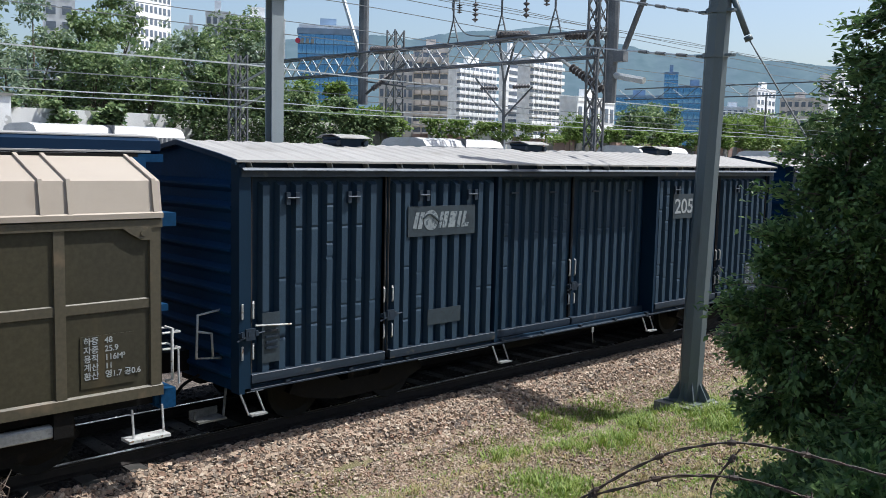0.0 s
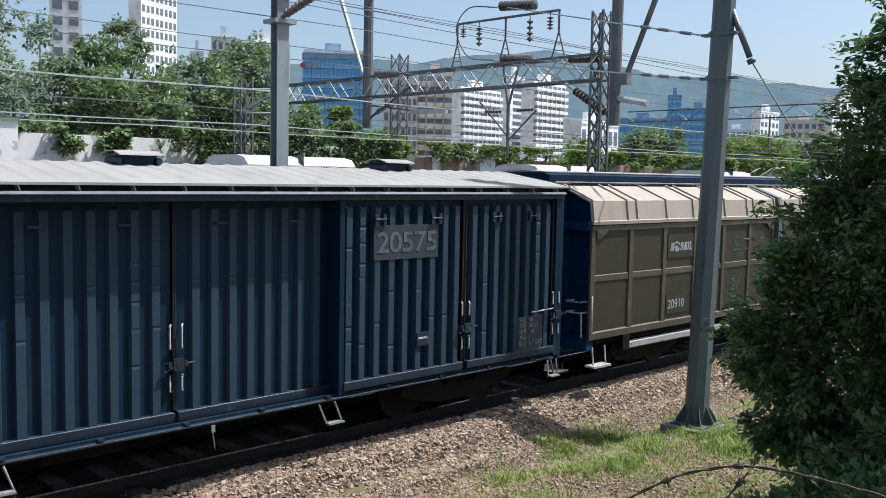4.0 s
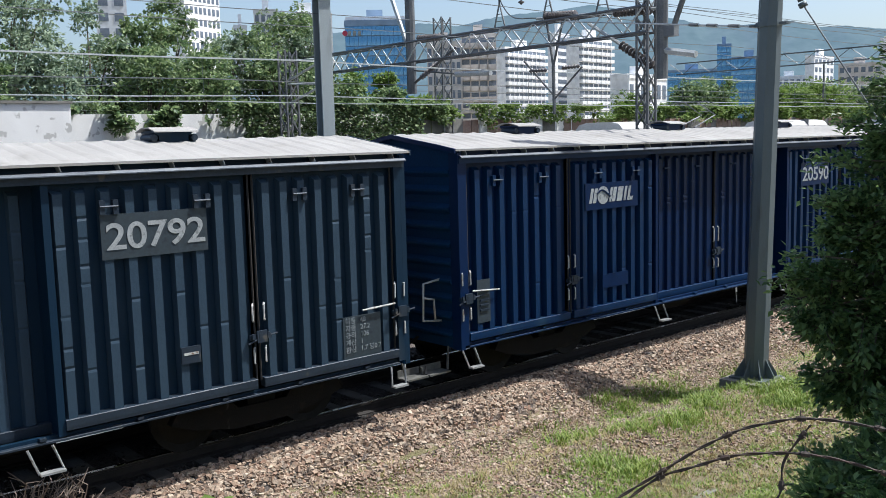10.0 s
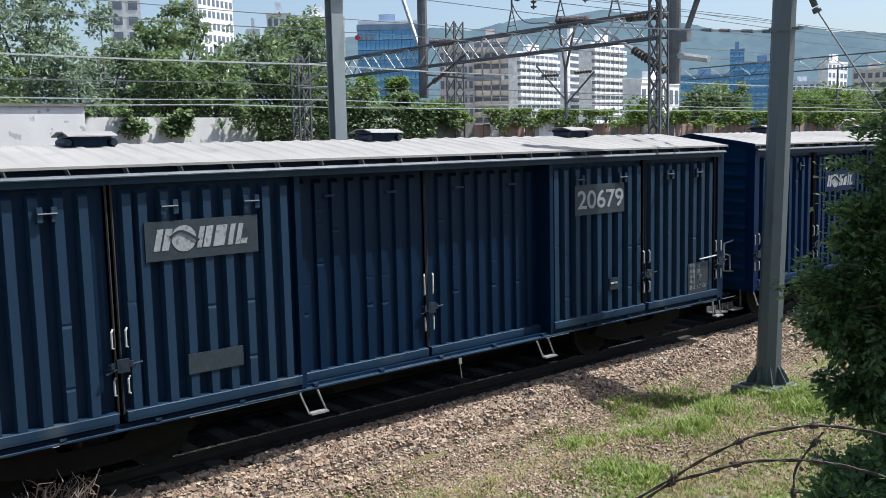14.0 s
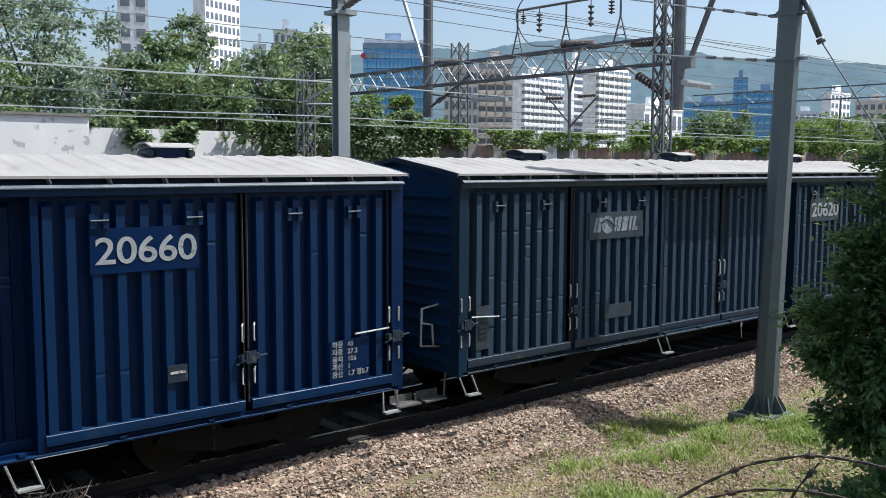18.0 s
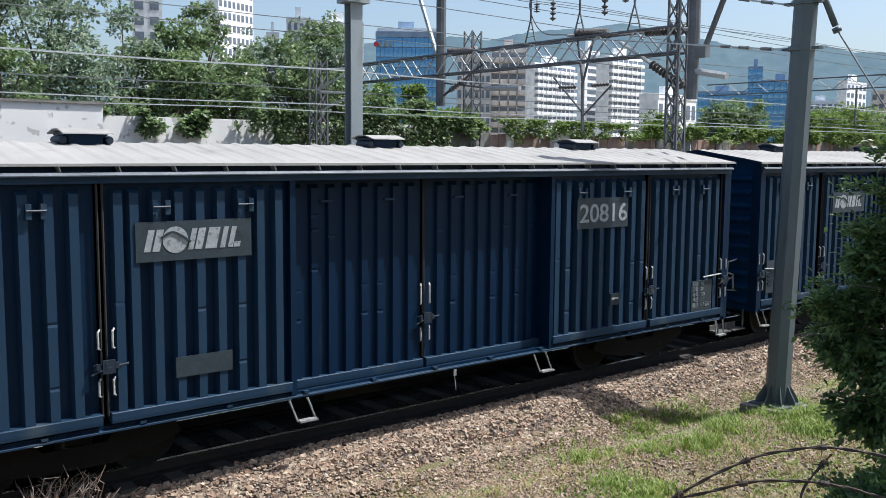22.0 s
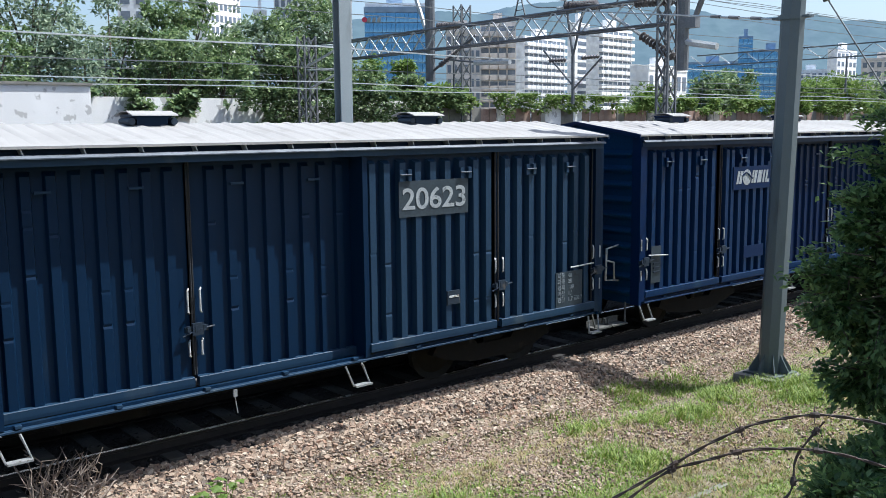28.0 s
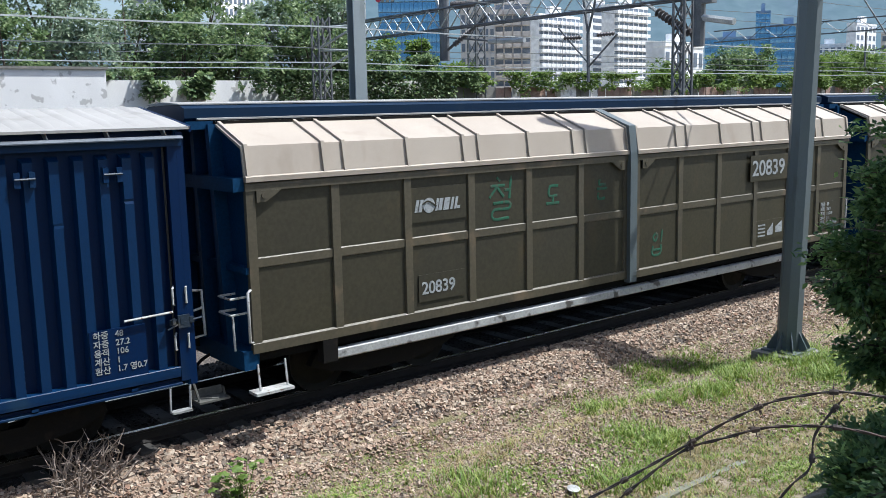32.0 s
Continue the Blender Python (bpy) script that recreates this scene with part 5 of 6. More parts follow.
def tufts(seed, count, dense, tall, material, label, lean=0.5):
    """Blades of grass as narrow bent strips."""
    rnd = random.Random(seed)
    vs, fs = [], []
    while len(fs) < count * 2:
        x, y = rnd.uniform(3.0, 26), rnd.uniform(4.2, 9.7)
        if rnd.random() > dense(x, y):
            continue
        for _ in range(rnd.randint(4, 9)):
            p = Vector((x + rnd.gauss(0, 0.035), y + rnd.gauss(0, 0.035), 0))
            p.z = height(p.x, p.y) - 0.01 + 0.05 * noise.noise((p.x * 0.6, p.y * 0.6, 3)) * (1 if p.y < 9 else 0)
            a = rnd.uniform(0, 6.28)
            d = Vector((math.cos(a), math.sin(a), 0))
            s = Vector((-d.y, d.x, 0)) * rnd.uniform(0.004, 0.009)
            h = tall * rnd.uniform(0.4, 1.3)
            k = len(vs)
            vs += [p - s, p + s, p + d * h * lean * 0.35 + s * 0.8 + Vector((0, 0, h * 0.6)), p + d * h * lean * 0.35 - s * 0.8 + Vector((0, 0, h * 0.6)), p + d * h * lean + Vector((0, 0, h))]
            fs += [(k, k + 1, k + 2, k + 3), (k + 3, k + 2, k + 4)]
    tagged(new("grass", soup("grass", vs, fs, material)), label, "grass", kind="stuff")


def green(x, y):
    g = noise.noise((x * 0.55, y * 0.75, 5)) * 1.3 + noise.noise((x * 1.9, y * 2.3, 9)) * 0.7
    near_pole = 0.5 * math.exp(-((x - 13.3) ** 2 / 1.1 + (y - 8.9) ** 2 / 0.35)) + 0.25 * math.exp(-((x - 14.2) ** 2 / 4 + (y - 7.4) ** 2 / 0.6))
    low = 0.5 if y < 6.3 else 0
    if 5.56 < y < 6.04:
        return 0.2
    return max(0.0, min(1.0, 0.07 + max(0, g + 0.12) * (0.9 if y < 9.4 else 0.12) + near_pole + low * 0.5))


tufts(21, 140000, green, 0.055, BLADE, "patchy bright green grass on dry soil", 1.0)
tufts(22, 34000, lambda x, y: 0.25 * max(0, 0.6 - green(x, y)) if y < 8.8 else 0.03, 0.075, DRY, "thin dry straw between the stones", 0.9)
rnd = random.Random(31)
clumps = [(6.6, 7.75), (9.4, 7.1), (9.3, 7.6), (10.9, 8.3), (12.9, 9.25), (13.4, 9.1), (13.2, 8.7), (11.9, 9.35), (8.0, 6.6), (12.7, 8.1), (11.6, 8.0), (14.1, 8.0), (14.6, 7.95), (14.05, 8.5), (14.9, 8.1), (15.2, 8.9), (10.2, 8.9), (14.6, 7.3), (13.6, 7.2)]
tufts(23, 12000, lambda x, y: max(math.exp(-((x - a) ** 2 + (y - b) ** 2) / 0.13) for a, b in clumps), 0.13, BLADE, "taller clumps of green grass", 0.8)

# dead leaves and litter on the soil
def litter(rnd):
    while True:
        x, y = rnd.uniform(3, 24), rnd.uniform(5.0, 9.2)
        if rnd.random() < 0.25 + max(0, noise.noise((x * 0.9, y * 1.1, 15))):
            return Vector((x, y, height(x, y) + 0.05 * noise.noise((x * 0.6, y * 0.6, 3)) + 0.012)), Vector((rnd.gauss(0, 3), rnd.gauss(0, 3), 0.6))


v, f = leaves(33, 16000, litter, 0.034, 0.6)
LITTER = leaf_mat("dead_leaf", (0.33, 0.27, 0.18), (0.20, 0.145, 0.085), 0.9, 0.1)
tagged(new("leaf_litter", soup("leaf_litter", v, f, LITTER)), "dry brown and straw-coloured dead leaves on the soil", "leaf litter", kind="stuff")

# shallow concrete gutter below the bank
for y, x1 in ((5.65, 9.15), (5.95, 9.4)):
    bm = bmesh.new()
    box(bm, 2.0, x1, y - 0.045, y + 0.045, -0.80, -0.475)
    o = thing("gutter_edge", bm, GUTTER, "pale concrete gutter edge in the grass", "gutter", "gutter edges", bevel=0.01)
# a white scrap on the grass
bm = bmesh.new()
lathe(bm, [(0.001, 0), (0.05, 0.004), (0.06, 0.02), (0.04, 0.03), (0.001, 0.032)], 9, Matrix.Translation((7.3, 6.78, -0.515)) @ pose(0, 0, 0, 12, 8, 30) @ Matrix.Diagonal((2.3, 1.3, 1.4, 1)))
thing("pale_stone", bm, WHITE_SILL, "smooth pale stone lying in the grass", "stone")
# ---- yard beyond the train ----
def lattice(parent, x, y, z0, z1, w, step_z=0.42):
    """A square lattice mast: four corner angles with crossed braces."""
    c = [(x - w, y - w), (x + w, y - w), (x + w, y + w), (x - w, y + w)]
    for a, b in c:
        bm = bmesh.new()
        tube(bm, [(a, b, z0), (a, b, z1)], 0.035, 4)
        part("corner_angle", bm, STEEL, parent)
    n = max(1, int((z1 - z0) / step_z))
    for i in range(n):
        za, zb = z0 + (z1 - z0) * i / n, z0 + (z1 - z0) * (i + 1) / n
        for k in range(4):
            p, q = c[k], c[(k + 1) % 4]
            for a, b in ((p, q), (q, p)):
                bm = bmesh.new()
                tube(bm, [(*a, za), (*b, zb)], 0.018, 3)
                part("cross_brace", bm, STEEL, parent)


TX = 18.9
gantry = tagged(new("catenary_gantry", None), "grey steel lattice gantry across the tracks", "gantry")
lattice(gantry, TX, 13.97, -0.4, 7.95, 0.16)
for z, r in ((6.88, 0.036), (6.26, 0.03)):
    bm = bmesh.new()
    for dx in (-0.2, 0.2):
        tube(bm, [(TX + dx, 13.8, z), (TX + dx, 36.0, z)], r, 5)
    part("chord", bm, STEEL, gantry, "grey gantry chord")
for i in range(36):
    y = 13.9 + i * 0.61
    for dx in (-0.2, 0.2):
        bm = bmesh.new()
        tube(bm, [(TX + dx, y, 6.26 if i % 2 else 6.88), (TX + dx, y + 0.61, 6.88 if i % 2 else 6.26)], 0.024, 4)
        part("web_brace", bm, WIRE_LIGHT, gantry)
bm = bmesh.new()
poly_pole(bm, TX, 35.8, -0.4, 8.2, 0.16, 0.14, 8)
part("far_leg", bm, STEEL, gantry)
# drop posts, arms, insulators
for y, z0, z1, r in ((13.50, 5.12, 9.6, 0.14), (23.07, 5.28, 9.6, 0.16)):
    bm = bmesh.new()
    poly_pole(bm, TX, y, z0, z1, r, r, 10)
    part("drop_post", bm, STEEL, gantry, "dark steel drop post")
bm = bmesh.new()
box(bm, TX - 0.14, TX + 0.14, 13.1, 24.0, 9.5, 9.75)
part("head_beam", bm, STEEL, gantry, "dark head beam")
bm = bmesh.new()
tube(bm, [(TX, 12.3, 8.35), (TX, 13.15, 6.37)], 0.07, 7)
box(bm, TX - 0.1, TX + 0.1, 13.1, 13.4, 6.1, 6.35)
part("strut", bm, STEEL, gantry, "dark slanting strut")
bm = bmesh.new()
tube(bm, [(TX, 24.5, 9.5), (TX, 23.2, 6.75)], 0.07, 7)
part("strut", bm, WIRE_LIGHT, gantry, "pale slanting strut")
for pts, r, name, m in (([(TX, 15.78, 6.68), (TX, 13.78, 5.46)], 0.05, "arm_tube", WIRE_LIGHT), ([(TX, 17.6, 7.0), (TX, 13.5, 6.80)], 0.04, "arm_tube", WIRE_LIGHT),
                        ([(TX, 13.4, 5.78), (TX, 12.55, 5.62)], 0.085, "arm_tube", WIRE_LIGHT), ([(TX, 20.95, 5.74), (TX, 19.45, 5.68)], 0.08, "arm_tube", WIRE_LIGHT),
                        ([(TX, 22.9, 5.62), (TX, 20.9, 6.55)], 0.045, "arm_tube", STEEL), ([(TX, 22.9, 6.0), (TX, 20.9, 5.75)], 0.03, "arm_tube", STEEL),
                        ([(TX, 17.27, 7.06), (TX, 17.02, 5.67)], 0.035, "v_leg", STEEL), ([(TX, 16.62, 7.01), (TX, 17.02, 5.67)], 0.035, "v_leg", STEEL),
                        ([(TX, 17.02, 5.7), (TX, 17.0, 4.4)], 0.05, "v_leg", STEEL), ([(TX, 18.1, 5.9), (TX, 17.0, 4.9)], 0.025, "v_leg", STEEL), ([(TX, 16.0, 5.6), (TX, 17.0, 4.8)], 0.025, "v_leg", STEEL),
                        ([(TX, 19.06, 8.15), (TX, 15.3, 8.13)], 0.035, "top_bar", STEEL)):
    bm = bmesh.new()
    tube(bm, pts, r, 6)
    part(name, bm, m, gantry)
for y in (19.04, 17.18, 15.32):
    bm = bmesh.new()
    for d in (-0.22, 0.22):
        tube(bm, [(TX, y + d, 6.9), (TX, y, 7.6)], 0.022, 4)
    tube(bm, [(TX, y, 7.55), (TX, y, 8.15)], 0.03, 5)
    for z, d in ((7.1, 0.16), (7.3, 0.1)):
        tube(bm, [(TX, y - d, z), (TX, y + d, z)], 0.014, 3)
    part("horn", bm, STEEL, gantry, "small lattice horn on the beam")
for a, b, n, r in (((TX, 17.29, 7.02), (TX, 16.18, 6.95), 11, 0.13), ((TX, 14.95, 6.84), (TX, 13.80, 6.78), 11, 0.11), ((TX, 14.75, 6.05), (TX, 13.75, 5.44), 10, 0.12),
                   ((TX, 22.7, 6.98), (TX, 21.6, 6.92), 9, 0.11), ((TX, 17.4, 8.47), (TX, 16.1, 8.36), 11, 0.14), ((TX, 22.6, 5.75), (TX, 21.8, 6.12), 8, 0.09),
                   ((TX, 17.9, 5.62), (TX, 17.25, 5.60), 6, 0.06), ((TX, 16.7, 5.62), (TX, 16.1, 5.62), 6, 0.06)):
    bm = bmesh.new()
    disc_string(bm, a, b, n, r)
    part("insulator", bm, INSUL, gantry, "ribbed brown-grey insulator", smooth=False)
for y, long in ((18.81, 0.25), (18.18, 0.55), (16.31, 0.6), (15.62, 0.35)):
    bm = bmesh.new()
    tube(bm, [(TX, y, 8.13), (TX, y, 8.0)], 0.012, 4)
    disc_string(bm, (TX, y, 8.0), (TX, y, 8.0 - long), 4, 0.09)
    part("hanging_insulator", bm, INSUL, gantry, "dark hanging insulator")
bm = bmesh.new()
tube(bm, smooth_line([(TX, 17.5, 8.45), (TX, 18.6, 8.55), (TX, 19.1, 8.0), (TX, 18.6, 7.2), (TX, 17.6, 7.02)]), 0.018, 5)
part("jumper", bm, WIRE, gantry, "looped jumper cable")

mast = tagged(new("track_mast", None), "grey painted steel mast between the tracks", "mast")
bm = bmesh.new()
prism(bm, [(9.71, 14.49), (9.97, 14.49), (9.97, 14.51), (9.85, 14.51), (9.85, 14.69), (9.97, 14.69), (9.97, 14.71), (9.71, 14.71), (9.71, 14.69), (9.83, 14.69), (9.83, 14.51), (9.71, 14.51)], -0.4, 9.4, "z")
part("shaft", bm, MAST, mast, "grey H-section shaft")
for z in (6.55, 7.05):
    bm = bmesh.new()
    box(bm, 9.6, 10.08, 14.40, 14.80, z, z + 0.07)
    part("collar", bm, MAST, mast)
bm = bmesh.new()
tube(bm, [(9.84, 14.7, 6.62), (9.84, 12.2, 7.3)], 0.045, 6)
disc_string(bm, (9.84, 14.4, 6.72), (9.84, 13.5, 6.95), 8, 0.09)
part("arm", bm, INSUL, mast, "arm with ribbed insulator")

for k, (x, y, z1, w) in enumerate(((22.82, 26.0, 8.25, 0.22), (15.2, 24.5, 6.6, 0.2))):
    tower = tagged(new("lattice_mast", None), "dark grey steel lattice mast in the yard", "lattice mast", "lattice masts")
    lattice(tower, x, y, -0.4, z1, w, 0.5)
    if k:
        for z in (5.0, 5.7):
            bm = bmesh.new()
            tube(bm, [(x, y, z), (x, y - 2.2, z + 0.55)], 0.04, 5)
            tube(bm, [(x, y, z + 0.6), (x, y - 2.0, z + 0.5)], 0.03, 5)
            part("bracket_arm", bm, WIRE_LIGHT, tower)

# second gantry, farther down the line
far_gantry = tagged(new("catenary_gantry", None), "distant dark steel gantry across the tracks", "gantry")
for y in (14.5, 30.0):
    bm = bmesh.new()
    poly_pole(bm, 52, y, -0.4, 8.6, 0.16, 0.14, 8)
    part("leg", bm, STEEL, far_gantry)
bm = bmesh.new()
for z in (7.6, 8.3):
    tube(bm, [(52, 14.5, z), (52, 36.0, z)], 0.05, 4)
part("chord", bm, STEEL, far_gantry)
for i in range(22):
    bm = bmesh.new()
    y = 14.5 + i
    tube(bm, [(52, y, 7.6 if i % 2 else 8.3), (52, y + 1, 8.3 if i % 2 else 7.6)], 0.022, 3)
    part("web_brace", bm, STEEL, far_gantry)
for y in (17.5, 21.5, 26):
    bm = bmesh.new()
    tube(bm, [(52, y, 7.6), (52, y, 5.6)], 0.06, 5)
    tube(bm, [(52, y, 6.4), (52, y - 1.8, 6.7)], 0.04, 4)
    part("drop_post", bm, STEEL, far_gantry)

# wires along the tracks
for y, z, r, m in ((19.0, 5.76, 0.022, WIRE_LIGHT), (19.0, 4.93, 0.016, WIRE_LIGHT), (23.5, 5.63, 0.018, WIRE), (23.5, 5.02, 0.018, WIRE_LIGHT), (28.0, 5.71, 0.018, WIRE),
                   (28.0, 4.96, 0.02, WIRE), (15.2, 6.04, 0.010, WIRE), (14.6, 6.20, 0.009, WIRE), (14.9, 6.75, 0.010, WIRE), (16.5, 7.4, 0.011, WIRE), (17.4, 7.75, 0.010, WIRE),
                   (21.0, 8.6, 0.013, WIRE), (22.0, 8.9, 0.013, WIRE)):
    bm = bmesh.new()
    pts = []
    for i in range(-3, 12):
        x = i * 12.0
        pts.append((x, y, z))
        if i < 11:
            pts += [(x + 4, y, z - 0.05), (x + 8, y, z - 0.05)]
    tube(bm, pts, r, 4)
    thing("overhead_wire", bm, m, "thin metal overhead wire along the tracks", "overhead wire", "overhead wires")
bm = bmesh.new()
for i in range(24):
    x = -6 + i * 2.6
    tube(bm, [(x, 19.0, 4.93), (x, 19.0, 5.74)], 0.006, 3)
droppers = thing("dropper_wires", bm, WIRE, "thin dropper wires between two overhead wires", "wire", kind="stuff")

# ---- commuter train on a farther track ----
def commuter_car(pantograph):
    c = tagged(new("commuter_car", None), "silver electric commuter car with long white roof units", "train car", "cars of the commuter train")
    bm = bmesh.new()
    prism(bm, [(-1.52, 0.75), (-1.56, 1.2), (-1.56, 3.0), (-1.42, 3.45), (-1.0, 3.7), (-0.4, 3.78), (0.4, 3.78), (1.0, 3.7), (1.42, 3.45), (1.56, 3.0), (1.56, 1.2), (1.52, 0.75)], 0.25, 19.75, "x")
    part("body", bm, SHELL, c, "silver body shell with a rounded roof")
    bm = bmesh.new()
    box(bm, -0.75, 0.75, -1.575, -1.562, 1.75, 2.55)
    pane = mesh_of("window", bm, DARK)
    bm = bmesh.new()
    box(bm, -0.65, 0.65, -1.585, -1.562, 0.85, 2.7)
    leaf = mesh_of("door", bm, SHELL)
    for k in range(4):
        for name, me, x in (("window", pane, 2.2 + 4.95 * k - 0.9), ("door", leaf, 2.2 + 4.95 * k + 1.2)):
            o = new(name, me)
            o.parent, o.location = c, (x, 0, 0)
    for x in (3.1, 16.9):
        bm = bmesh.new()
        box(bm, x - 1.6, x + 1.6, -1.1, 1.1, 0.0, 0.74)
        part("bogie", bm, DARK, c)
    for x in (3.4, 13.6):
        bm = bmesh.new()
        prism(bm, [(-0.95, 3.72), (-0.95, 3.98), (-0.8, 4.14), (-0.5, 4.2), (0.5, 4.2), (0.8, 4.14), (0.95, 3.98), (0.95, 3.72)], x, x + 3.1, "x")
        unit = part("roof_unit", bm, UNIT, c, "long white roof air conditioner", bevel=0.03)
        bm = bmesh.new()
        box(bm, x + 1.5, x + 1.53, -0.96, 0.96, 3.75, 4.205)
        part("joint_band", bm, STEEL, unit)
        bm = bmesh.new()
        for i in range(9):
            box(bm, x + 2.0 + 0.1 * i, x + 2.05 + 0.1 * i, -0.965, -0.95, 3.85, 3.97)
        tagged(part("grille", bm, STEEL, unit, "dark grille slots"), kind="stuff")
    if pantograph:
        for x0 in (8.0, 10.4):
            bm = bmesh.new()
            for y in (-0.5, 0.5):
                tube(bm, [(x0, y, 3.95), (x0 + 1.8, y, 3.95)], 0.03, 5)
                tube(bm, [(x0, y, 3.76), (x0, y, 3.95)], 0.05, 5)
                tube(bm, [(x0 + 1.8, y, 3.76), (x0 + 1.8, y, 3.95)], 0.05, 5)
            for x in (x0, x0 + 1.8):
                tube(bm, [(x, -0.5, 3.95), (x, 0.5, 3.95)], 0.03, 5)
            part("pantograph_base", bm, STEEL, c, "dark pantograph base frame")
        bm = bmesh.new()
        for y in (-0.35, 0.35):
            tube(bm, [(8.2, y, 3.98), (9.6, y * 0.8, 4.42), (8.5, y * 0.7, 4.86)], 0.025, 5)
        for d in (0.0, 0.25):
            tube(bm, [(8.4 + d, -0.8, 4.80), (8.4 + d, -0.6, 4.88), (8.4 + d, 0.6, 4.88), (8.4 + d, 0.8, 4.80)], 0.02, 5)
        part("pantograph_arm", bm, STEEL, c, "raised pantograph arm")
        for x in (8.3, 9.0, 11.0, 11.9):
            bm = bmesh.new()
            disc_string(bm, (x, -0.5, 3.74), (x, -0.5, 3.94), 3, 0.08)
            part("insulator", bm, INSUL, c)
    return c


CARS = []
plain, wired = commuter_car(False), commuter_car(True)
for k in range(7):
    m = pose(-68.0 + 20.4 * k, 19.0, 0.0)
    model = wired if k in (0, 3) else plain
    fresh = k in (0, 1)
    car = model if fresh else copy_thing(model, m)
    car.matrix_basis = m
    CARS.append((car, -68.0 + 20.4 * k))
for y in (18.28, 19.72):
    bm = bmesh.new()
    box(bm, -120, 360, y - 0.035, y + 0.035, -0.40, 0.0)
    thing("rail", bm, RAIL, "rusty steel rail of a farther track", "rail", "rails of the track", "structure")

# ---- walls and fence at the edge of the yard ----
WHITEWALL = mat("stained_white_wall_paint", (0.74, 0.73, 0.71), (0.68, 0.67, 0.65), 0.85, 0, 1.9, 70, 0.1, (0.44, 0.43, 0.41), (0.60, 0.63), 0.8)
bm = bmesh.new()
box(bm, -30, 7.72, 22.0, 22.5, -0.45, 4.86)
w = thing("wall_white_near", bm, WHITEWALL, "stained white rendered wall with peeling paint", "wall", kind="structure")
bm = bmesh.new()
box(bm, -30, 7.76, 21.95, 22.55, 4.86, 4.92)
part("coping", bm, CONCRETE, w, "weathered coping")
bm = bmesh.new()
box(bm, 7.0, 21.0, 26.0, 26.3, -0.45, 4.76)
thing("wall_white_far", bm, WHITEWALL, "plain white rendered wall behind trees", "wall", kind="structure")
RUST = mat("rust_stained_fence_board", (0.26, 0.15, 0.11), (0.38, 0.30, 0.25), 0.8, 0, 1.2, 20, 0.2, (0.16, 0.09, 0.07), (0.55, 0.7))
fence = tagged(new("board_fence", None), "rust-stained board fence overgrown with vines", "fence")
rnd = random.Random(3)
board_mesh = []
for k in range(4):
    bm = bmesh.new()
    box(bm, 0, 0.34 + 0.05 * k, -0.02, 0.02, 0, 5.0)
    board_mesh.append(mesh_of("board", bm, [RUST, WHITEWALL, RUST, CONCRETE][k]))
x = 20.6
while x < 96:
    k = rnd.choice((0, 0, 2, 2, 3, 1) if 24 < x < 34 else (0, 2, 2, 3, 3, 3))
    o = new("board", board_mesh[k])
    o.parent, o.location = fence, (x, 26.0 + rnd.uniform(-0.03, 0.03), -0.45 - rnd.uniform(0, 0.1))
    x += 0.36 + 0.05 * k + rnd.choice((0.0, 0.02, 0.05))
bm = bmesh.new()
box(bm, 27.0, 27.9, 25.75, 26.0, -0.45, 4.72)
thing("white_pillar", bm, WHITEWALL, "white concrete pillar in the fence", "pillar", bevel=0.02)

# ---- trees ----
def crown_leaves(seed, lobes, count, size):
    """Leaves gathered in many small clumps, denser on top of each, with gaps between them."""
    rnd0 = random.Random(seed + 7)
    clumps = []
    for c, r in lobes:
        for _ in range(16):
            d = Vector((rnd0.gauss(0, 1), rnd0.gauss(0, 1), rnd0.gauss(0, 0.9))).normalized()
            clumps.append((Vector(c) + d * r * rnd0.uniform(0.55, 1.2), r * rnd0.uniform(0.2, 0.42)))

    def spot(rnd):
        c, r = rnd.choice(clumps)
        d = Vector((rnd.gauss(0, 1), rnd.gauss(0, 1), rnd.gauss(0.25, 0.75))).normalized()
        p = c + Vector((d.x, d.y, d.z * 0.65)) * r * rnd.random() ** 0.45
        return p, d + Vector((0, 0, -0.25))
    return leaves(seed, count, spot, size, 0.62)


def tree(seed, x, y, top, wide, material, label, count=3600, size=0.2, base=-0.4, low=0.30):
    rnd = random.Random(seed)
    t = tagged(new("tree", None), label, "tree")
    bm = bmesh.new()
    foot = Vector((x, y, base))
    trunk_top = Vector((x + rnd.gauss(0, 0.3), y, base + (top - base) * 0.62))
    tube(bm, smooth_line([foot, foot.lerp(trunk_top, 0.5) + Vector((rnd.gauss(0, 0.2), 0, 0)), trunk_top], 4), 0.16, 7, 0.06)
    part("trunk", bm, BARK, t, "grey brown trunk")
    lobes = []
    for k in range(20):
        a, h = rnd.uniform(0, 6.28), rnd.uniform(low, 0.97)
        reach = wide * rnd.uniform(0.25, 0.95) * (1.15 - abs(h - 0.62) * 1.1)
        c = Vector((x + math.cos(a) * reach, y + math.sin(a) * reach * 0.8, base + (top - base) * h))
        lobes.append((c, wide * rnd.uniform(0.26, 0.42)))
        start = foot.lerp(trunk_top, min(1, h * 0.95 + 0.1))
        bm = bmesh.new()
        tube(bm, smooth_line([start, start.lerp(c, 0.5) + Vector((0, 0, 0.2)), c], 3), 0.05, 5, 0.015)
        part("limb", bm, BARK, t)
    lobes.append((Vector((x, y, top - wide * 0.3)), wide * 0.32))
    v, f = crown_leaves(seed + 99, lobes, count, size)
    o = new("crown", soup("crown", v, f, material))
    o.parent = t
    tagged(o, "uneven crown of many small leaves", kind="stuff")


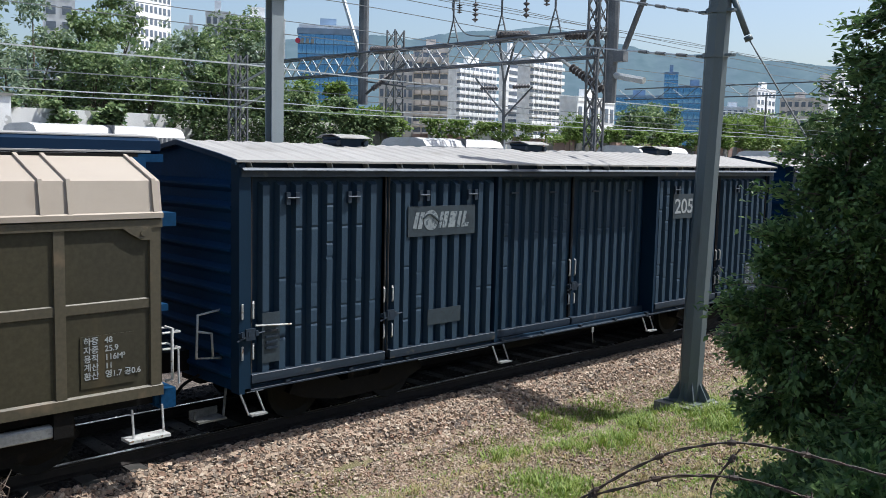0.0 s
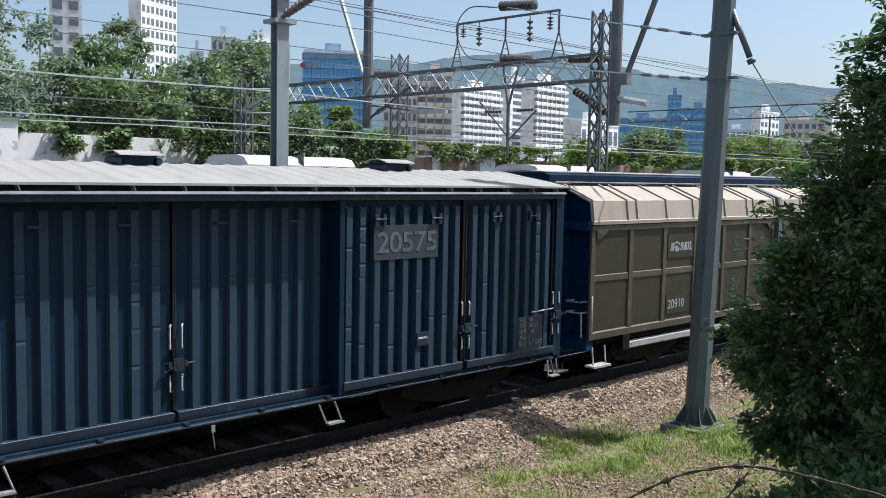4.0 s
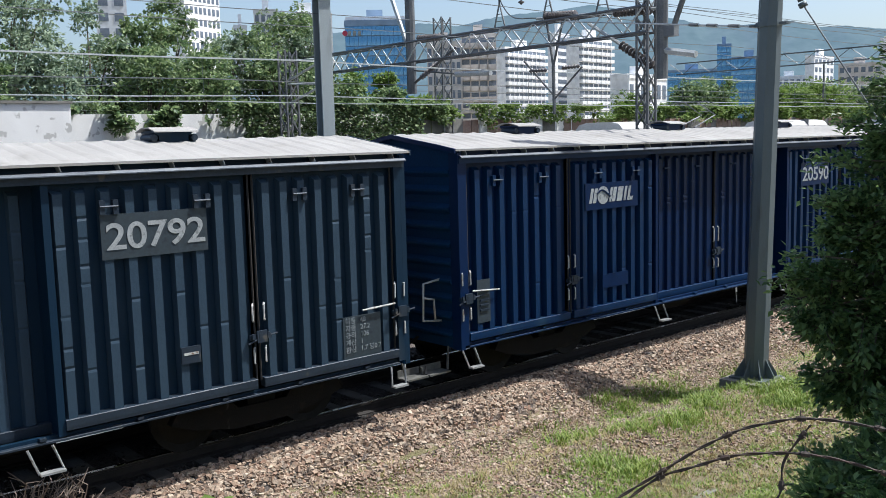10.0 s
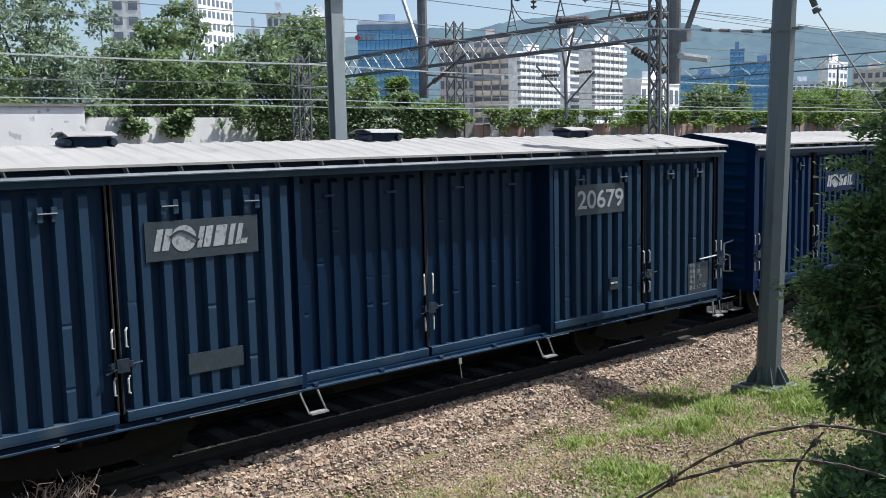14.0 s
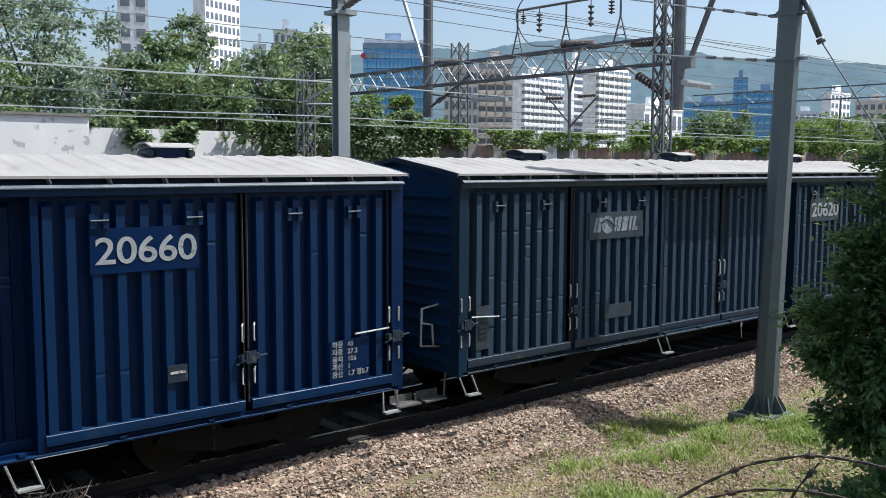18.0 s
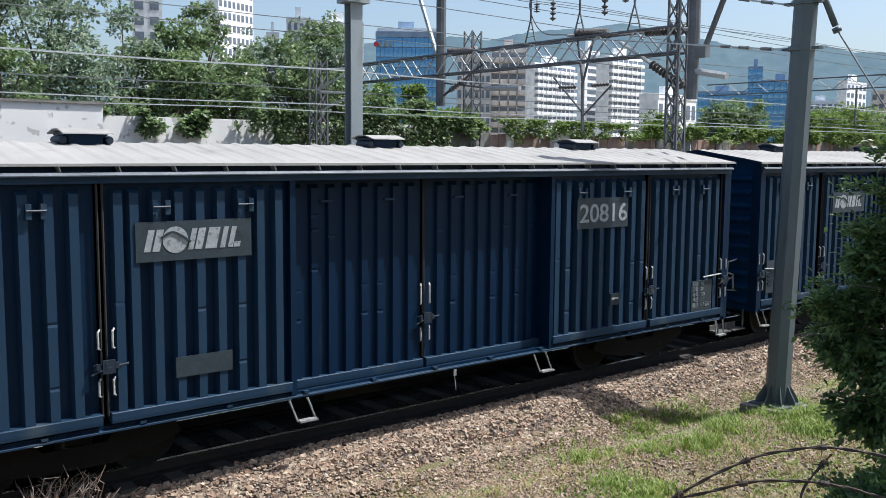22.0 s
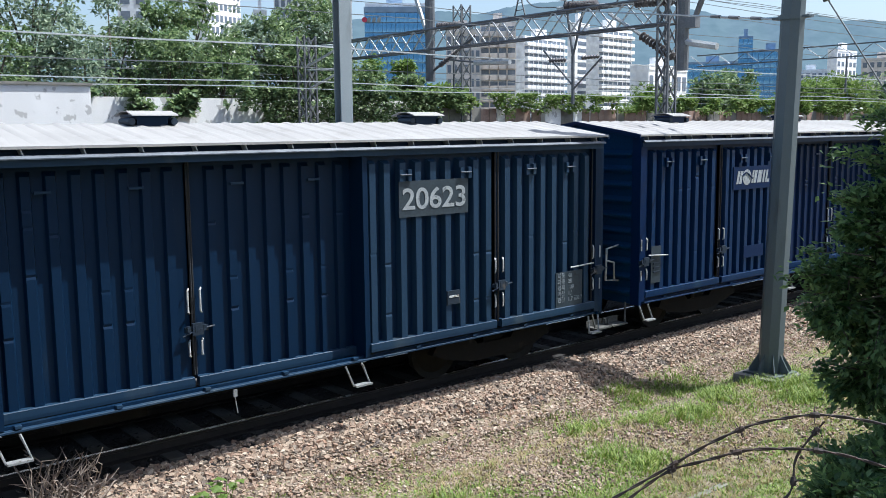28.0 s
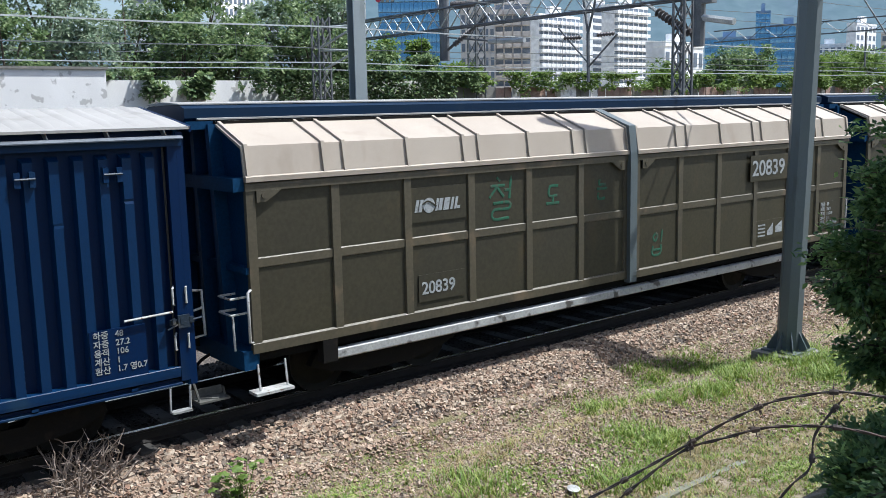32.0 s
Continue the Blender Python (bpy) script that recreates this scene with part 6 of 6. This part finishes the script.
TREES = [(7.2, 30, 9.5, 2.2, LEAF_LOC), (9.2, 31, 9.8, 2.0, LEAF_LOC), (11.1, 29.5, 8.5, 1.5, LEAF_LOC), (5.0, 31, 9.0, 2.2, LEAF_TREE), (2.6, 30, 9.0, 2.2, LEAF_TREE), (12.0, 31, 7.4, 1.5, LEAF_TREE),
         (13.2, 30, 8.1, 1.9, LEAF_TREE), (14.7, 31.5, 9.1, 1.2, LEAF_TREE), (15.9, 30, 7.9, 1.7, LEAF_LOC), (17.5, 30, 7.8, 1.8, LEAF_TREE), (19.3, 30.5, 8.9, 1.6, LEAF_TREE), (18.6, 29.6, 7.6, 1.4, LEAF_LOC),
         (12.2, 28.2, 6.9, 1.7, LEAF_TREE), (14.5, 28.2, 6.9, 1.8, LEAF_TREE), (17.0, 28, 6.7, 1.8, LEAF_TREE), (9.3, 28.2, 7.0, 1.7, LEAF_LOC), (20.6, 28.5, 6.2, 1.3, LEAF_VINE),
         (22.9, 29.5, 6.5, 0.9, LEAF_VINE), (21.8, 28, 5.8, 1.1, LEAF_TREE), (6.8, 27.5, 6.8, 1.7, LEAF_TREE), (19.0, 27.6, 6.0, 1.4, LEAF_TREE), (24.4, 28.5, 5.5, 1.0, LEAF_VINE),
         (45.2, 30, 6.4, 2.3, LEAF_TREE), (47.5, 30.5, 6.0, 1.8, LEAF_VINE), (37.8, 29, 5.7, 1.4, LEAF_VINE), (57, 31, 6.3, 2.2, LEAF_VINE), (66, 33, 7.0, 3.0, LEAF_VINE), (73, 32, 7.4, 3.5, LEAF_TREE)]
for i, (x, y, top, wide, m) in enumerate(TREES):
    tree(40 + i, x, y, top, wide, m, "leafy pale green tree behind a white wall" if m is LEAF_LOC else "leafy green tree at the edge of the yard",
         int((2400 if m is LEAF_LOC else 3800) + (2600 if m is LEAF_LOC else 3300) * wide), 0.145 if x < 40 else 0.19, low=0.34 if x < 24 else 0.62)


def vines(seed, x0, x1, y, z0, z1, count, label, material=LEAF_VINE, size=0.15, gap=0.35):
    def spot(rnd):
        while True:
            x = rnd.uniform(x0, x1)
            hang = noise.noise((x * 0.7, seed, 0)) * 0.5 + noise.noise((x * 2.1, seed, 4)) * 0.3
            z = z1 + 0.25 * hang - (z1 - z0) * (rnd.random() ** 1.7) * max(0.1, 0.55 + hang)
            if noise.noise((x * 0.9, z * 1.3, seed)) > -gap:
                return Vector((x, y + rnd.gauss(0, 0.12), z)), Vector((0, -0.8, -0.2))
    v, f = leaves(seed, count, spot, size, 0.8)
    tagged(new("vine", soup("vine", v, f, material)), label, "vine", kind="stuff")


vines(61, 20.5, 62, 25.75, 3.9, 5.10, 19000, "bright green vines hanging over a board fence", size=0.12, gap=0.12)
vines(64, 62, 96, 25.7, 4.2, 5.4, 6000, "bright green vines on the far fence", size=0.22)
vines(62, 8.0, 13.5, 25.8, 3.2, 4.95, 1500, "climbing plants in front of a white wall", LEAF_TREE, 0.16, -0.12)
vines(63, 13.4, 22.5, 25.6, 2.6, 5.1, 13000, "dense dark climbers over the wall", LEAF_TREE, 0.12)

# ---- city ----
CITY = {"white": mat("white_apartment_paint", (0.86, 0.86, 0.86), (0.82, 0.82, 0.83), 0.8, 0, 0.05, 0.6, 0.0),
        "grey": mat("grey_facade_paint", (0.64, 0.67, 0.70), (0.58, 0.61, 0.65), 0.8, 0, 0.05, 0.6, 0.0),
        "brown": mat("beige_grey_facade", (0.62, 0.58, 0.55), (0.54, 0.51, 0.48), 0.8, 0, 0.05, 0.6, 0.0),
        "dark": mat("blue_grey_facade", (0.22, 0.32, 0.46), (0.18, 0.27, 0.40), 0.5, 0, 0.05, 0.6, 0.0)}
PANE = mat("dark_window_glass", (0.17, 0.20, 0.25), (0.12, 0.15, 0.19), 0.25, 0, 0.2, 2, 0.0)
BLUE_GLASS = mat("blue_curtain_glass", (0.13, 0.33, 0.58), (0.09, 0.24, 0.46), 0.2, 0.75, 0.06, 0.5, 0.0, (0.28, 0.50, 0.70), (0.52, 0.60))


def tower(x, y, turn, wide, deep, high, style, floors, bays, label, base=0.0, windows="punched", side_bays=0):
    """A city building: its front faces -y before it is turned; every window is a piece of its own."""
    b = tagged(new("building", None), label, "building")
    b.matrix_basis = pose(x, y, base, 0, 0, turn)
    bm = bmesh.new()
    box(bm, -wide / 2, wide / 2, 0, deep, 0, high)
    part("wall", bm, CITY.get(style, PANE), b)
    bm = bmesh.new()
    for a0, a1, b0, b1 in ((-wide / 2, wide / 2, -0.15, 0.2), (-wide / 2, wide / 2, deep - 0.2, deep + 0.1), (-wide / 2 - 0.1, -wide / 2 + 0.25, 0.2, deep - 0.2), (wide / 2 - 0.25, wide / 2 + 0.1, 0.2, deep - 0.2)):
        box(bm, a0, a1, b0, b1, high, high + 0.9)
    roof = part("parapet", bm, CITY.get(style, PANE), b)
    bm = bmesh.new()
    box(bm, -wide * 0.15, wide * 0.12, deep * 0.3, deep * 0.7, high, high + high * 0.07 + 1.5)
    part("roof_house", bm, CITY.get(style, CITY["grey"]), b)
    fl, bay = high / floors, wide / bays
    if windows == "punched":
        bm = bmesh.new()
        box(bm, -bay * 0.3, bay * 0.3, -0.06, 0.05, -fl * 0.28, fl * 0.28)
        me = mesh_of("window", bm, PANE)
        for i in range(floors):
            for j in range(bays):
                o = new("window", me)
                o.parent, o.location = b, (-wide / 2 + (j + 0.5) * bay, -0.02, (i + 0.5) * fl)
    elif windows == "balcony":
        bm = bmesh.new()
        box(bm, -bay * 0.43, bay * 0.43, -1.3, -0.05, -fl * 0.48, -fl * 0.02)
        me = mesh_of("balcony", bm, CITY[style])
        bm = bmesh.new()
        box(bm, -bay * 0.42, bay * 0.42, -0.06, 0.05, -fl * 0.02, fl * 0.46)
        mw = mesh_of("window", bm, PANE)
        for i in range(floors):
            for j in range(bays):
                for q, name in ((me, "balcony"), (mw, "window")):
                    o = new(name, q)
                    o.parent, o.location = b, (-wide / 2 + (j + 0.5) * bay, 0, (i + 0.5) * fl)
    else:
        bm = bmesh.new()
        box(bm, -bay * 0.47, bay * 0.47, -0.12, -0.02, -fl * 0.45, fl * 0.45)
        me = mesh_of("pane", bm, BLUE_GLASS)
        for i in range(floors):
            for j in range(bays):
                o = new("pane", me)
                o.parent, o.location = b, (-wide / 2 + (j + 0.5) * bay, 0, (i + 0.5) * fl)
        if side_bays:
            bm = bmesh.new()
            sb = deep / side_bays
            box(bm, 0.02, 0.12, -sb * 0.47, sb * 0.47, -fl * 0.45, fl * 0.45)
            me = mesh_of("pane", bm, BLUE_GLASS)
            for i in range(floors):
                for j in range(side_bays):
                    o = new("pane", me)
                    o.parent, o.location = b, (wide / 2, (j + 0.5) * sb, (i + 0.5) * fl)
    return b


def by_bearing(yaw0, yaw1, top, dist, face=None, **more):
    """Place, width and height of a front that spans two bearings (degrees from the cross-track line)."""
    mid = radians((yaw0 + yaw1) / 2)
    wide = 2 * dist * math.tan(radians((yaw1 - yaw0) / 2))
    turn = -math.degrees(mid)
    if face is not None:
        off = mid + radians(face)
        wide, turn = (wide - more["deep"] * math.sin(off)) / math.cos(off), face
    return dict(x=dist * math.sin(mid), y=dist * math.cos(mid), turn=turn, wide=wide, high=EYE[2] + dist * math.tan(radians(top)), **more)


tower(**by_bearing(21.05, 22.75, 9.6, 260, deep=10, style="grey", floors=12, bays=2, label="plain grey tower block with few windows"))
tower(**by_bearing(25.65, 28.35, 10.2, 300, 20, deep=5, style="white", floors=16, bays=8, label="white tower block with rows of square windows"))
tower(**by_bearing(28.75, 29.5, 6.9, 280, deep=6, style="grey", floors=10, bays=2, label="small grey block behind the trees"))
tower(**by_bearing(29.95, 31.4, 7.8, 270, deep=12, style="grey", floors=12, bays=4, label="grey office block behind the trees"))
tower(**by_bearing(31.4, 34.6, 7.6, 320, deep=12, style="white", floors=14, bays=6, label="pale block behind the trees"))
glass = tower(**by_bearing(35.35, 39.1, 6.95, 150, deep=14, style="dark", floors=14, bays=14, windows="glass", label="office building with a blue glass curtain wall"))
bm = bmesh.new()
box(bm, -4.8, 5.0, 0.5, 12, 22.0, 23.6)
part("plant_floor", bm, CITY["white"], glass, "pale plant floor on the roof")
bm = bmesh.new()
for i in range(3):
    prism(bm, [(-4.5 + i * 0.8, 20.6), (-4.0 + i * 0.8, 20.6), (-3.9 + i * 0.8, 21.3), (-4.4 + i * 0.8, 21.3)], -0.30, -0.2, "y")
part("sign_bar", bm, LETTER, glass, "white sign shapes")
bm = bmesh.new()
lathe(bm, [(0.01, 0), (0.42, 0), (0.42, 0.1), (0.01, 0.1)], 14, Matrix.Translation((-4.9, -0.2, 20.95)) @ pose(0, 0, 0, 90, 0, 0))
part("sign_disc", bm, mat("red_sign_paint", (0.5, 0.04, 0.08), None, 0.5), glass, "red sign disc")
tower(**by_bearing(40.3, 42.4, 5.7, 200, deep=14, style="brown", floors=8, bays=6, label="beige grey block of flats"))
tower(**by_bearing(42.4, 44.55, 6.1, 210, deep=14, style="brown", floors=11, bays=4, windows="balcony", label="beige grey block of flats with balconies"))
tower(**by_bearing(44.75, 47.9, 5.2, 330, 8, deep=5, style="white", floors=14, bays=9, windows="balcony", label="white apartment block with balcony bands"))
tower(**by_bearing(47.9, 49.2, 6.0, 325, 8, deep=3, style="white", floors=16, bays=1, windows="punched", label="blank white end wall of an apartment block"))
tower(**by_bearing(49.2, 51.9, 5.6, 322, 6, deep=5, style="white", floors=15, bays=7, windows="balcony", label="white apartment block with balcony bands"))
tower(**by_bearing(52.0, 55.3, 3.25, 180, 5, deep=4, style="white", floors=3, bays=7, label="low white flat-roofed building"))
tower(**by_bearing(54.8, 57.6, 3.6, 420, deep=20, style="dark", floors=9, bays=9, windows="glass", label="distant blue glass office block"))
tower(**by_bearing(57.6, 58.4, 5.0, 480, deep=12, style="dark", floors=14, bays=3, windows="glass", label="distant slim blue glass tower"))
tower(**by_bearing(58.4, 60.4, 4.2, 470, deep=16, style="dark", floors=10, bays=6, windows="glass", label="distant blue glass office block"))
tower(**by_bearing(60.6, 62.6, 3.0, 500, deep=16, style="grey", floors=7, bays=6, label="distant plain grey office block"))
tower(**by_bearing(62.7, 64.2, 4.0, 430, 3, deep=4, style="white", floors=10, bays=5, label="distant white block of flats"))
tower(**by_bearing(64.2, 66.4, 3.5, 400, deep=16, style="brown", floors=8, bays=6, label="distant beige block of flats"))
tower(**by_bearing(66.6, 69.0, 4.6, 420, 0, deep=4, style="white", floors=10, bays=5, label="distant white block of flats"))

# ---- hills ----
HILL = bpy.data.materials.new("wooded_hill_with_haze_glow")
HILL.use_nodes = True
hn, hl = HILL.node_tree.nodes, HILL.node_tree.links
hb = hn["Principled BSDF"]
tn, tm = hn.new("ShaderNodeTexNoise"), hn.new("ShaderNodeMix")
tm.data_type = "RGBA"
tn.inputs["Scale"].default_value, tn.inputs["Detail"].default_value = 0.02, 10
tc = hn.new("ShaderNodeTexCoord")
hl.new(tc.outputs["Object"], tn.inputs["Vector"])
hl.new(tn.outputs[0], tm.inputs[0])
# distance haze is put in as a blue glow over dark green hills
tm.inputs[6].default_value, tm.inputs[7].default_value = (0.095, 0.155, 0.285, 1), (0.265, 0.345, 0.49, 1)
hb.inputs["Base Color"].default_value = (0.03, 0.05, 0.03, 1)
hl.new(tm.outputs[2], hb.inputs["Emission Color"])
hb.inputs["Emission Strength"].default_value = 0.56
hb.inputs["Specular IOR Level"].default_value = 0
RIDGE = [(-30, 3.5), (10, 4.0), (28, 5.2), (33, 6.3), (35, 6.6), (37.8, 6.4), (39.9, 7.05), (41.3, 6.9), (42.3, 6.8), (44.1, 7.2), (45.8, 7.4), (48.2, 7.5), (50.2, 7.75), (51.8, 7.45), (53.5, 7.0),
         (55.4, 6.65), (57.0, 6.2), (58.6, 6.12), (60.5, 6.14), (61.7, 6.18), (63.2, 5.72), (64.6, 5.7), (66, 5.45), (72, 5.0), (90, 4.5), (120, 3.5)]


def ridge(deg):
    for (a, h), (b, k) in zip(RIDGE, RIDGE[1:]):
        if deg <= b:
            return h + (k - h) * (deg - a) / (b - a)
    return 3.5


vs, fs, cols = [], [], 601
for j in range(9):
    for i in range(cols):
        deg = -30 + 150 * i / (cols - 1)
        d = 2400 + 90 * j + 60 * noise.noise((deg * 0.6, j, 2))
        top = ridge(deg) + 0.06 * noise.noise((deg * 2.7, 0, 0)) + 0.03 * noise.noise((deg * 9, 0, 3))
        e = top * (j / 8) ** 0.8 - (0.4 if j == 0 else 0)
        vs.append((d * math.sin(radians(deg)), d * math.cos(radians(deg)), EYE[2] + d * math.tan(radians(e))))
for j in range(8):
    for i in range(cols - 1):
        fs.append((j * cols + i, j * cols + i + 1, (j + 1) * cols + i + 1, (j + 1) * cols + i))
tagged(new("backdrop_hills", soup("backdrop_hills", vs, fs, HILL, True)), "wooded hills behind the city with blue haze put in as glow", "hills", kind="structure")


def motions():
    rows = TRAVEL
    def gone(t):
        for (t0, a), (t1, b) in zip(rows, rows[1:]):
            if t <= t1:
                return a + (b - a) * (t - t0) / (t1 - t0)
        return rows[-1][1]
    for w, start, look_of, number in TRAIN:
        walk(w, [(t, pose(start + s, 10, 0)) for t, s in rows])
    for c, start in CARS:
        walk(c, [(0, pose(start, 19.0, 0.0)), (16, pose(start + 140.5, 19.0, 0.0)), (32, pose(start + 281.0, 19.0, 0.0))])
    ticks = [i * 0.1 for i in range(321)]
    turns = [math.degrees(gone(t) / 0.43) for t in ticks]
    for o in SPIN:
        at = o.location.copy()
        walk(o, [(t, pose(at.x, at.y, at.z, 0, a, 0)) for t, a in zip(ticks, turns)])


motions()
